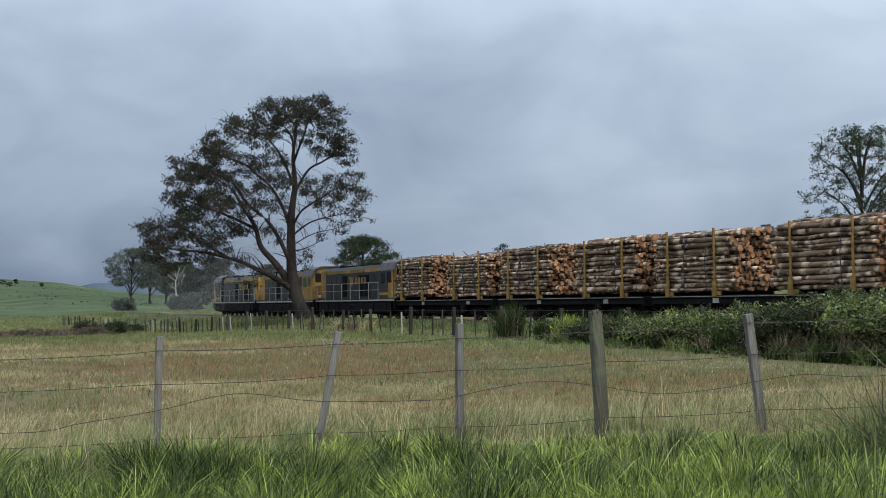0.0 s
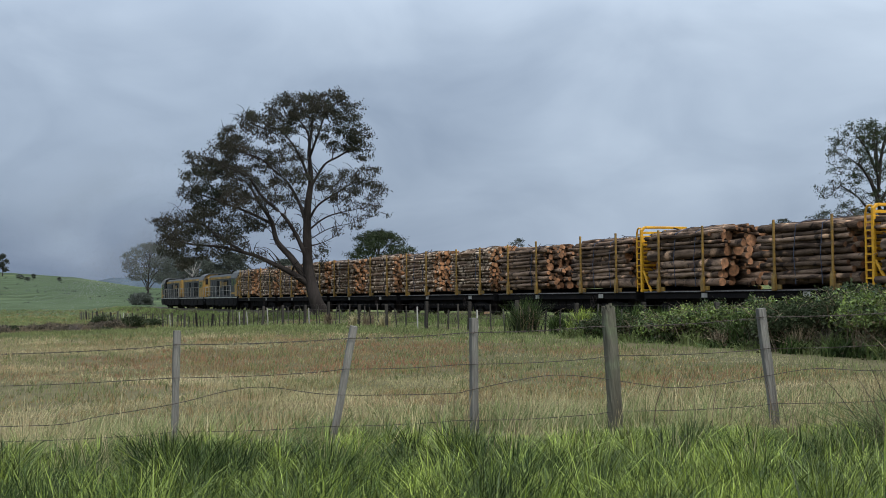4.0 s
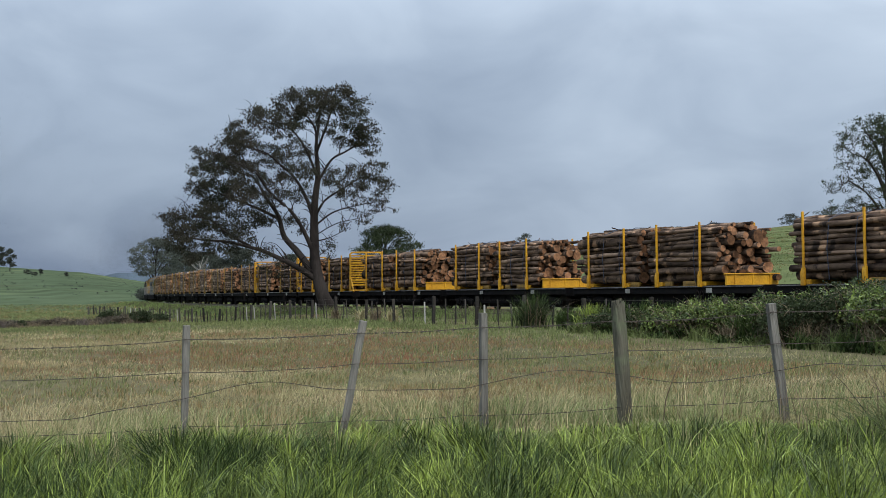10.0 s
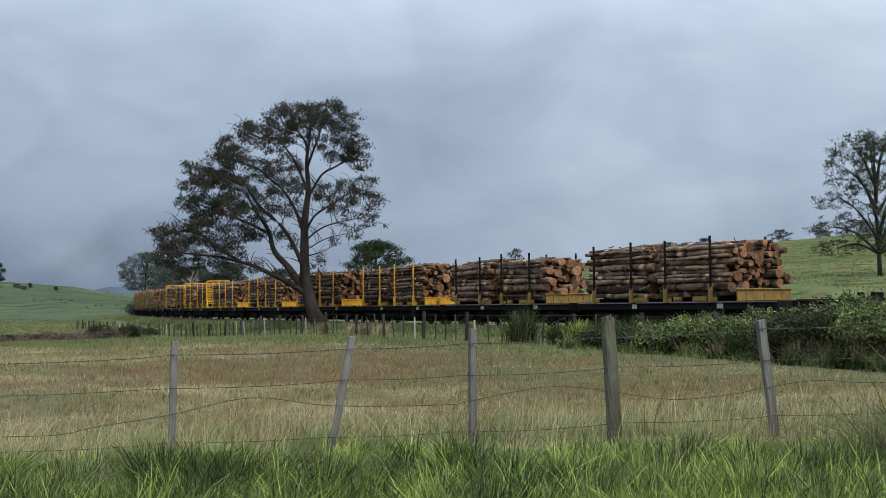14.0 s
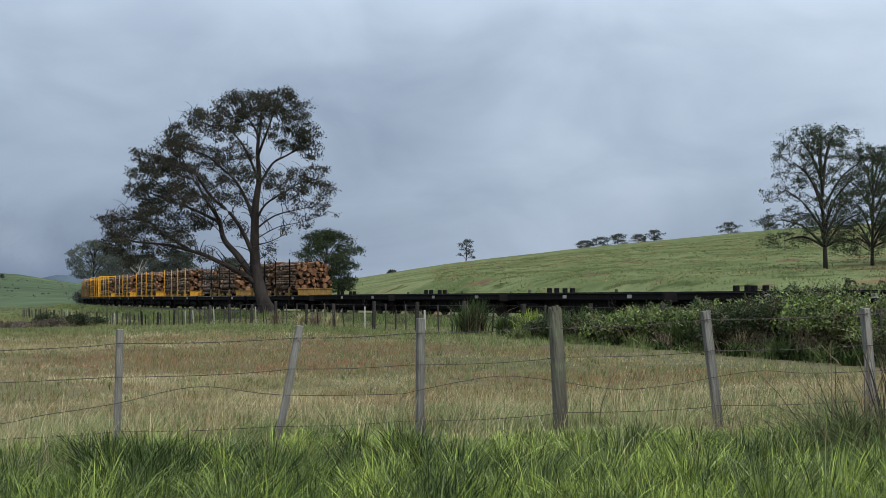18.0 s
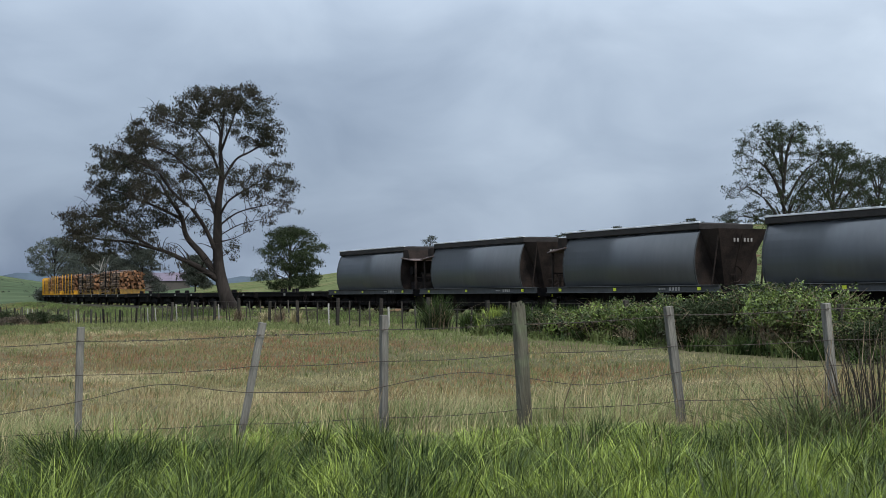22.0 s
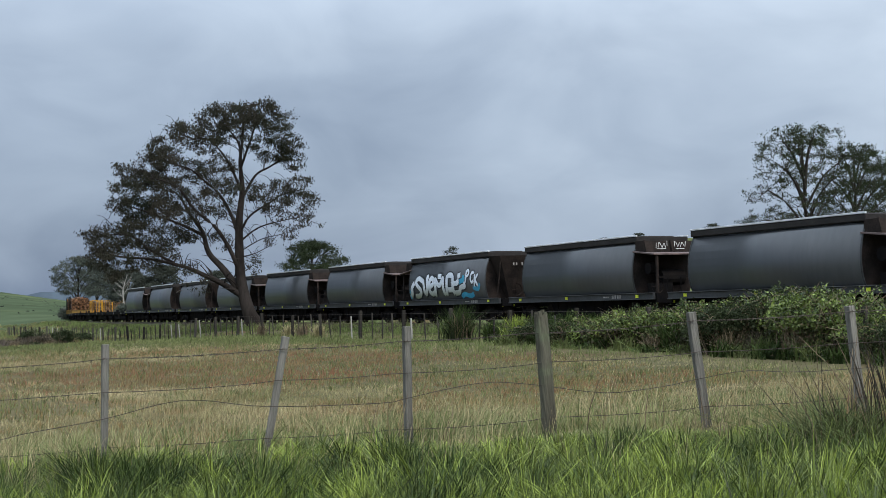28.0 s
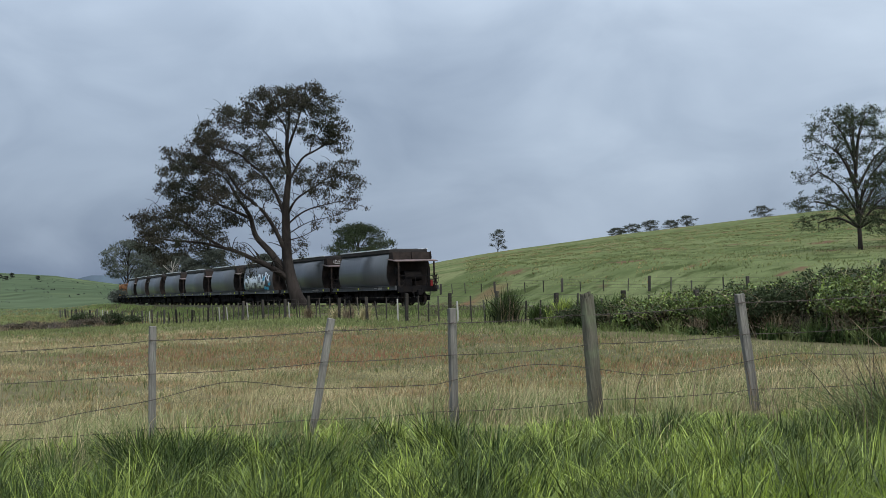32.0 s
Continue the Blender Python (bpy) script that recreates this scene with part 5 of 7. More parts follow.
    bough(0.05, 0.012, -0.8, [(-0.55, 5.0), (0.9, 5.6), (2.4, 5.9), (3.9, 6.5)], [(3.9, 6.6, 0.7, 0.6, 0.2), (2.7, 6.0, 0.9, 0.4, 0.14)])
    tree = grow_tree("gum_tree", on_ground(-7.95, 82.0), [trunk] + boughs, lobes,
                     "tall gum tree with a leaning trunk beside the railway fence", 3, M_LEAF, 0.17, 26, 0.27, 0.045, droop=0.75)
    v, n, i = tubes([[((0.75, 0.1, -0.3), 0.25), ((0.45, 0.05, 0.3), 0.32), ((0.1, 0, 1.2), 0.12)], [((-0.5, -0.1, -0.3), 0.2), ((-0.25, -0.05, 0.35), 0.26), ((-0.25, 0, 1.2), 0.1)]], 8)
    part("root_flare", raw_mesh("root_flare", v, n, i, M_TRUNK, True), None, tree)


big_gum()


def loose_gum(name, at, h, w, seed, label, leaf=M_LEAF, lean=0.0, leaf_size=0.2, dense=1.0, low=0.35, group="", leaves=22, lobes_n=9, clump=0.42, stout=0.028):
    """A gum of height h and crown width w, its crown in loose lobes from low * h up."""
    rng = random.Random(seed)
    tx = lean * h * 0.5
    trunk = ([(0, 0, -0.3), (tx * 0.3, rng.uniform(-0.1, 0.1), h * 0.2), (tx * 0.7, rng.uniform(-0.2, 0.2), h * 0.5), (tx, 0, h * 0.9)], stout * h, 0.012 * h * 0.3)
    limbs, lobes = [trunk], []
    for k in range(lobes_n):
        u = low + (1 - low) * (k + 0.5) / lobes_n
        a = k * 2.4 + rng.uniform(-0.5, 0.5)
        spread = w / 2 * (0.75 if u < 0.85 else 0.45) * rng.uniform(0.55, 1.0)
        c = (tx * u + spread * math.cos(a), spread * math.sin(a), h * min(u, 0.9))
        z0 = h * max(0.15, u - 0.3)
        limbs.append(([(tx * z0 / h, 0, z0), (tx * u + (c[0] - tx * u) * 0.5, c[1] * 0.5, (z0 + c[2]) / 2 + 0.05 * h), c], 0.011 * h, 0.004 * h))
        lobes.append((*c, w * rng.uniform(0.17, 0.25), h * rng.uniform(0.07, 0.12), max(6, int(24 * dense * rng.uniform(0.7, 1.2)))))
    lobes.append((tx, 0, h * 0.93, w * 0.2, h * 0.07, int(20 * dense)))
    return grow_tree(name, at, limbs, lobes, label, seed, leaf, leaf_size, leaves, clump, group=group)


def other_trees():
    M = M_LEAF_GREEN
    for k, (az, r, h, w, lean) in enumerate(((19.1, 70, 7.6, 7.0, -0.04), (21.0, 73, 6.6, 4.8, 0.03), (22.8, 76, 5.7, 5.2, 0.05), (24.6, 78, 5.9, 5.2, -0.03), (26.4, 80, 6.0, 5.6, 0.0))):
        loose_gum("gum_tree", polar(az, r), h, w, 40 + k, "slender wattle tree with an open green crown on the bank", M, lean, 0.11, 1.45, 0.14, "trees beyond the line", 32, 20, 0.2, 0.019)
    loose_gum("round_tree", polar(-2.85, 116), 5.7, 6.2, 61, "bushy dark green tree behind the line", M, 0.02, 0.2, 1.8, 0.02, "", 26, 20, 0.34)
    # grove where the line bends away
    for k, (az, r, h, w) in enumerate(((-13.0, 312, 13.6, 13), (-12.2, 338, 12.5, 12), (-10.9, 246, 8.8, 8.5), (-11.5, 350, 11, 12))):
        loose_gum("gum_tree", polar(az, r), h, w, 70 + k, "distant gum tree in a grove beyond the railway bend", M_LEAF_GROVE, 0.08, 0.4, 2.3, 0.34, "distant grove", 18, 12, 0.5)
    for k, (az, r, h, w) in enumerate(((-9.3, 238, 9.2, 8.2), (-10.2, 240, 7.4, 5.0), (-7.0, 212, 5.8, 4.4))):
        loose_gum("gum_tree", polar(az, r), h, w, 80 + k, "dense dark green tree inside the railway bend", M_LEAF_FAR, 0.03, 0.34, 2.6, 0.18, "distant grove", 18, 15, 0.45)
    rng = random.Random(29)
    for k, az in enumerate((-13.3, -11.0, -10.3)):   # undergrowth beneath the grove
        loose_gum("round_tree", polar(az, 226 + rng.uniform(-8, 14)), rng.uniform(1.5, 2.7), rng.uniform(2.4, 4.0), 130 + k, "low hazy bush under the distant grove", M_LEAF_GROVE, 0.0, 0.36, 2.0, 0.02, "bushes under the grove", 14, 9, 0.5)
    dead = thing("dead_tree", "bare bleached dead gum tree in the grove", "tree", "distant grove", at=Matrix.Translation(polar(-11.1, 234)))
    rng = random.Random(3)
    paths = [bend([(0, 0, -0.3), (0.2, 0, 2.6), (0.1, 0.2, 5.0), (0.9, 0.2, 7.6)], 0.22, 0.04)]
    for k in range(11):
        z = rng.uniform(2.2, 6.6)
        sx, sy, up = rng.uniform(-1, 1), rng.uniform(-1, 1), rng.uniform(0.8, 2.0)
        paths.append(bend([(0.15, 0.05, z), (0.15 + sx * 1.2, sy, z + up * 0.6), (0.15 + sx * 2.1, sy * 1.6, z + up * 1.3)], 0.07, 0.02))
    v, n, i = tubes(paths[:1], 8)
    part("trunk", raw_mesh("trunk", v, n, i, M_PALE_POST, True), None, dead, "bleached bare trunk")
    for w_ in paths[1:]:
        v, n, i = tubes([w_], 6)
        part("limb", raw_mesh("limb", v, n, i, M_PALE_POST, True), None, dead)
    # along the crest of the hill
    for k, (az, h, w) in enumerate(((3.4, 6.0, 4.2), (8.7, 2.8, 3.6), (9.4, 3.4, 4.4), (10.2, 3.8, 4.8), (11.1, 3.0, 4.2), (11.8, 3.9, 4.4), (15.0, 3.2, 5.6), (16.8, 2.2, 4.4), (18.3, 3.4, 6.0), (0.1, 1.0, 2.5))):
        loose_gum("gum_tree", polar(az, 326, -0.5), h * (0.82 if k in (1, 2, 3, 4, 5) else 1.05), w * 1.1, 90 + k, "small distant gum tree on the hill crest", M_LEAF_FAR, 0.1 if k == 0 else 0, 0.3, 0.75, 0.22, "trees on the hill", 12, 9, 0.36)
    for k, (az, r, h, w) in enumerate(((-19.45, 620, 11, 8), (-19.0, 618, 10, 6), (-17.75, 590, 3.2, 2.4), (-18.3, 560, 3, 4), (-16.7, 560, 2.6, 2), (-18.0, 540, 2.4, 4))):
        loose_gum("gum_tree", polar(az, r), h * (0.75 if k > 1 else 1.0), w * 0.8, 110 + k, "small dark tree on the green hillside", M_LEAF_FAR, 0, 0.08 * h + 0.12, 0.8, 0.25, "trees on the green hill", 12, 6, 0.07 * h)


other_trees()


# ---- bushes and brambles along the railway fence ----
def line_point(az, q, dz=0.0):
    """The ground point in direction az at q metres across towards the line."""
    r = q / math.sin(radians(az) - LINE_AZ)
    return polar(az, r, dz)


def bramble(at, w, h, seed, leaf, label, leaf_size=0.11, n=2600, name="bramble_bush", category="bush", twiggy=26, group="brambles along the fence"):
    rng = np.random.default_rng(seed)
    bush = thing(name, label, category, group, at=Matrix.Translation(at))
    lumps = [(rng.uniform(-0.36, 0.36) * w, rng.uniform(-0.3, 0.3) * w, rng.uniform(0.3, 0.66) * h, rng.uniform(0.1, 0.24) * w, rng.uniform(0.12, 0.3) * h) for _ in range(13)]
    cs = []
    for x, y, z, rx, rz in lumps:
        m = n // 13
        d = rng.normal(size=(m, 3))
        d /= np.linalg.norm(d, axis=1)[:, None]
        d[:, 2] = np.where(d[:, 2] < -0.15, -d[:, 2], d[:, 2])      # leaves face the light, hollows stay below
        r = rng.uniform(0.62, 1.08, m)[:, None] ** 0.5
        p = np.array((x, y, z)) + d * r * np.array((rx, rx, rz)) + rng.normal(size=(m, 3)) * 0.05
        cs.append(p)
    c = np.concatenate(cs)
    c[:, 2] = np.abs(c[:, 2]) + 0.02
    tw, shoots = [], []
    for k in range(0 if name == "scrub_bush" else 22):     # leafy shoots that arch out of the top
        a = rng.uniform(0, 6.28)
        x0, y0 = rng.uniform(-0.4, 0.4, 2) * w
        p0 = np.array((x0, y0, h * rng.uniform(0.55, 0.85)))
        p1 = p0 + np.array((math.cos(a) * 0.2, math.sin(a) * 0.2, h * rng.uniform(0.05, 0.24)))
        p2 = p1 + np.array((math.cos(a) * 0.3, math.sin(a) * 0.3, rng.uniform(-0.1, 0.12)))
        tw.append([(p0, 0.008), (p1, 0.006), (p2, 0.003)])
        for u in np.linspace(0.2, 1, 9):
            q = p0 * (1 - u) ** 2 + 2 * p1 * u * (1 - u) + p2 * u * u
            shoots += [q + rng.normal(size=3) * 0.05 for _ in range(4)]
    if shoots:
        c = np.concatenate([c, np.array(shoots)])
    part("foliage", leaf_mesh("foliage", leaf_quads(c, leaf_size, rng, 0.15, 0.52), leaf), None, bush)
    if name == "bramble_bush":                 # inner leaves, coloured dark for the shade in the heart of the bush
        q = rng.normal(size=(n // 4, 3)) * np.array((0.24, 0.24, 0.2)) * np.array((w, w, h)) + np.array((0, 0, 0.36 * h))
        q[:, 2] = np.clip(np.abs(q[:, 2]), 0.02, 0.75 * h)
        part("inner_foliage", leaf_mesh("inner_foliage", leaf_quads(q, leaf_size * 1.2, rng, 0.2, 0.62), M_LEAF_SHADE), None, bush, "inner leaves coloured dark for the shade inside the bush")
    for k in range(twiggy):
        a = rng.uniform(0, 6.28)
        ln = rng.uniform(0.5, 1.1)
        x0, y0 = rng.uniform(-0.3, 0.3, 2) * w
        p1 = np.array((x0 + math.cos(a) * 0.3 * w * 0.5, y0 + math.sin(a) * 0.15 * w, h * ln * 0.75))
        p2 = np.array((x0 + math.cos(a) * 0.4 * w, y0 + math.sin(a) * 0.3 * w, h * ln * rng.uniform(0.7, 1.12)))
        tw.append([((x0, y0, 0), 0.014), (p1, 0.01), (p2, 0.004)])
    v, nn, ii = tubes(tw, 4)
    part("cane_growth", raw_mesh("canes", v, nn, ii, M_DRY_CANE), None, bush, "dry arching canes")["kind"] = "stuff"
    return bush


# near-black leaf colour that paints the shade inside the brambles
M_LEAF_SHADE = leafy(material("shade_dark_bramble_leaves", (0.03, 0.04, 0.014), (0.035, 0.024, 0.014), 0.75, scale=2, fine_scale=5, bump=0, vary=0.6, island=True, spec=0.1), 0.05)
M_GRASS_BRIGHT = leafy(material("bright_grass", (0.22, 0.285, 0.036), (0.1, 0.15, 0.022), 0.65, scale=0.8, fine_scale=4, bump=0, vary=0.4, island=True), 0.45)
M_GRASS_DARK = leafy(material("dark_grass", (0.05, 0.078, 0.02), (0.014, 0.025, 0.008), 0.75, scale=0.8, fine_scale=4, bump=0, vary=0.5, island=True, spec=0.12), 0.08)
M_SCRUB = leafy(material("brown_scrub", (0.1, 0.082, 0.06), (0.062, 0.056, 0.04), 0.8, scale=0.5, fine_scale=3, bump=0, vary=0.5, island=True, spec=0.05), 0.2)
M_BRACKEN = leafy(material("purplish_bracken", (0.15, 0.125, 0.11), (0.09, 0.075, 0.065), 0.85, scale=0.5, fine_scale=3, bump=0, vary=0.4, island=True, spec=0.05), 0.15)
M_DRY_CANE = material("dry_cane", (0.2, 0.16, 0.1), (0.09, 0.06, 0.04), 0.9, scale=3, vary=0.3, island=True)
M_FERN = leafy(material("fern_fronds", (0.085, 0.125, 0.03), (0.12, 0.125, 0.05), 0.7, scale=0.6, fine_scale=4, bump=0, vary=0.4, island=True), 0.3)


def spiky(at, h, w, seed, mat, label, n=260, name="tussock", blade=0.02):
    """A clump of long blades fanning out from one base."""
    rng = np.random.default_rng(seed)
    ob = thing(name, label, "plant", "bracken at the field edge" if name == "bracken" else "tussocks", at=Matrix.Translation(at))
    v, f = blades_at(np.c_[rng.normal(size=(n, 2)) * w * 0.16, np.zeros(n)], h * rng.uniform(0.6, 1.08, n), blade, rng, spread=w / h * 0.55)
    part("foliage", raw_mesh("foliage", v, *f, mat), None, ob)["kind"] = "stuff"
    return ob


def blades_at(base, h, width, rng, spread=0.35, wind=(0.12, 0.0), segs=3):
    """Curved, tapering blades: vertices and (counts, corners)."""
    n = len(base)
    a = rng.uniform(0, 2 * math.pi, n)
    lean = np.abs(rng.normal(size=n)) * spread
    dx, dy = np.cos(a) * lean + wind[0], np.sin(a) * lean + wind[1]
    fa = rng.uniform(0, 2 * math.pi, n)
    sx, sy = np.cos(fa), np.sin(fa)
    w = width * rng.uniform(0.6, 1.3, n) / 2
    V = np.zeros((n, 2 * segs + 1, 3))
    for k in range(segs + 1):
        u = k / segs
        px, py, pz = base[:, 0] + dx * h * u ** 1.8, base[:, 1] + dy * h * u ** 1.8, base[:, 2] + h * (u - 0.22 * lean * u * u)
        ww = w * (1 - 0.75 * u ** 1.5)
        if k < segs:
            V[:, 2 * k] = np.stack([px - sx * ww, py - sy * ww, pz], 1)
            V[:, 2 * k + 1] = np.stack([px + sx * ww, py + sy * ww, pz], 1)
        else:
            V[:, 2 * k] = np.stack([px, py, pz], 1)
    o = (np.arange(n) * (2 * segs + 1))[:, None]
    cor = []
    for k in range(segs - 1):
        cor.append(o + np.array([[2 * k, 2 * k + 1, 2 * k + 3, 2 * k + 2]]))
    cor.append(o + np.array([[2 * segs - 2, 2 * segs - 1, 2 * segs]]))
    idx = np.concatenate(cor, 1).ravel()
    counts = np.tile([4] * (segs - 1) + [3], n)
    return V.reshape(-1, 3), (counts, idx)


def hedge():
    rng = random.Random(17)
    azs, hs = [6.2, 9, 11, 13, 15, 16.5, 17.6, 18.6, 19.8, 20.8, 22, 23.5, 27, 30], [0.6, 0.7, 0.86, 1.08, 1.18, 1.2, 1.4, 1.55, 1.52, 1.25, 0.95, 0.85, 0.9, 0.9]
    az = 8.0
    k = 0
    while az < 29:
        h = float(np.interp(az, azs, hs)) * rng.uniform(0.88, 1.08)
        bright = rng.random() < 0.6
        w = rng.uniform(1.9, 2.6)
        bramble(line_point(az, rng.uniform(20.0, 21.2)), w, h, 200 + k, M_LEAF_BRIGHT if bright else M_LEAF_GREEN,
                "tangled green bramble bush against the railway fence" if bright else "dark green scrubby bush against the railway fence", 0.074, 6600 if h > 1.0 else 4400)
        az += rng.uniform(0.85, 1.25)
        k += 1
    for k in range(16):                        # taller row behind
        az = 12.6 + k * 1.0
        h = float(np.interp(az, azs, hs)) * rng.uniform(0.95, 1.1)
        bramble(line_point(az, rng.uniform(22.0, 23.2)), rng.uniform(2.0, 2.6), h, 240 + k, M_LEAF_GREEN if k % 3 == 0 else M_LEAF_BRIGHT, "tangled green bramble bush against the railway fence", 0.09, 3600)
    for k in range(36):                        # dead fern and rank grass among the brambles
        az = 7.0 + k * 0.6 + rng.uniform(-0.3, 0.3)
        h = float(np.interp(az, azs, hs))
        spiky(line_point(az, rng.uniform(19.3, 20.4)), h * rng.uniform(0.35, 0.8), 0.5 * h + 0.3, 600 + k, (M_GRASS_DARK, M_SCRUB, M_FERN, M_GRASS_DARK, M_DRY_CANE)[k % 5], "rank grass and dead fern among the brambles", 110, "fern", 0.024)
    for k in range(26):                        # ferns and grass tufts at its foot
        az = 6.0 + k * 0.85 + rng.uniform(-0.3, 0.3)
        spiky(line_point(az, rng.uniform(18.9, 19.6)), rng.uniform(0.25, 0.5), rng.uniform(0.6, 0.95), 300 + k, M_FERN if k % 3 == 0 else M_GRASS_DARK, "green fern tuft at the foot of the brambles", 70, "fern", 0.05)
    for k, (az, q, h, w) in enumerate(((3.7, 20.3, 1.35, 1.0), (5.2, 20.6, 0.8, 0.8), (6.3, 20.3, 0.95, 0.9), (7.4, 20.6, 1.05, 1.0), (8.6, 20.2, 1.1, 1.1), (9.7, 20.4, 1.0, 1.0), (10.8, 20.2, 1.1, 1.1), (12.0, 20.1, 1.0, 1.1), (13.2, 19.8, 1.0, 1.0))):
        spiky(line_point(az, q), h, w, 340 + k, M_GRASS_DARK if k == 0 else M_GRASS if k % 4 == 2 else M_GRASS_DARK, "spiky green tussock beside the railway fence", 340, "tussock", 0.035)
    for k in range(3):                         # the big tussock has fresh and dead blades too
        spiky(line_point(3.7 + 0.12 * (k - 1), 20.2), 0.9 + 0.2 * k, 1.2, 380 + k, (M_FERN, M_LEAF_GREEN, M_DRY_CANE)[k], "bushy green tussock beside the railway fence", (160, 260, 30)[k], "tussock", 0.04)
    for k, (az, r, w, h) in enumerate(((17.6, 46, 2.6, 1.1), (18.8, 47, 2.8, 1.45), (20.0, 46, 3.0, 1.6), (21.2, 48, 3.0, 1.8), (22.5, 47, 3.0, 1.7), (24.0, 48, 3.2, 1.8), (25.6, 48, 3.2, 1.8))):
        bramble(polar(az, r), w, h, 260 + k, M_LEAF_GREEN if k % 2 else M_LEAF_BRIGHT, "scrubby green bush beyond the line", 0.1, 3200, group="bushes beyond the line")
    # dry weeds by the big gum
    for k, az in enumerate((-3.9, -3.3, -2.6, -5.1)):
        spiky(line_point(az, 20.4), 0.75, 0.8, 360 + k, M_DRY_CANE if k % 2 else M_DRY, "dry straw-coloured weeds beside the fence", 120, "dry_weeds", 0.03)
    # low scrub along the far left of the field
    for k in range(26):
        az = -21.5 + k * 0.32
        r = 90 + 10 * (k / 26) + rng.uniform(-6, 8)
        for j in range(3):
            spiky(polar(az + rng.uniform(-0.3, 0.3), r + rng.uniform(-6, 4)), rng.uniform(0.4, 0.85), rng.uniform(0.7, 1.3), 800 + 3 * k + j, (M_SCRUB, M_DRY_CANE, M_BRACKEN)[j], "dry purplish bracken at the edge of the field", 90, "bracken", 0.035)
        if az > -16.2 and k % 2 == 0:
            bramble(polar(az + 0.9, 98 + rng.uniform(-5, 9)), rng.uniform(1.6, 2.6), rng.uniform(0.7, 1.3), 450 + k, M_LEAF_GREEN, "dark green scrub where the railway bends", 0.13, 1500, "scrub_bush", "bush", 16, "scrub at the field edge")
        bramble(polar(az, r), rng.uniform(1.2, 2.6), rng.uniform(0.25, 0.7) + 0.5 * (k > 21), 400 + k, M_SCRUB if k % 3 else M_LEAF_GREEN, "low brownish scrub at the edge of the field", 0.14, 900, "scrub_bush", "bush", 16, "scrub at the field edge")


hedge()


# ---- grass ----
def sow(name, n, ylo, yhi, hlo, hhi, width, mat, label, seed, keep=None, spread=0.35, power=1.0, wind=(0.12, 0.0), segs=3, azlo=-21.5, azhi=27.5, tuft=9, size=0.07):
    """n blades in tufts of about that many, within the wedge that the camera sees; keep: the share kept at a place."""
    rng = np.random.default_rng(seed)
    m = max(1, n // tuft)
    r = ylo + (yhi - ylo) * rng.uniform(0, 1, m) ** power
    cx, cy = r * np.tan(np.radians(rng.uniform(azlo, azhi, m))), r
    if keep is not None:
        k = rng.uniform(0, 1, m) < keep(cx, cy)
        cx, cy = cx[k], cy[k]
    m = len(cx)
    tall = rng.uniform(0.55, 1.25, m) * (0.85 + 0.3 * np.sin(cx * 1.3 + 3 * np.sin(cy * 0.9)) * np.sin(cy * 1.1 + 2 * np.sin(cx * 0.7)))
    if hhi > 0.6 and tuft > 9:                 # big uneven clumps with hollows between them
        tall = rng.uniform(0.8, 1.15, m) * (0.42 + 0.95 * (0.6 * wave(cx, cy, 4.6, 3.1, seed) + 0.4 * wave(cx, cy, 9.5, 6.3, 2.0 * seed)) ** 1.25)
    if ylo < 14 and tuft > 9:                # kept short along the foot of the wire fence
        cap = np.maximum(1.64 - 1.5 * cy / 14.6 - ground_z(cx, cy), 0.07)
        tall = np.where(cy < 14.6, np.minimum(tall, cap / hhi * rng.uniform(0.7, 1.15, m) * (0.55 + 0.85 * wave(cx, cy, 2.4, 1.9, 1.1) + 0.25 * (wave(cx, cy, 5.1, 4.3, 0.2) > 0.7))), tall)
    tx, ty = rng.normal(size=m) * 0.2 + wind[0] * 0.6 + (0.14 if tuft > 20 else 0.3) * np.sin(cx * 2.3 + 1.9 * np.sin(cy * 1.4 + seed)), rng.normal(size=m) * 0.2 + wind[1]
    rep_ = lambda a: np.repeat(a, tuft)
    ox, oy = rng.normal(size=m * tuft), rng.normal(size=m * tuft)
    x, y = rep_(cx) + ox * size, rep_(cy) + oy * size
    h = rep_(tall) * rng.uniform(hlo, hhi, len(x))
    dx, dy = rep_(tx) + ox * spread * 0.5, rep_(ty) + oy * spread * 0.5
    w = width * np.maximum(1, y / 30) * rng.uniform(0.6, 1.35, len(x)) / 2
    lean = np.hypot(dx, dy)
    fa = rng.uniform(0, 2 * math.pi, len(x))
    sx, sy = np.cos(fa), np.sin(fa) * 0.5
    z = ground_z(x, y) - 0.02
    V = np.zeros((len(x), 2 * segs + 1, 3))
    for k in range(segs + 1):
        u = k / segs
        px, py, pz = x + dx * h * u ** 1.9, y + dy * h * u ** 1.9, z + h * (u - 0.32 * np.minimum(lean, 1.2) * u ** 2.4)
        ww = w * (1 - 0.72 * u ** 1.6)
        if k < segs:
            V[:, 2 * k] = np.stack([px - sx * ww, py - sy * ww, pz], 1)
            V[:, 2 * k + 1] = np.stack([px + sx * ww, py + sy * ww, pz], 1)
        else:
            V[:, 2 * k] = np.stack([px, py, pz], 1)
    o = (np.arange(len(x)) * (2 * segs + 1))[:, None]
    cor = [o + np.array([[2 * k, 2 * k + 1, 2 * k + 3, 2 * k + 2]]) for k in range(segs - 1)] + [o + np.array([[2 * segs - 2, 2 * segs - 1, 2 * segs]])]
    me = raw_mesh(name, V.reshape(-1, 3), np.tile([4] * (segs - 1) + [3], len(x)), np.concatenate(cor, 1).ravel(), mat)
    tagged(new(name, me), label, "grass", kind="stuff")


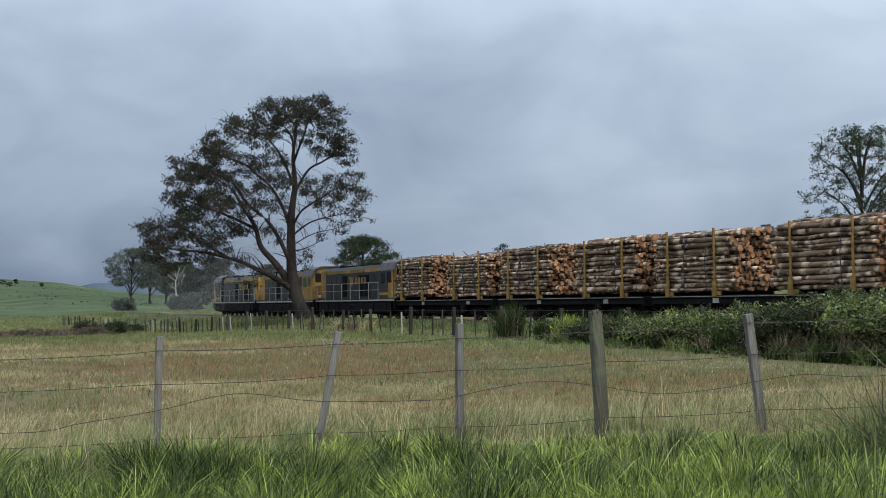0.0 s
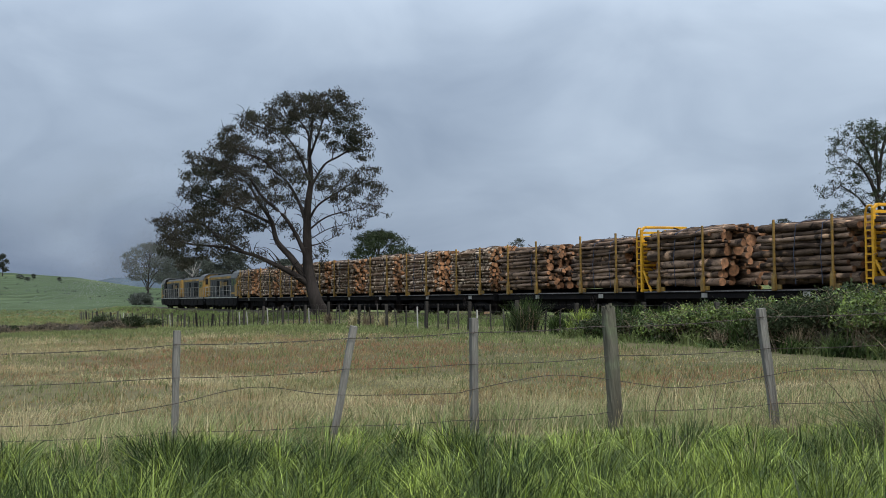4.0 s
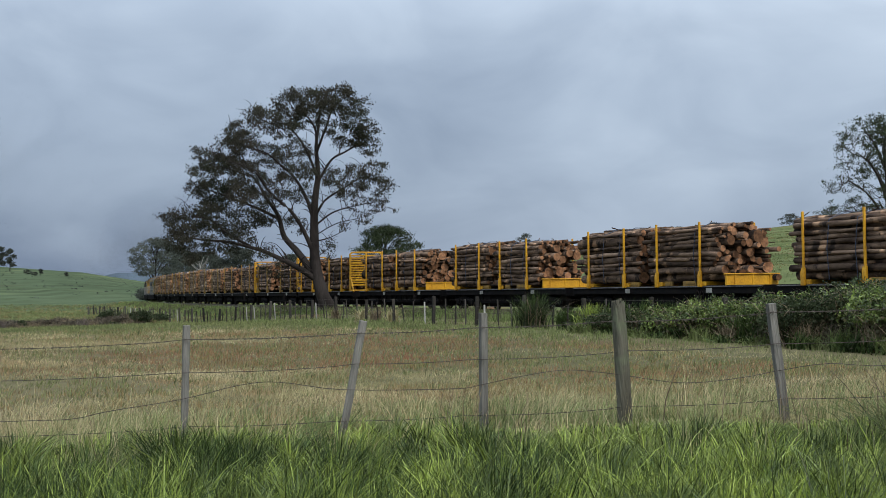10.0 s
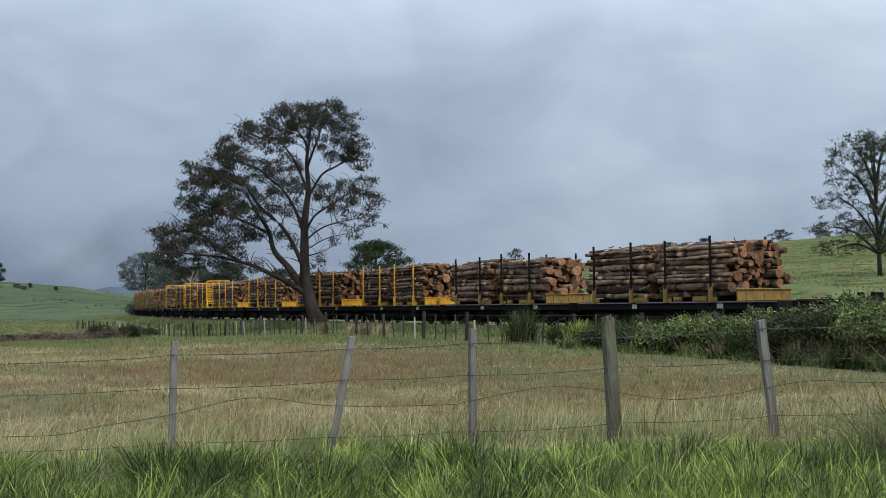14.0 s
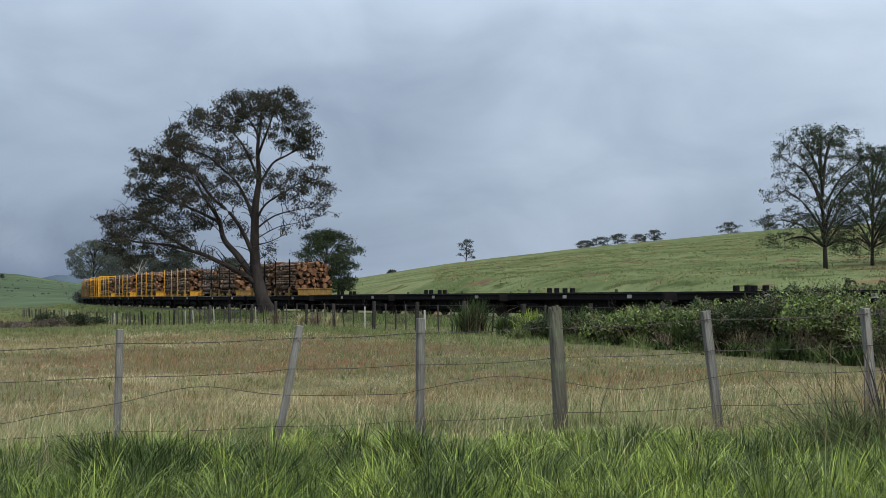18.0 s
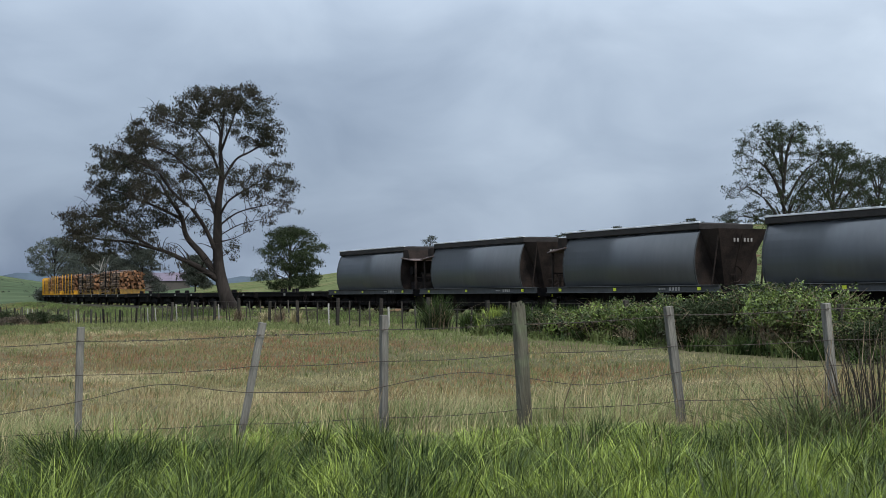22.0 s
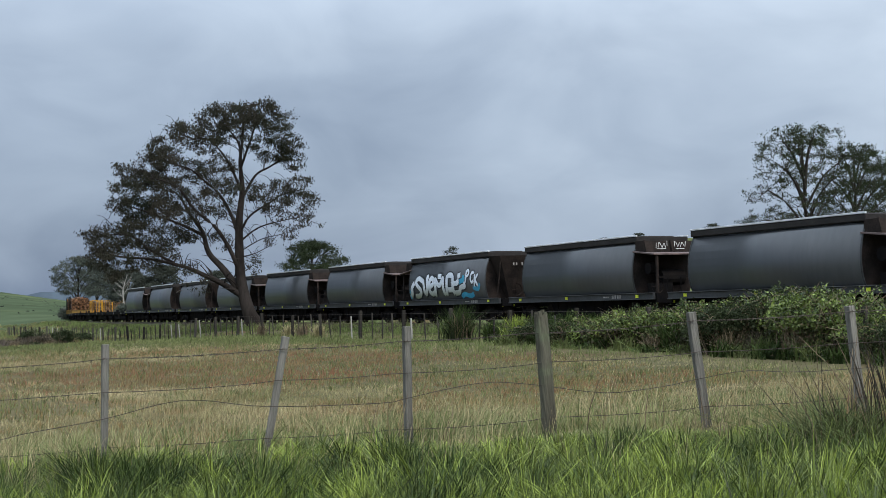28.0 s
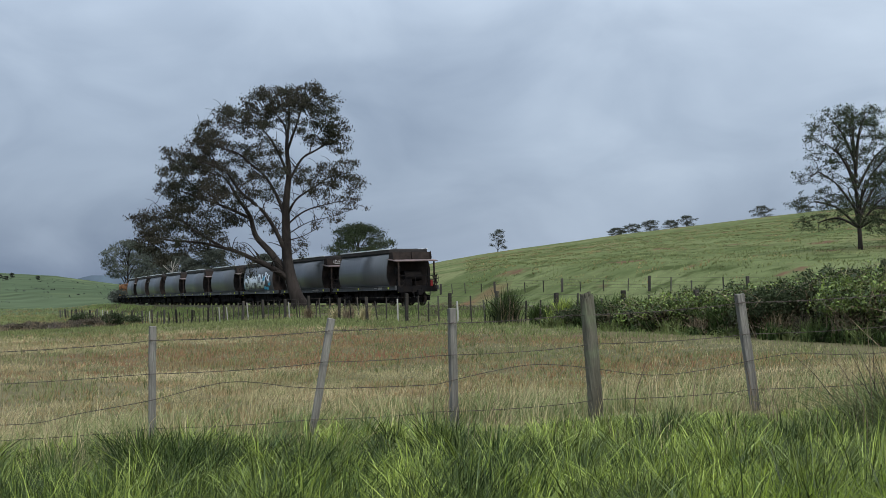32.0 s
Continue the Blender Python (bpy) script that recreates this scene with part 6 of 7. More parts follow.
def wave(x, y, a=0.35, b=0.28, p=0.0):
    return 0.5 + 0.25 * np.sin(a * x + p + 1.3 * np.sin(b * y)) + 0.25 * np.sin(b * y * 1.7 + 2 * p + 1.1 * np.sin(a * 0.8 * x))


def blob(x, y, cx, cy, rx, ry):
    return np.clip(1.3 - ((x - cx) / rx) ** 2 - ((y - cy) / ry) ** 2 + 0.5 * (wave(x, y, 1.1, 0.9, cx) - 0.5), 0, 1)


def red_patch(x, y):
    return np.clip(blob(x, y, -3.6, 30.5, 4.8, 6.5) + 0.4 * (wave(x, y, 0.5, 0.45, 1.0) > 0.74) + 0.5 * blob(x, y, 6.0, 33, 5, 4), 0, 1)


def ochre_patch(x, y):
    return np.clip(blob(x, y, -4.0, 18.2, 1.9, 1.5) + blob(x, y, -7.6, 19.5, 1.3, 1.6) + 0.8 * blob(x, y, 0.6, 20, 2.6, 2.0) + 0.7 * blob(x, y, 3.6, 24, 2.4, 2.4) + 0.4 * (wave(x, y, 0.8, 0.7, 4.0) > 0.7) + 0.5 * smooth(11.0, 14.5, x * ACROSS[0] + y * ACROSS[1]) * smooth(1.0, 5.0, x), 0, 1)


def green_patch(x, y):
    near = np.exp(-((y - 16.0) / 1.3) ** 2) * smooth(-2.6, -0.6, x) * (1 - smooth(2.2, 3.6, x))
    left = blob(x, y, -6.4, 21.5, 1.8, 2.4) + 0.7 * blob(x, y, -9.0, 30, 3, 3)
    right = 0.7 * blob(x, y, 4.6, 17.5, 2.2, 2.0)
    q = x * ACROSS[0] + y * ACROSS[1]
    return np.clip(1.3 * near + left + right + 0.95 * smooth(10.5, 15.0, q) * (1 - 0.85 * smooth(1.0, 5.0, x)) + 0.8 * smooth(36, 44, y) + 0.5 * (wave(x, y, 0.3, 0.22, 2.0) > 0.7), 0, 1)


def make_grass():
    across = lambda x, y: x * ACROSS[0] + y * ACROSS[1]
    sow("lush_grass", 95000, 7.4, 14.4, 0.4, 0.88, 0.0125, M_GRASS, "tall lush green roadside grass", 1, lambda x, y: (0.5 + 0.5 * (wave(x, y, 2.6, 2.9, 0.7) > 0.4)) * (1 - 0.4 * (1 - smooth(-3.0, -1.0, x))) * (1 - 0.35 * np.exp(-((y - 12.4) / 0.8) ** 2)), 0.85, 1.0, (0.14, -0.05), 4, tuft=28, size=0.07)
    sow("bright_grass", 64000, 7.4, 11.6, 0.36, 0.72, 0.012, M_GRASS_BRIGHT, "bright yellow-green roadside grass", 11, lambda x, y: 0.12 + 0.6 * (wave(x, y, 1.9, 2.3, 3.1) > 0.72) * (y < 8.7) + 0.88 * smooth(-0.5, 2.6, x) * (1 - smooth(8.4, 9.6, y + 0.6 * np.sin(2.1 * x))), 0.7, 1.0, (0.2, -0.05), 4, tuft=22, size=0.075)
    # dark green tussocks, also an under-layer that paints shade between lighter tufts
    sow("dark_grass", 125000, 7.4, 14.3, 0.34, 0.76, 0.014, M_GRASS_DARK, "dark green tussock grass by the fence", 12, lambda x, y: 0.5 + 0.5 * (wave(x, y, 1.4, 1.2, 0.5) > 0.42 + 0.2 * smooth(-2.0, 2.5, x)) - 0.45 * smooth(0.5, 3.0, x) * (1 - smooth(9.2, 10.8, y)) - 0.45 * smooth(12.0, 13.6, y), 0.8, 1.0, (0.1, 0.0), 4, tuft=44, size=0.09)
    sow("seeding_grass", 26000, 10.4, 16.2, 0.22, 0.52, 0.0095, M_SEEDING, "feathery green grass in seed before the fence", 21, lambda x, y: np.clip(smooth(10.6, 12.6, y) * (0.35 + 0.65 * (wave(x, y, 1.7, 1.4, 2.2) > 0.4)) * (1 - 0.8 * smooth(14.4, 16.0, y)), 0, 1), 0.7, 1.0, (0.25, 0.0), 3, tuft=13, size=0.08)
    sow("straw_grass", 5200, 9.0, 17.5, 0.4, 0.7, 0.007, M_DRY, "dry seed stalks among the green grass", 2, lambda x, y: 0.25 + 0.75 * smooth(12.0, 14.0, y), 0.35, 0.7, (0.22, 0.0), tuft=4, size=0.09)
    sow("seed_stalk_grass", 420, 12.0, 15.6, 0.65, 0.95, 0.011, M_DRY_CANE, "dark dock stalks along the fence", 13, lambda x, y: 0.2 + 0.8 * smooth(1.5, 4.5, x), 0.12, 1.0, (0.03, 0.0), tuft=3, size=0.08)
    sow("fence_grass", 42000, 13.4, 18.2, 0.1, 0.3, 0.01, M_PALE_GREEN, "green grass along the wire fence", 3, lambda x, y: np.clip(1.0 - 0.75 * smooth(14.8, 16.4, y) * (wave(x, y, 1.3, 1.1, 0.4) < 0.62) - 0.2, 0, 1), 0.6, tuft=12, wind=(0.2, 0.0))
    sow("dry_field_grass", 400000, 14.6, 46.0, 0.06, 0.17, 0.0075, M_DRY, "dry straw-coloured pasture grass", 4, lambda x, y: np.clip(1 - 0.92 * green_patch(x, y) - 0.9 * red_patch(x, y) - 0.75 * ochre_patch(x, y), 0.05, 1) * (across(x, y) < 17.5), 0.6, 1.35, segs=2, tuft=7, size=0.11, wind=(0.16, 0.0))
    sow("ochre_field_grass", 125000, 14.8, 44.0, 0.06, 0.17, 0.0105, M_OCHRE, "ochre brown patches in the pasture", 14, lambda x, y: np.clip(ochre_patch(x, y) + 0.17, 0, 1) * (across(x, y) < 16.0), 0.45, 1.3, segs=2, tuft=7, size=0.11, wind=(0.2, 0.0))
    sow("red_field_grass", 120000, 20.0, 48.0, 0.08, 0.2, 0.0105, M_RED, "reddish brown sorrel among the grass", 5, lambda x, y: np.clip(red_patch(x, y), 0, 1) * (across(x, y) < 15.0), 0.35, 1.2, segs=2, tuft=7, size=0.11, wind=(0.2, 0.0))
    sow("green_field_grass", 110000, 14.9, 66.0, 0.09, 0.22, 0.0125, M_FIELD_GREEN, "green patches in the pasture", 6, lambda x, y: np.clip(green_patch(x, y) * 0.85 + 0.36, 0, 1) * (across(x, y) < 26.0), 0.5, 1.25, segs=2, tuft=8, size=0.1, wind=(0.2, 0.0))
    sow("far_field_grass", 60000, 44.0, 118.0, 0.1, 0.22, 0.012, M_FIELD_GREEN, "grey-green grass at the far end of the field", 7, lambda x, y: (across(x, y) < 18.0) * 0.9, 0.4, 1.2, segs=2, azhi=2, tuft=7, size=0.14)
    sow("far_straw_grass", 22000, 40.0, 100.0, 0.1, 0.22, 0.011, M_DRY, "pale dry grass at the far end of the field", 15, lambda x, y: (across(x, y) < 15.0) * np.clip(1.6 * wave(x, y, 0.12, 0.2, 0.3) - 0.4, 0, 1), 0.4, 1.2, segs=2, azhi=2, tuft=7, size=0.14)
    sow("verge_grass", 56000, 30.0, 118.0, 0.12, 0.3, 0.013, M_VERGE, "green grass along the railway fence", 8, lambda x, y: ((across(x, y) > 14.5) & (across(x, y) < 26.4)) * 1.0, 0.5, 1.1, segs=2, tuft=8, size=0.12)
    marks = [line_at(v) for v in np.arange(20, 330, 1.5)]
    mx, my, mh = np.array([p[0] for p, h in marks]), np.array([p[1] for p, h in marks]), np.array([h for p, h in marks])

    def near_side(x, y):                       # metres from the centre line, on the camera's side of it
        k = np.argmin((x[:, None] - mx) ** 2 + (y[:, None] - my) ** 2, axis=1)
        return (mx[k] - x) * np.cos(mh[k]) - (my[k] - y) * np.sin(mh[k])

    def shoulder(x, y):
        d = near_side(x, y)
        return (d > 2.5) & (d < 4.9 + wave(x, y, 0.9, 0.8, 0.3))
    sow("shoulder_grass", 900000, 26.0, 190.0, 0.3, 0.58, 0.013, M_VERGE, "tall rank grass along the foot of the ballast", 23, lambda x, y: shoulder(x, y) * 1.0, 0.5, 1.3, segs=2, tuft=9, size=0.2)
    sow("shoulder_straw_grass", 260000, 26.0, 170.0, 0.35, 0.7, 0.011, M_SCRUB, "brown dead stalks along the foot of the ballast", 24, lambda x, y: shoulder(x, y) * (wave(x, y, 0.5, 0.4, 1.7) > 0.45), 0.4, 1.3, segs=2, tuft=7, size=0.18)
    clear = lambda x, y: np.min(np.hypot(x[:, None] - LINE[1][None, 60:400:8], y[:, None] - LINE[2][None, 60:400:8]), axis=1) > 4.2
    sow("bank_grass", 64000, 84.0, 215.0, 0.15, 0.34, 0.012, M_FIELD_GREEN, "rough green grass beside the railway bend", 18, lambda x, y: clear(x, y) * (across(x, y) < 48.0) * 1.0, 0.5, 1.2, segs=2, azlo=-21.5, azhi=-5.0, tuft=8, size=0.2)
    sow("bank_straw_grass", 22000, 84.0, 215.0, 0.15, 0.36, 0.011, M_OCHRE, "dry brown grass beside the railway bend", 19, lambda x, y: clear(x, y) * (across(x, y) < 48.0) * (wave(x, y, 0.2, 0.17, 0.8) > 0.5), 0.5, 1.2, segs=2, azlo=-21.5, azhi=-5.0, tuft=8, size=0.2)
    hill = lambda x, y: ((across(x, y) > 36.0) & (np.hypot(x, y) < 190)) * 1.0
    sow("hill_straw_grass", 16000, 42.0, 185.0, 0.07, 0.16, 0.024, M_OCHRE, "dry tufts on the hill pasture", 16, lambda x, y: hill(x, y) * np.clip(1.5 * wave(x, y, 0.2, 0.16, 0.9) - 0.3, 0, 1), 0.6, 1.3, segs=2, azlo=2, tuft=9, size=0.22)
    sow("hill_green_grass", 60000, 42.0, 185.0, 0.07, 0.17, 0.024, M_FIELD_GREEN, "green tufts on the hill pasture", 17, hill, 0.6, 1.3, segs=2, azlo=2, tuft=9, size=0.22)


M_PALE_GREEN = leafy(material("pale_seeding_grass", (0.27, 0.275, 0.14), (0.15, 0.175, 0.07), 0.7, scale=0.9, fine_scale=5, bump=0, vary=0.5, island=True, spec=0.15), 0.25)
M_SEEDING = leafy(material("feathery_green_grass", (0.23, 0.26, 0.1), (0.1, 0.135, 0.045), 0.7, scale=0.9, fine_scale=5, bump=0, vary=0.5, island=True, spec=0.15), 0.2)
M_FIELD_GREEN = leafy(material("field_green_grass", (0.17, 0.185, 0.074), (0.1, 0.122, 0.048), 0.7, scale=0.5, fine_scale=4, bump=0, vary=0.5, island=True, spec=0.12), 0.25)
M_VERGE = leafy(material("verge_green_grass", (0.15, 0.185, 0.065), (0.08, 0.11, 0.035), 0.7, scale=0.5, fine_scale=4, bump=0, vary=0.5, island=True, spec=0.12), 0.25)
M_OCHRE = leafy(material("ochre_grass", (0.26, 0.17, 0.075), (0.17, 0.125, 0.055), 0.8, scale=0.5, fine_scale=3, bump=0, vary=0.45, island=True), 0.22)
M_RED = leafy(material("sorrel_red_grass", (0.23, 0.105, 0.058), (0.2, 0.14, 0.07), 0.8, scale=0.3, fine_scale=2, bump=0, vary=0.35, island=True), 0.25)
make_grass()


def hill_scrub():
    """Small tufts dotted over the green hill."""
    rng = np.random.default_rng(44)
    r, az = 640 - 330 * rng.uniform(0, 1, 170) ** 1.2 - 30, np.radians(rng.uniform(-23, -8.5, 170))
    x, y = r * np.sin(az), r * np.cos(az)
    size = rng.uniform(0.25, 0.9, 170) ** 2.2
    c = np.stack([x, y, ground_z(x, y)], 1)
    c = np.repeat(c, 16, 0) + rng.normal(size=(170 * 16, 3)) * np.array((1.1, 1.1, 0.45)) * np.repeat(size, 16)[:, None]
    c[:, 2] += 0.25
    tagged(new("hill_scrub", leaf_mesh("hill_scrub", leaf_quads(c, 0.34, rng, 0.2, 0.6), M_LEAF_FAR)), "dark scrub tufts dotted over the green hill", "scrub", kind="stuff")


hill_scrub()


def rushes():
    """The dark rush clump by the fence."""
    rng = np.random.default_rng(31)
    ob = thing("rush_clump", "clump of tall dark rushes beside the fence", "plant", at=Matrix.Translation(on_ground(5.42, 13.2)))
    for mat, n, lean, hh, th, wide, shift, label in ((M_RUSH, 50, 0.12, 1.35, 0.007, 0.17, 0.12, "dark upright rush stems"), (M_RUSH, 18, 0.3, 1.15, 0.005, 0.2, -0.4, "dark leaning seed stems"),
                                                     (M_DRY_CANE, 22, 0.3, 1.45, 0.006, 0.3, -0.15, "dry bent stems"), (M_RUSH_GREEN, 420, 0.7, 0.62, 0.005, 0.3, -0.5, "green rush leaves")):
        paths = []
        for k in range(n):
            b = rng.normal(size=2) * wide + np.array((shift, 0))
            h = hh * rng.uniform(0.55, 1.0)
            d = rng.normal(size=2) * lean + np.array((-0.06 + 0.35 * (b[0] - shift), 0))
            p = [np.array((b[0] + d[0] * h * u ** 1.6, b[1] + d[1] * h * u ** 1.6, h * (u - 0.14 * abs(d[0]) * u * u) - 0.03 * (u == 0))) for u in (0, 0.35, 0.7, 1.0)]
            paths.append([(p[0], th), (p[1], th * 0.9), (p[2], th * 0.75), (p[3], th * 0.3)])
        v, n2, i2 = tubes(paths, 4)
        part("foliage", raw_mesh("foliage", v, n2, i2, mat), None, ob, label)["kind"] = "stuff"


M_RUSH = material("dark_rush", (0.02, 0.017, 0.011), (0.045, 0.036, 0.024), 0.8, scale=2, vary=0.4, island=True)
M_RUSH_GREEN = material("green_rush", (0.06, 0.09, 0.025), (0.1, 0.11, 0.04), 0.8, scale=2, vary=0.4, island=True)
rushes()


# ---- fences ----
FENCE_Y = 14.6


def near_fence():
    fence = thing("wire_fence", "old post and wire fence with grey timber posts", "fence")
    rows = [(-5.6, 0.085, 1.2, -2.0), (-3.01, 0.08, 1.235, 1.6), (-0.985, 0.082, 1.265, 11.0), (0.385, 0.088, 1.34, 0.3), (1.93, 0.17, 1.415, -2.8), (3.67, 0.098, 1.41, -6.4), (5.54, 0.098, 1.43, -4.2), (7.5, 0.09, 1.45, 1.0)]   # the tops
    feet = []
    for k, (x, w, top, lean) in enumerate(rows):
        z0 = -0.05 + 0.03 * x
        h = (top - z0) / math.cos(radians(lean))
        x -= (top - z0) * math.tan(radians(lean))
        bm = bmesh.new()
        if w > 0.1:
            bmesh.ops.create_cone(bm, cap_ends=True, segments=14, radius1=w / 2 * 1.08, radius2=w / 2 * 0.95, depth=h + 0.5, matrix=Matrix.Translation((0, 0, h / 2 - 0.25)))
            bmesh.ops.subdivide_edges(bm, edges=[e for e in bm.edges if abs(e.verts[0].co.z - e.verts[1].co.z) > 0.5], cuts=7)
            rng = random.Random(2)
            for v in bm.verts:
                v.co.x *= rng.uniform(0.9, 1.06)
                v.co.y *= rng.uniform(0.9, 1.06)
                if v.co.z > h - 0.05:
                    v.co.z += rng.uniform(-0.05, 0.03)
        else:
            box(bm, (0, 0, h / 2 - 0.25), (w, w * 0.8, h + 0.5))
            bmesh.ops.subdivide_edges(bm, edges=[e for e in bm.edges if abs(e.verts[0].co.z - e.verts[1].co.z) > 0.5], cuts=5)
            rng = random.Random(k)
            for v in bm.verts:
                v.co.x += rng.uniform(-0.004, 0.004)
            bevelled(bm, 0.006)
        m = pose(x, FENCE_Y, z0, 0, lean, 0) @ pose(0, 0, 0, 0, 0, 24 - 5 * (k % 3))
        if w > 0.1:                            # split and weathered top
            sh = random.Random(9)
            for j in range(9):
                a = j * 0.7
                box(bm, (0.055 * math.cos(a), 0.055 * math.sin(a), h - 0.02), (0.035, 0.03, sh.uniform(0.05, 0.2)), Matrix.Rotation(sh.gauss(0, 0.08), 4, "Y"))
        part("post", bm, M_OLD_POST if w > 0.1 else M_POST, fence, "thick mossy round post" if w > 0.1 else "", at=m)
        feet.append((x, lean, z0))

    def on_post(k, z):
        x, lean, z0 = feet[k]
        return x + (z - z0) * math.tan(radians(lean)), FENCE_Y - 0.06, z

    rng = random.Random(6)
    for w, (z0, sag) in enumerate(((1.17, 0.0), (0.81, 0.01), (0.47, 0.05), (0.18, 0.01), (-0.07, 0.01))):
        path = []
        for k in range(len(feet) - 1):
            xa, xb = feet[k][0], feet[k + 1][0]
            a = Vector(on_post(k, z0 + 0.035 * xa + (rng.uniform(-0.02, 0.02))))
            b = Vector(on_post(k + 1, z0 + 0.035 * xb))
            for j in range(8):
                u = j / 8
                p = a.lerp(b, u)
                p.z += -0.02 * math.sin(math.pi * u)
                path.append((p, 0.0042))
        if w == 2:                             # the slack wire
            slack = [(-7.5, 0.12), (-5.0, 0.17), (-4.3, 0.19), (-3.9, 0.27), (-3.05, 0.4), (-2.4, 0.55), (-1.95, 0.58), (-1.2, 0.485), (0.05, 0.483), (0.33, 0.52), (0.78, 0.61), (1.3, 0.68), (1.85, 0.633), (2.63, 0.52), (3.3, 0.57), (3.7, 0.64), (4.3, 0.72), (5.1, 0.69), (7.6, 0.8)]
            path = [(p, 0.0042) for p, _ in bend([(x, FENCE_Y - 0.06, z) for x, z in slack], 1, 1)]
        v, n, i = tubes([path], 5)
        wire = part("wire", raw_mesh("wire", v, n, i, M_WIRE), None, fence)
        if w == 0:
            bm = bmesh.new()
            for p, _ in path:
                for s in (0.0, 0.09, 0.18):
                    rod(bm, p + Vector((s - 0.012, 0, 0.012)), p + Vector((s + 0.012, 0, -0.012)), 0.003, sides=3)
                    rod(bm, p + Vector((s - 0.012, 0, -0.012)), p + Vector((s + 0.012, 0, 0.012)), 0.003, sides=3)
            part("barbed_strand", bm, M_WIRE, wire)["kind"] = "stuff"


near_fence()


def rail_fence(name, label, side, s0, s1, step, tall, seed, pale=True):
    """A post and wire fence that runs beside the line at side metres (towards the camera)."""
    rng = random.Random(seed)
    fence = thing(name, label, "fence")
    bm = bmesh.new()
    box(bm, (0, 0, 0.5), (0.13, 0.11, 1.0))
    thick = mesh_of(bevelled(bm, 0.01), "post", M_DARK_POST)
    bm = bmesh.new()
    box(bm, (0, 0, 0.5), (0.05, 0.045, 1.0))
    thin = mesh_of(bevelled(bm, 0.005), "dropper", M_DARK_POST)
    bm = bmesh.new()
    box(bm, (0, 0, 0.5), (0.06, 0.05, 1.0))
    white = mesh_of(bevelled(bm, 0.005), "dropper", M_PALE_POST)
    s, k = s0, 0
    tops = []
    while s < s1:
        way = ALONG * s + ACROSS * (LINE_D - side + rng.uniform(-0.08, 0.08)) if side > 0 else off_line(s, side + rng.uniform(-0.08, 0.08)).xy
        p = Vector((way[0], way[1], 0.0))
        z = float(ground_z(p.x, p.y)) - 0.15
        main = k % 4 == 0
        h = (tall + 0.15) * (rng.uniform(0.95, 1.1) if main else rng.uniform(0.8, 1.0))
        me = thick if main else (white if pale and rng.random() < 0.15 else thin)
        part("post" if main else "dropper", me, None, fence,
             at=pose(p.x, p.y, z, rng.gauss(0, 2.0), rng.gauss(0, 2.6), rng.uniform(0, 40)) @ Matrix.Diagonal((1, 1, h, 1)))
        tops.append(Vector((p.x, p.y, z)))
        s += step * rng.uniform(0.75, 1.25)
        k += 1
    for f in (0.25, 0.48, 0.72, 0.95):
        v, n, i = tubes([[(t + Vector((0, 0, 0.15 + tall * f)), 0.006) for t in tops]], 4)
        part("wire", raw_mesh("wire", v, n, i, M_WIRE), None, fence)


rail_fence("railway_fence", "weathered railway fence of dark posts and thin droppers", 9.0, 8.0, 150.0, 1.05, 1.05, 1)
rail_fence("paddock_fence", "low paddock fence behind the line", -6.0, 20.0, 120.0, 2.1, 0.7, 2, False)


# ---- a farm shed beyond the bend ----
def farm_shed():
    at = polar(-8.3, 352)
    shed = thing("farm_shed", "distant farm shed with a faded purple-grey roof", "shed", at=Matrix.Translation(at) @ pose(0, 0, 0, 0, 0, 8))
    bm = bmesh.new()
    box(bm, (0, 0, 1.3), (13, 7, 2.9))
    part("wall", bm, material("weathered_shed_board", (0.09, 0.08, 0.07), (0.06, 0.055, 0.05), 0.85, scale=0.5, fine_scale=4), shed)
    bm = bmesh.new()
    prism(bm, [(-3.9, 2.6), (3.9, 2.6), (0, 4.9)], -6.9, 6.9)
    part("roof", bm, material("faded_roof", (0.13, 0.1, 0.13), (0.09, 0.075, 0.1), 0.6, scale=0.4, fine_scale=3), shed)
    bm = bmesh.new()
    box(bm, (-2.5, -3.52, 1.2), (2.2, 0.08, 2.2))
    part("door", bm, M_GREY_SILL, shed)


farm_shed()


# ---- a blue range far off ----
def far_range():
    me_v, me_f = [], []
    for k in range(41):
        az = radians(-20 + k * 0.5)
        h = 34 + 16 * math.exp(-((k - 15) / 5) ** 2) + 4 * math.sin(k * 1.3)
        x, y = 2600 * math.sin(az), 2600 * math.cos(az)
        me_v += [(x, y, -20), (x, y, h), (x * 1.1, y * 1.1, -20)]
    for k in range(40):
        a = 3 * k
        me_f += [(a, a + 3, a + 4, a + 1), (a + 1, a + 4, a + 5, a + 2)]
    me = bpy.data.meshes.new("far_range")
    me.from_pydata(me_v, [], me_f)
    # the blue of the distance haze is put into the base colour
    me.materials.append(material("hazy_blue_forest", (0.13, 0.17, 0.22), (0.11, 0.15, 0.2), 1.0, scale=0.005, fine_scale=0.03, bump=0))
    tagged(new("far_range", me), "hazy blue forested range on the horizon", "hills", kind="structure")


far_range()


# ---- diesel smoke that hangs over the bend ----
M_SMOKE = material("diesel_soot", (0.06, 0.054, 0.05), (0.045, 0.041, 0.04), 1.0, scale=0.5, bump=0, spec=0.0)


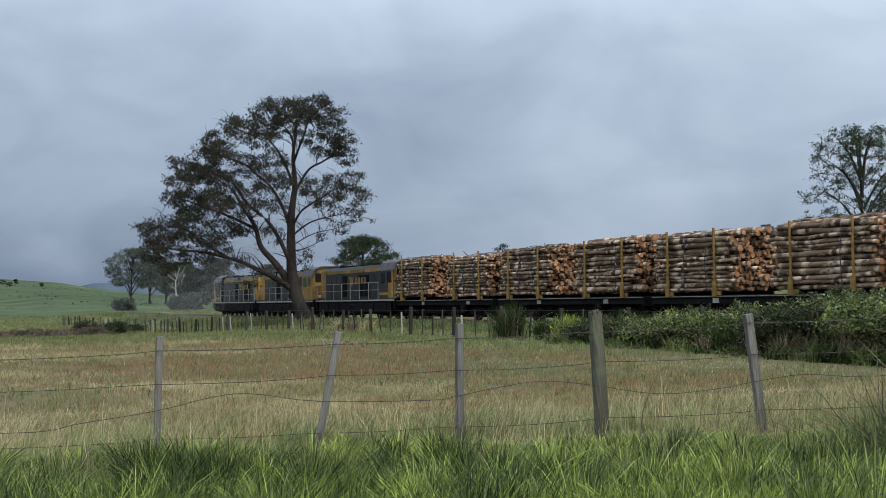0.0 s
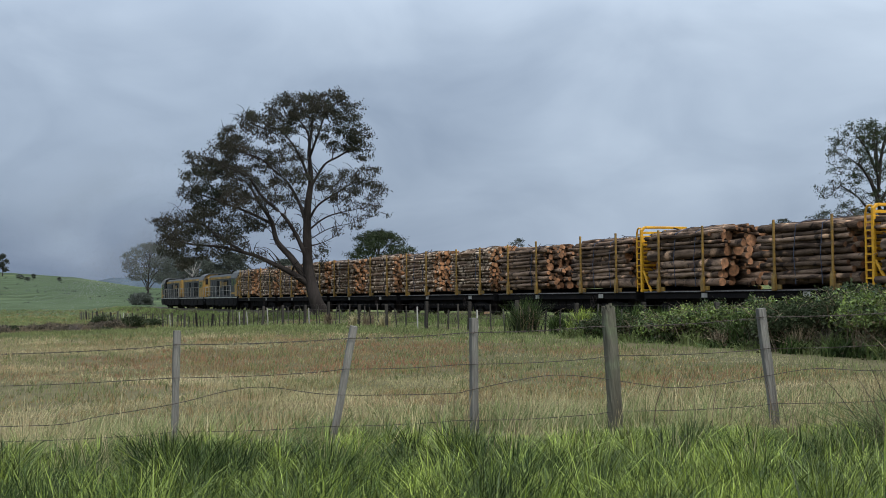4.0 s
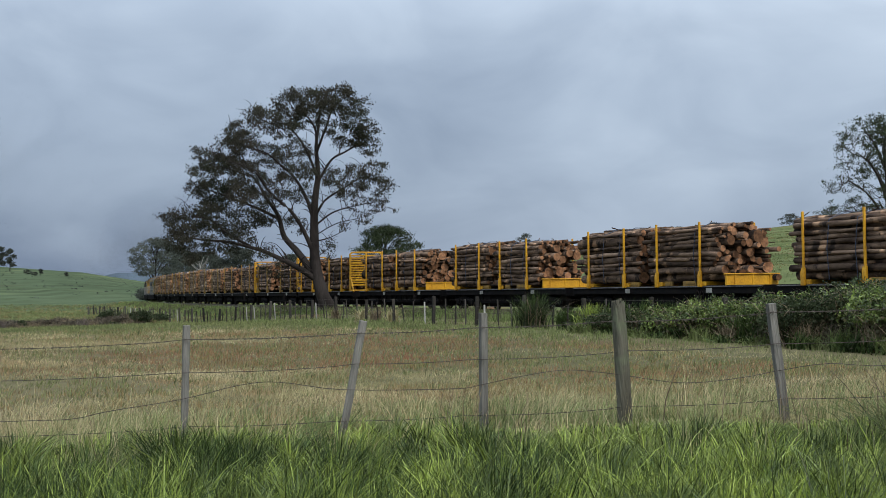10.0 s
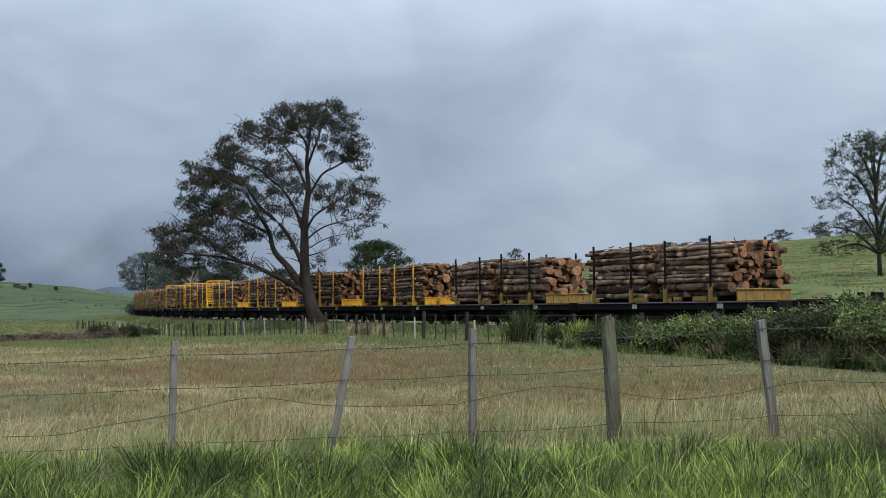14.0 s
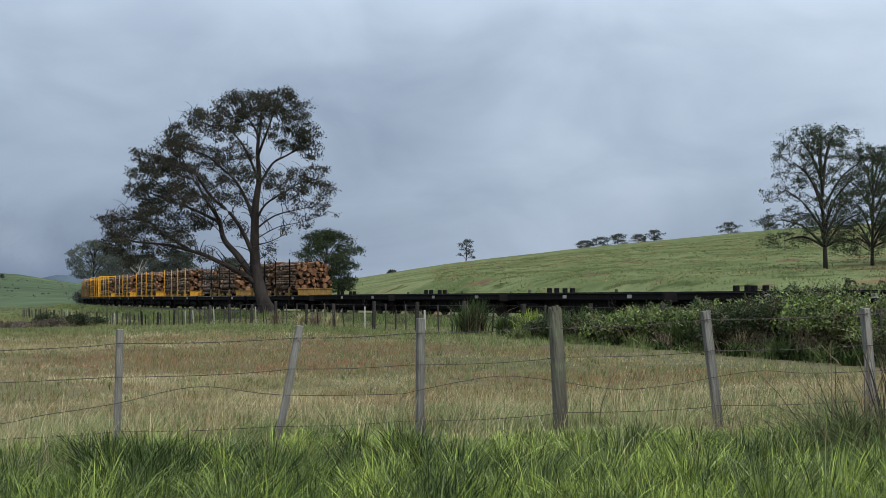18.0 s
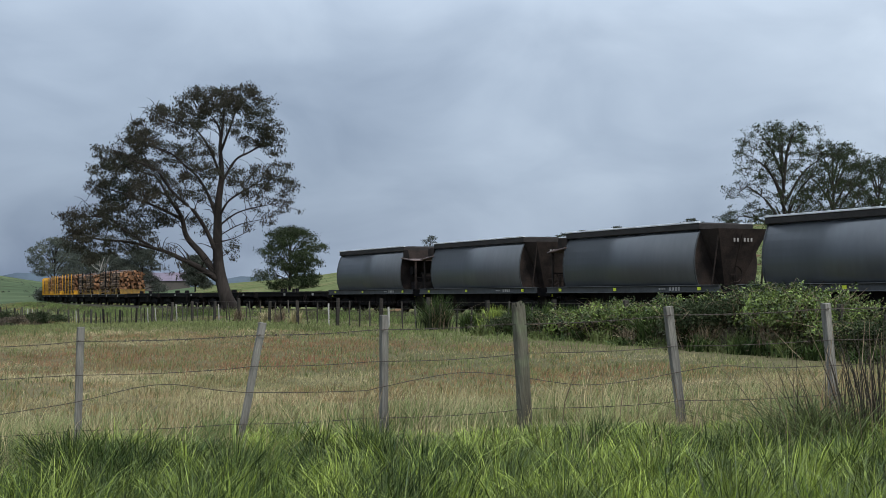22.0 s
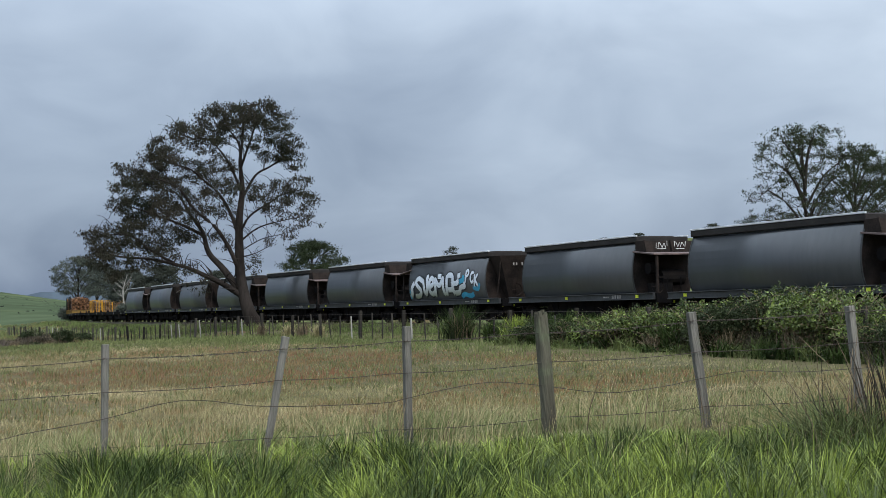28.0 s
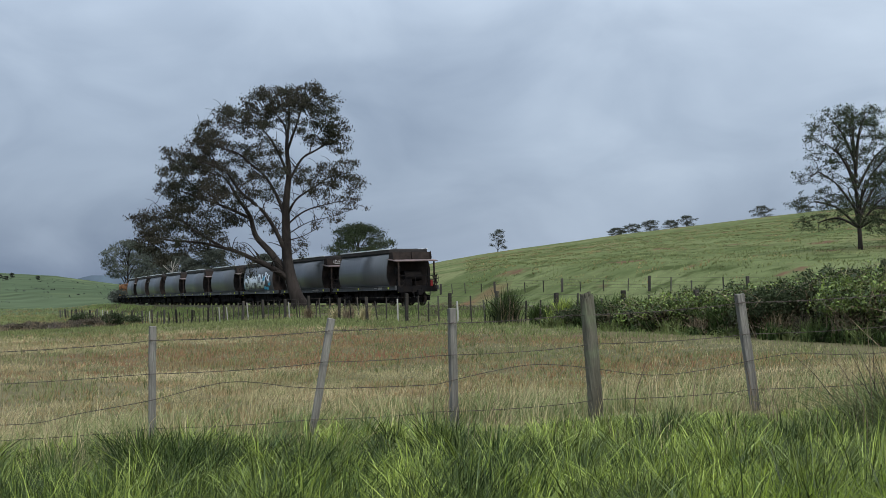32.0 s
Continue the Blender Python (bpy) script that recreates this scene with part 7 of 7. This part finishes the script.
M_HAZE = material("grey_exhaust_haze", (0.3, 0.31, 0.33), (0.22, 0.23, 0.25), 1.0, scale=0.5, bump=0, spec=0.0)


def smoke_puff(seed, n, sx, sz, mat=M_SMOKE, speck=0.032):
    rng = np.random.default_rng(seed)
    ob = thing("exhaust_smoke", "faint brown diesel smoke drifting over the railway bend", "smoke", "diesel smoke")
    c = rng.normal(size=(n, 3)) * np.array((sx, sx, sz)) * rng.uniform(0.6, 1.25, n)[:, None]
    c[:, 2] += 0.25 * c[:, 0] + 0.5 * sz * np.sin(c[:, 0] / sx * 1.7)
    part("soot_cloud", leaf_mesh("soot_cloud", leaf_quads(c, speck, rng, 0.0, 0.9), mat), None, ob)["kind"] = "stuff"
    return ob


SMOKE = [(smoke_puff(1, 42000, 6.5, 3.4), 195, ((0, -6.5, 13), (3, -14.0, 16), (9, -20.0, 18), (14, -27, 19), (32, -50, 22))),
         (smoke_puff(3, 74000, 4.4, 1.5, M_HAZE, 0.02), 112, ((0, -9.6, 2.6), (1, -10.3, 2.7), (2, -11.4, 3.2), (3.5, -13.0, 4.6), (6, -17.0, 7.0), (10, -24, 9), (32, -48, 11))),
         (smoke_puff(2, 56000, 6.0, 2.6), 195, ((0, -9.0, 6), (5.5, -13.2, 9.5), (8, -13.5, 9.5), (12, -14.5, 9), (17, -18, 9), (32, -34, 10)))]


# ---- everything that moves ----
def ride(t):
    """How far the train has gone since 16 s."""
    return 10.507 * (t - 16) + 0.00265 * (t - 16) ** 2 - 1.3 * float(smooth(27.5, 31.5, t))


def motions():
    for ob, u, half, off in MOVERS:
        rows = []
        for t in range(33):
            s = u + ride(t)
            a, _ = line_at(s - half)
            b, _ = line_at(s + half)
            c, d = (a + b) / 2, b - a
            m = pose(c[0], c[1], RAIL_Z, 0, 0, math.degrees(math.atan2(d[1], d[0])))
            rows.append((t, m @ Matrix.Translation(off)))
        walk(ob, rows)
    for ob, far, way in SMOKE:
        walk(ob, [(t, pose(far * math.sin(radians(az)), far * math.cos(radians(az)), z, 0, 0, -az)) for t, az, z in way])


motions()
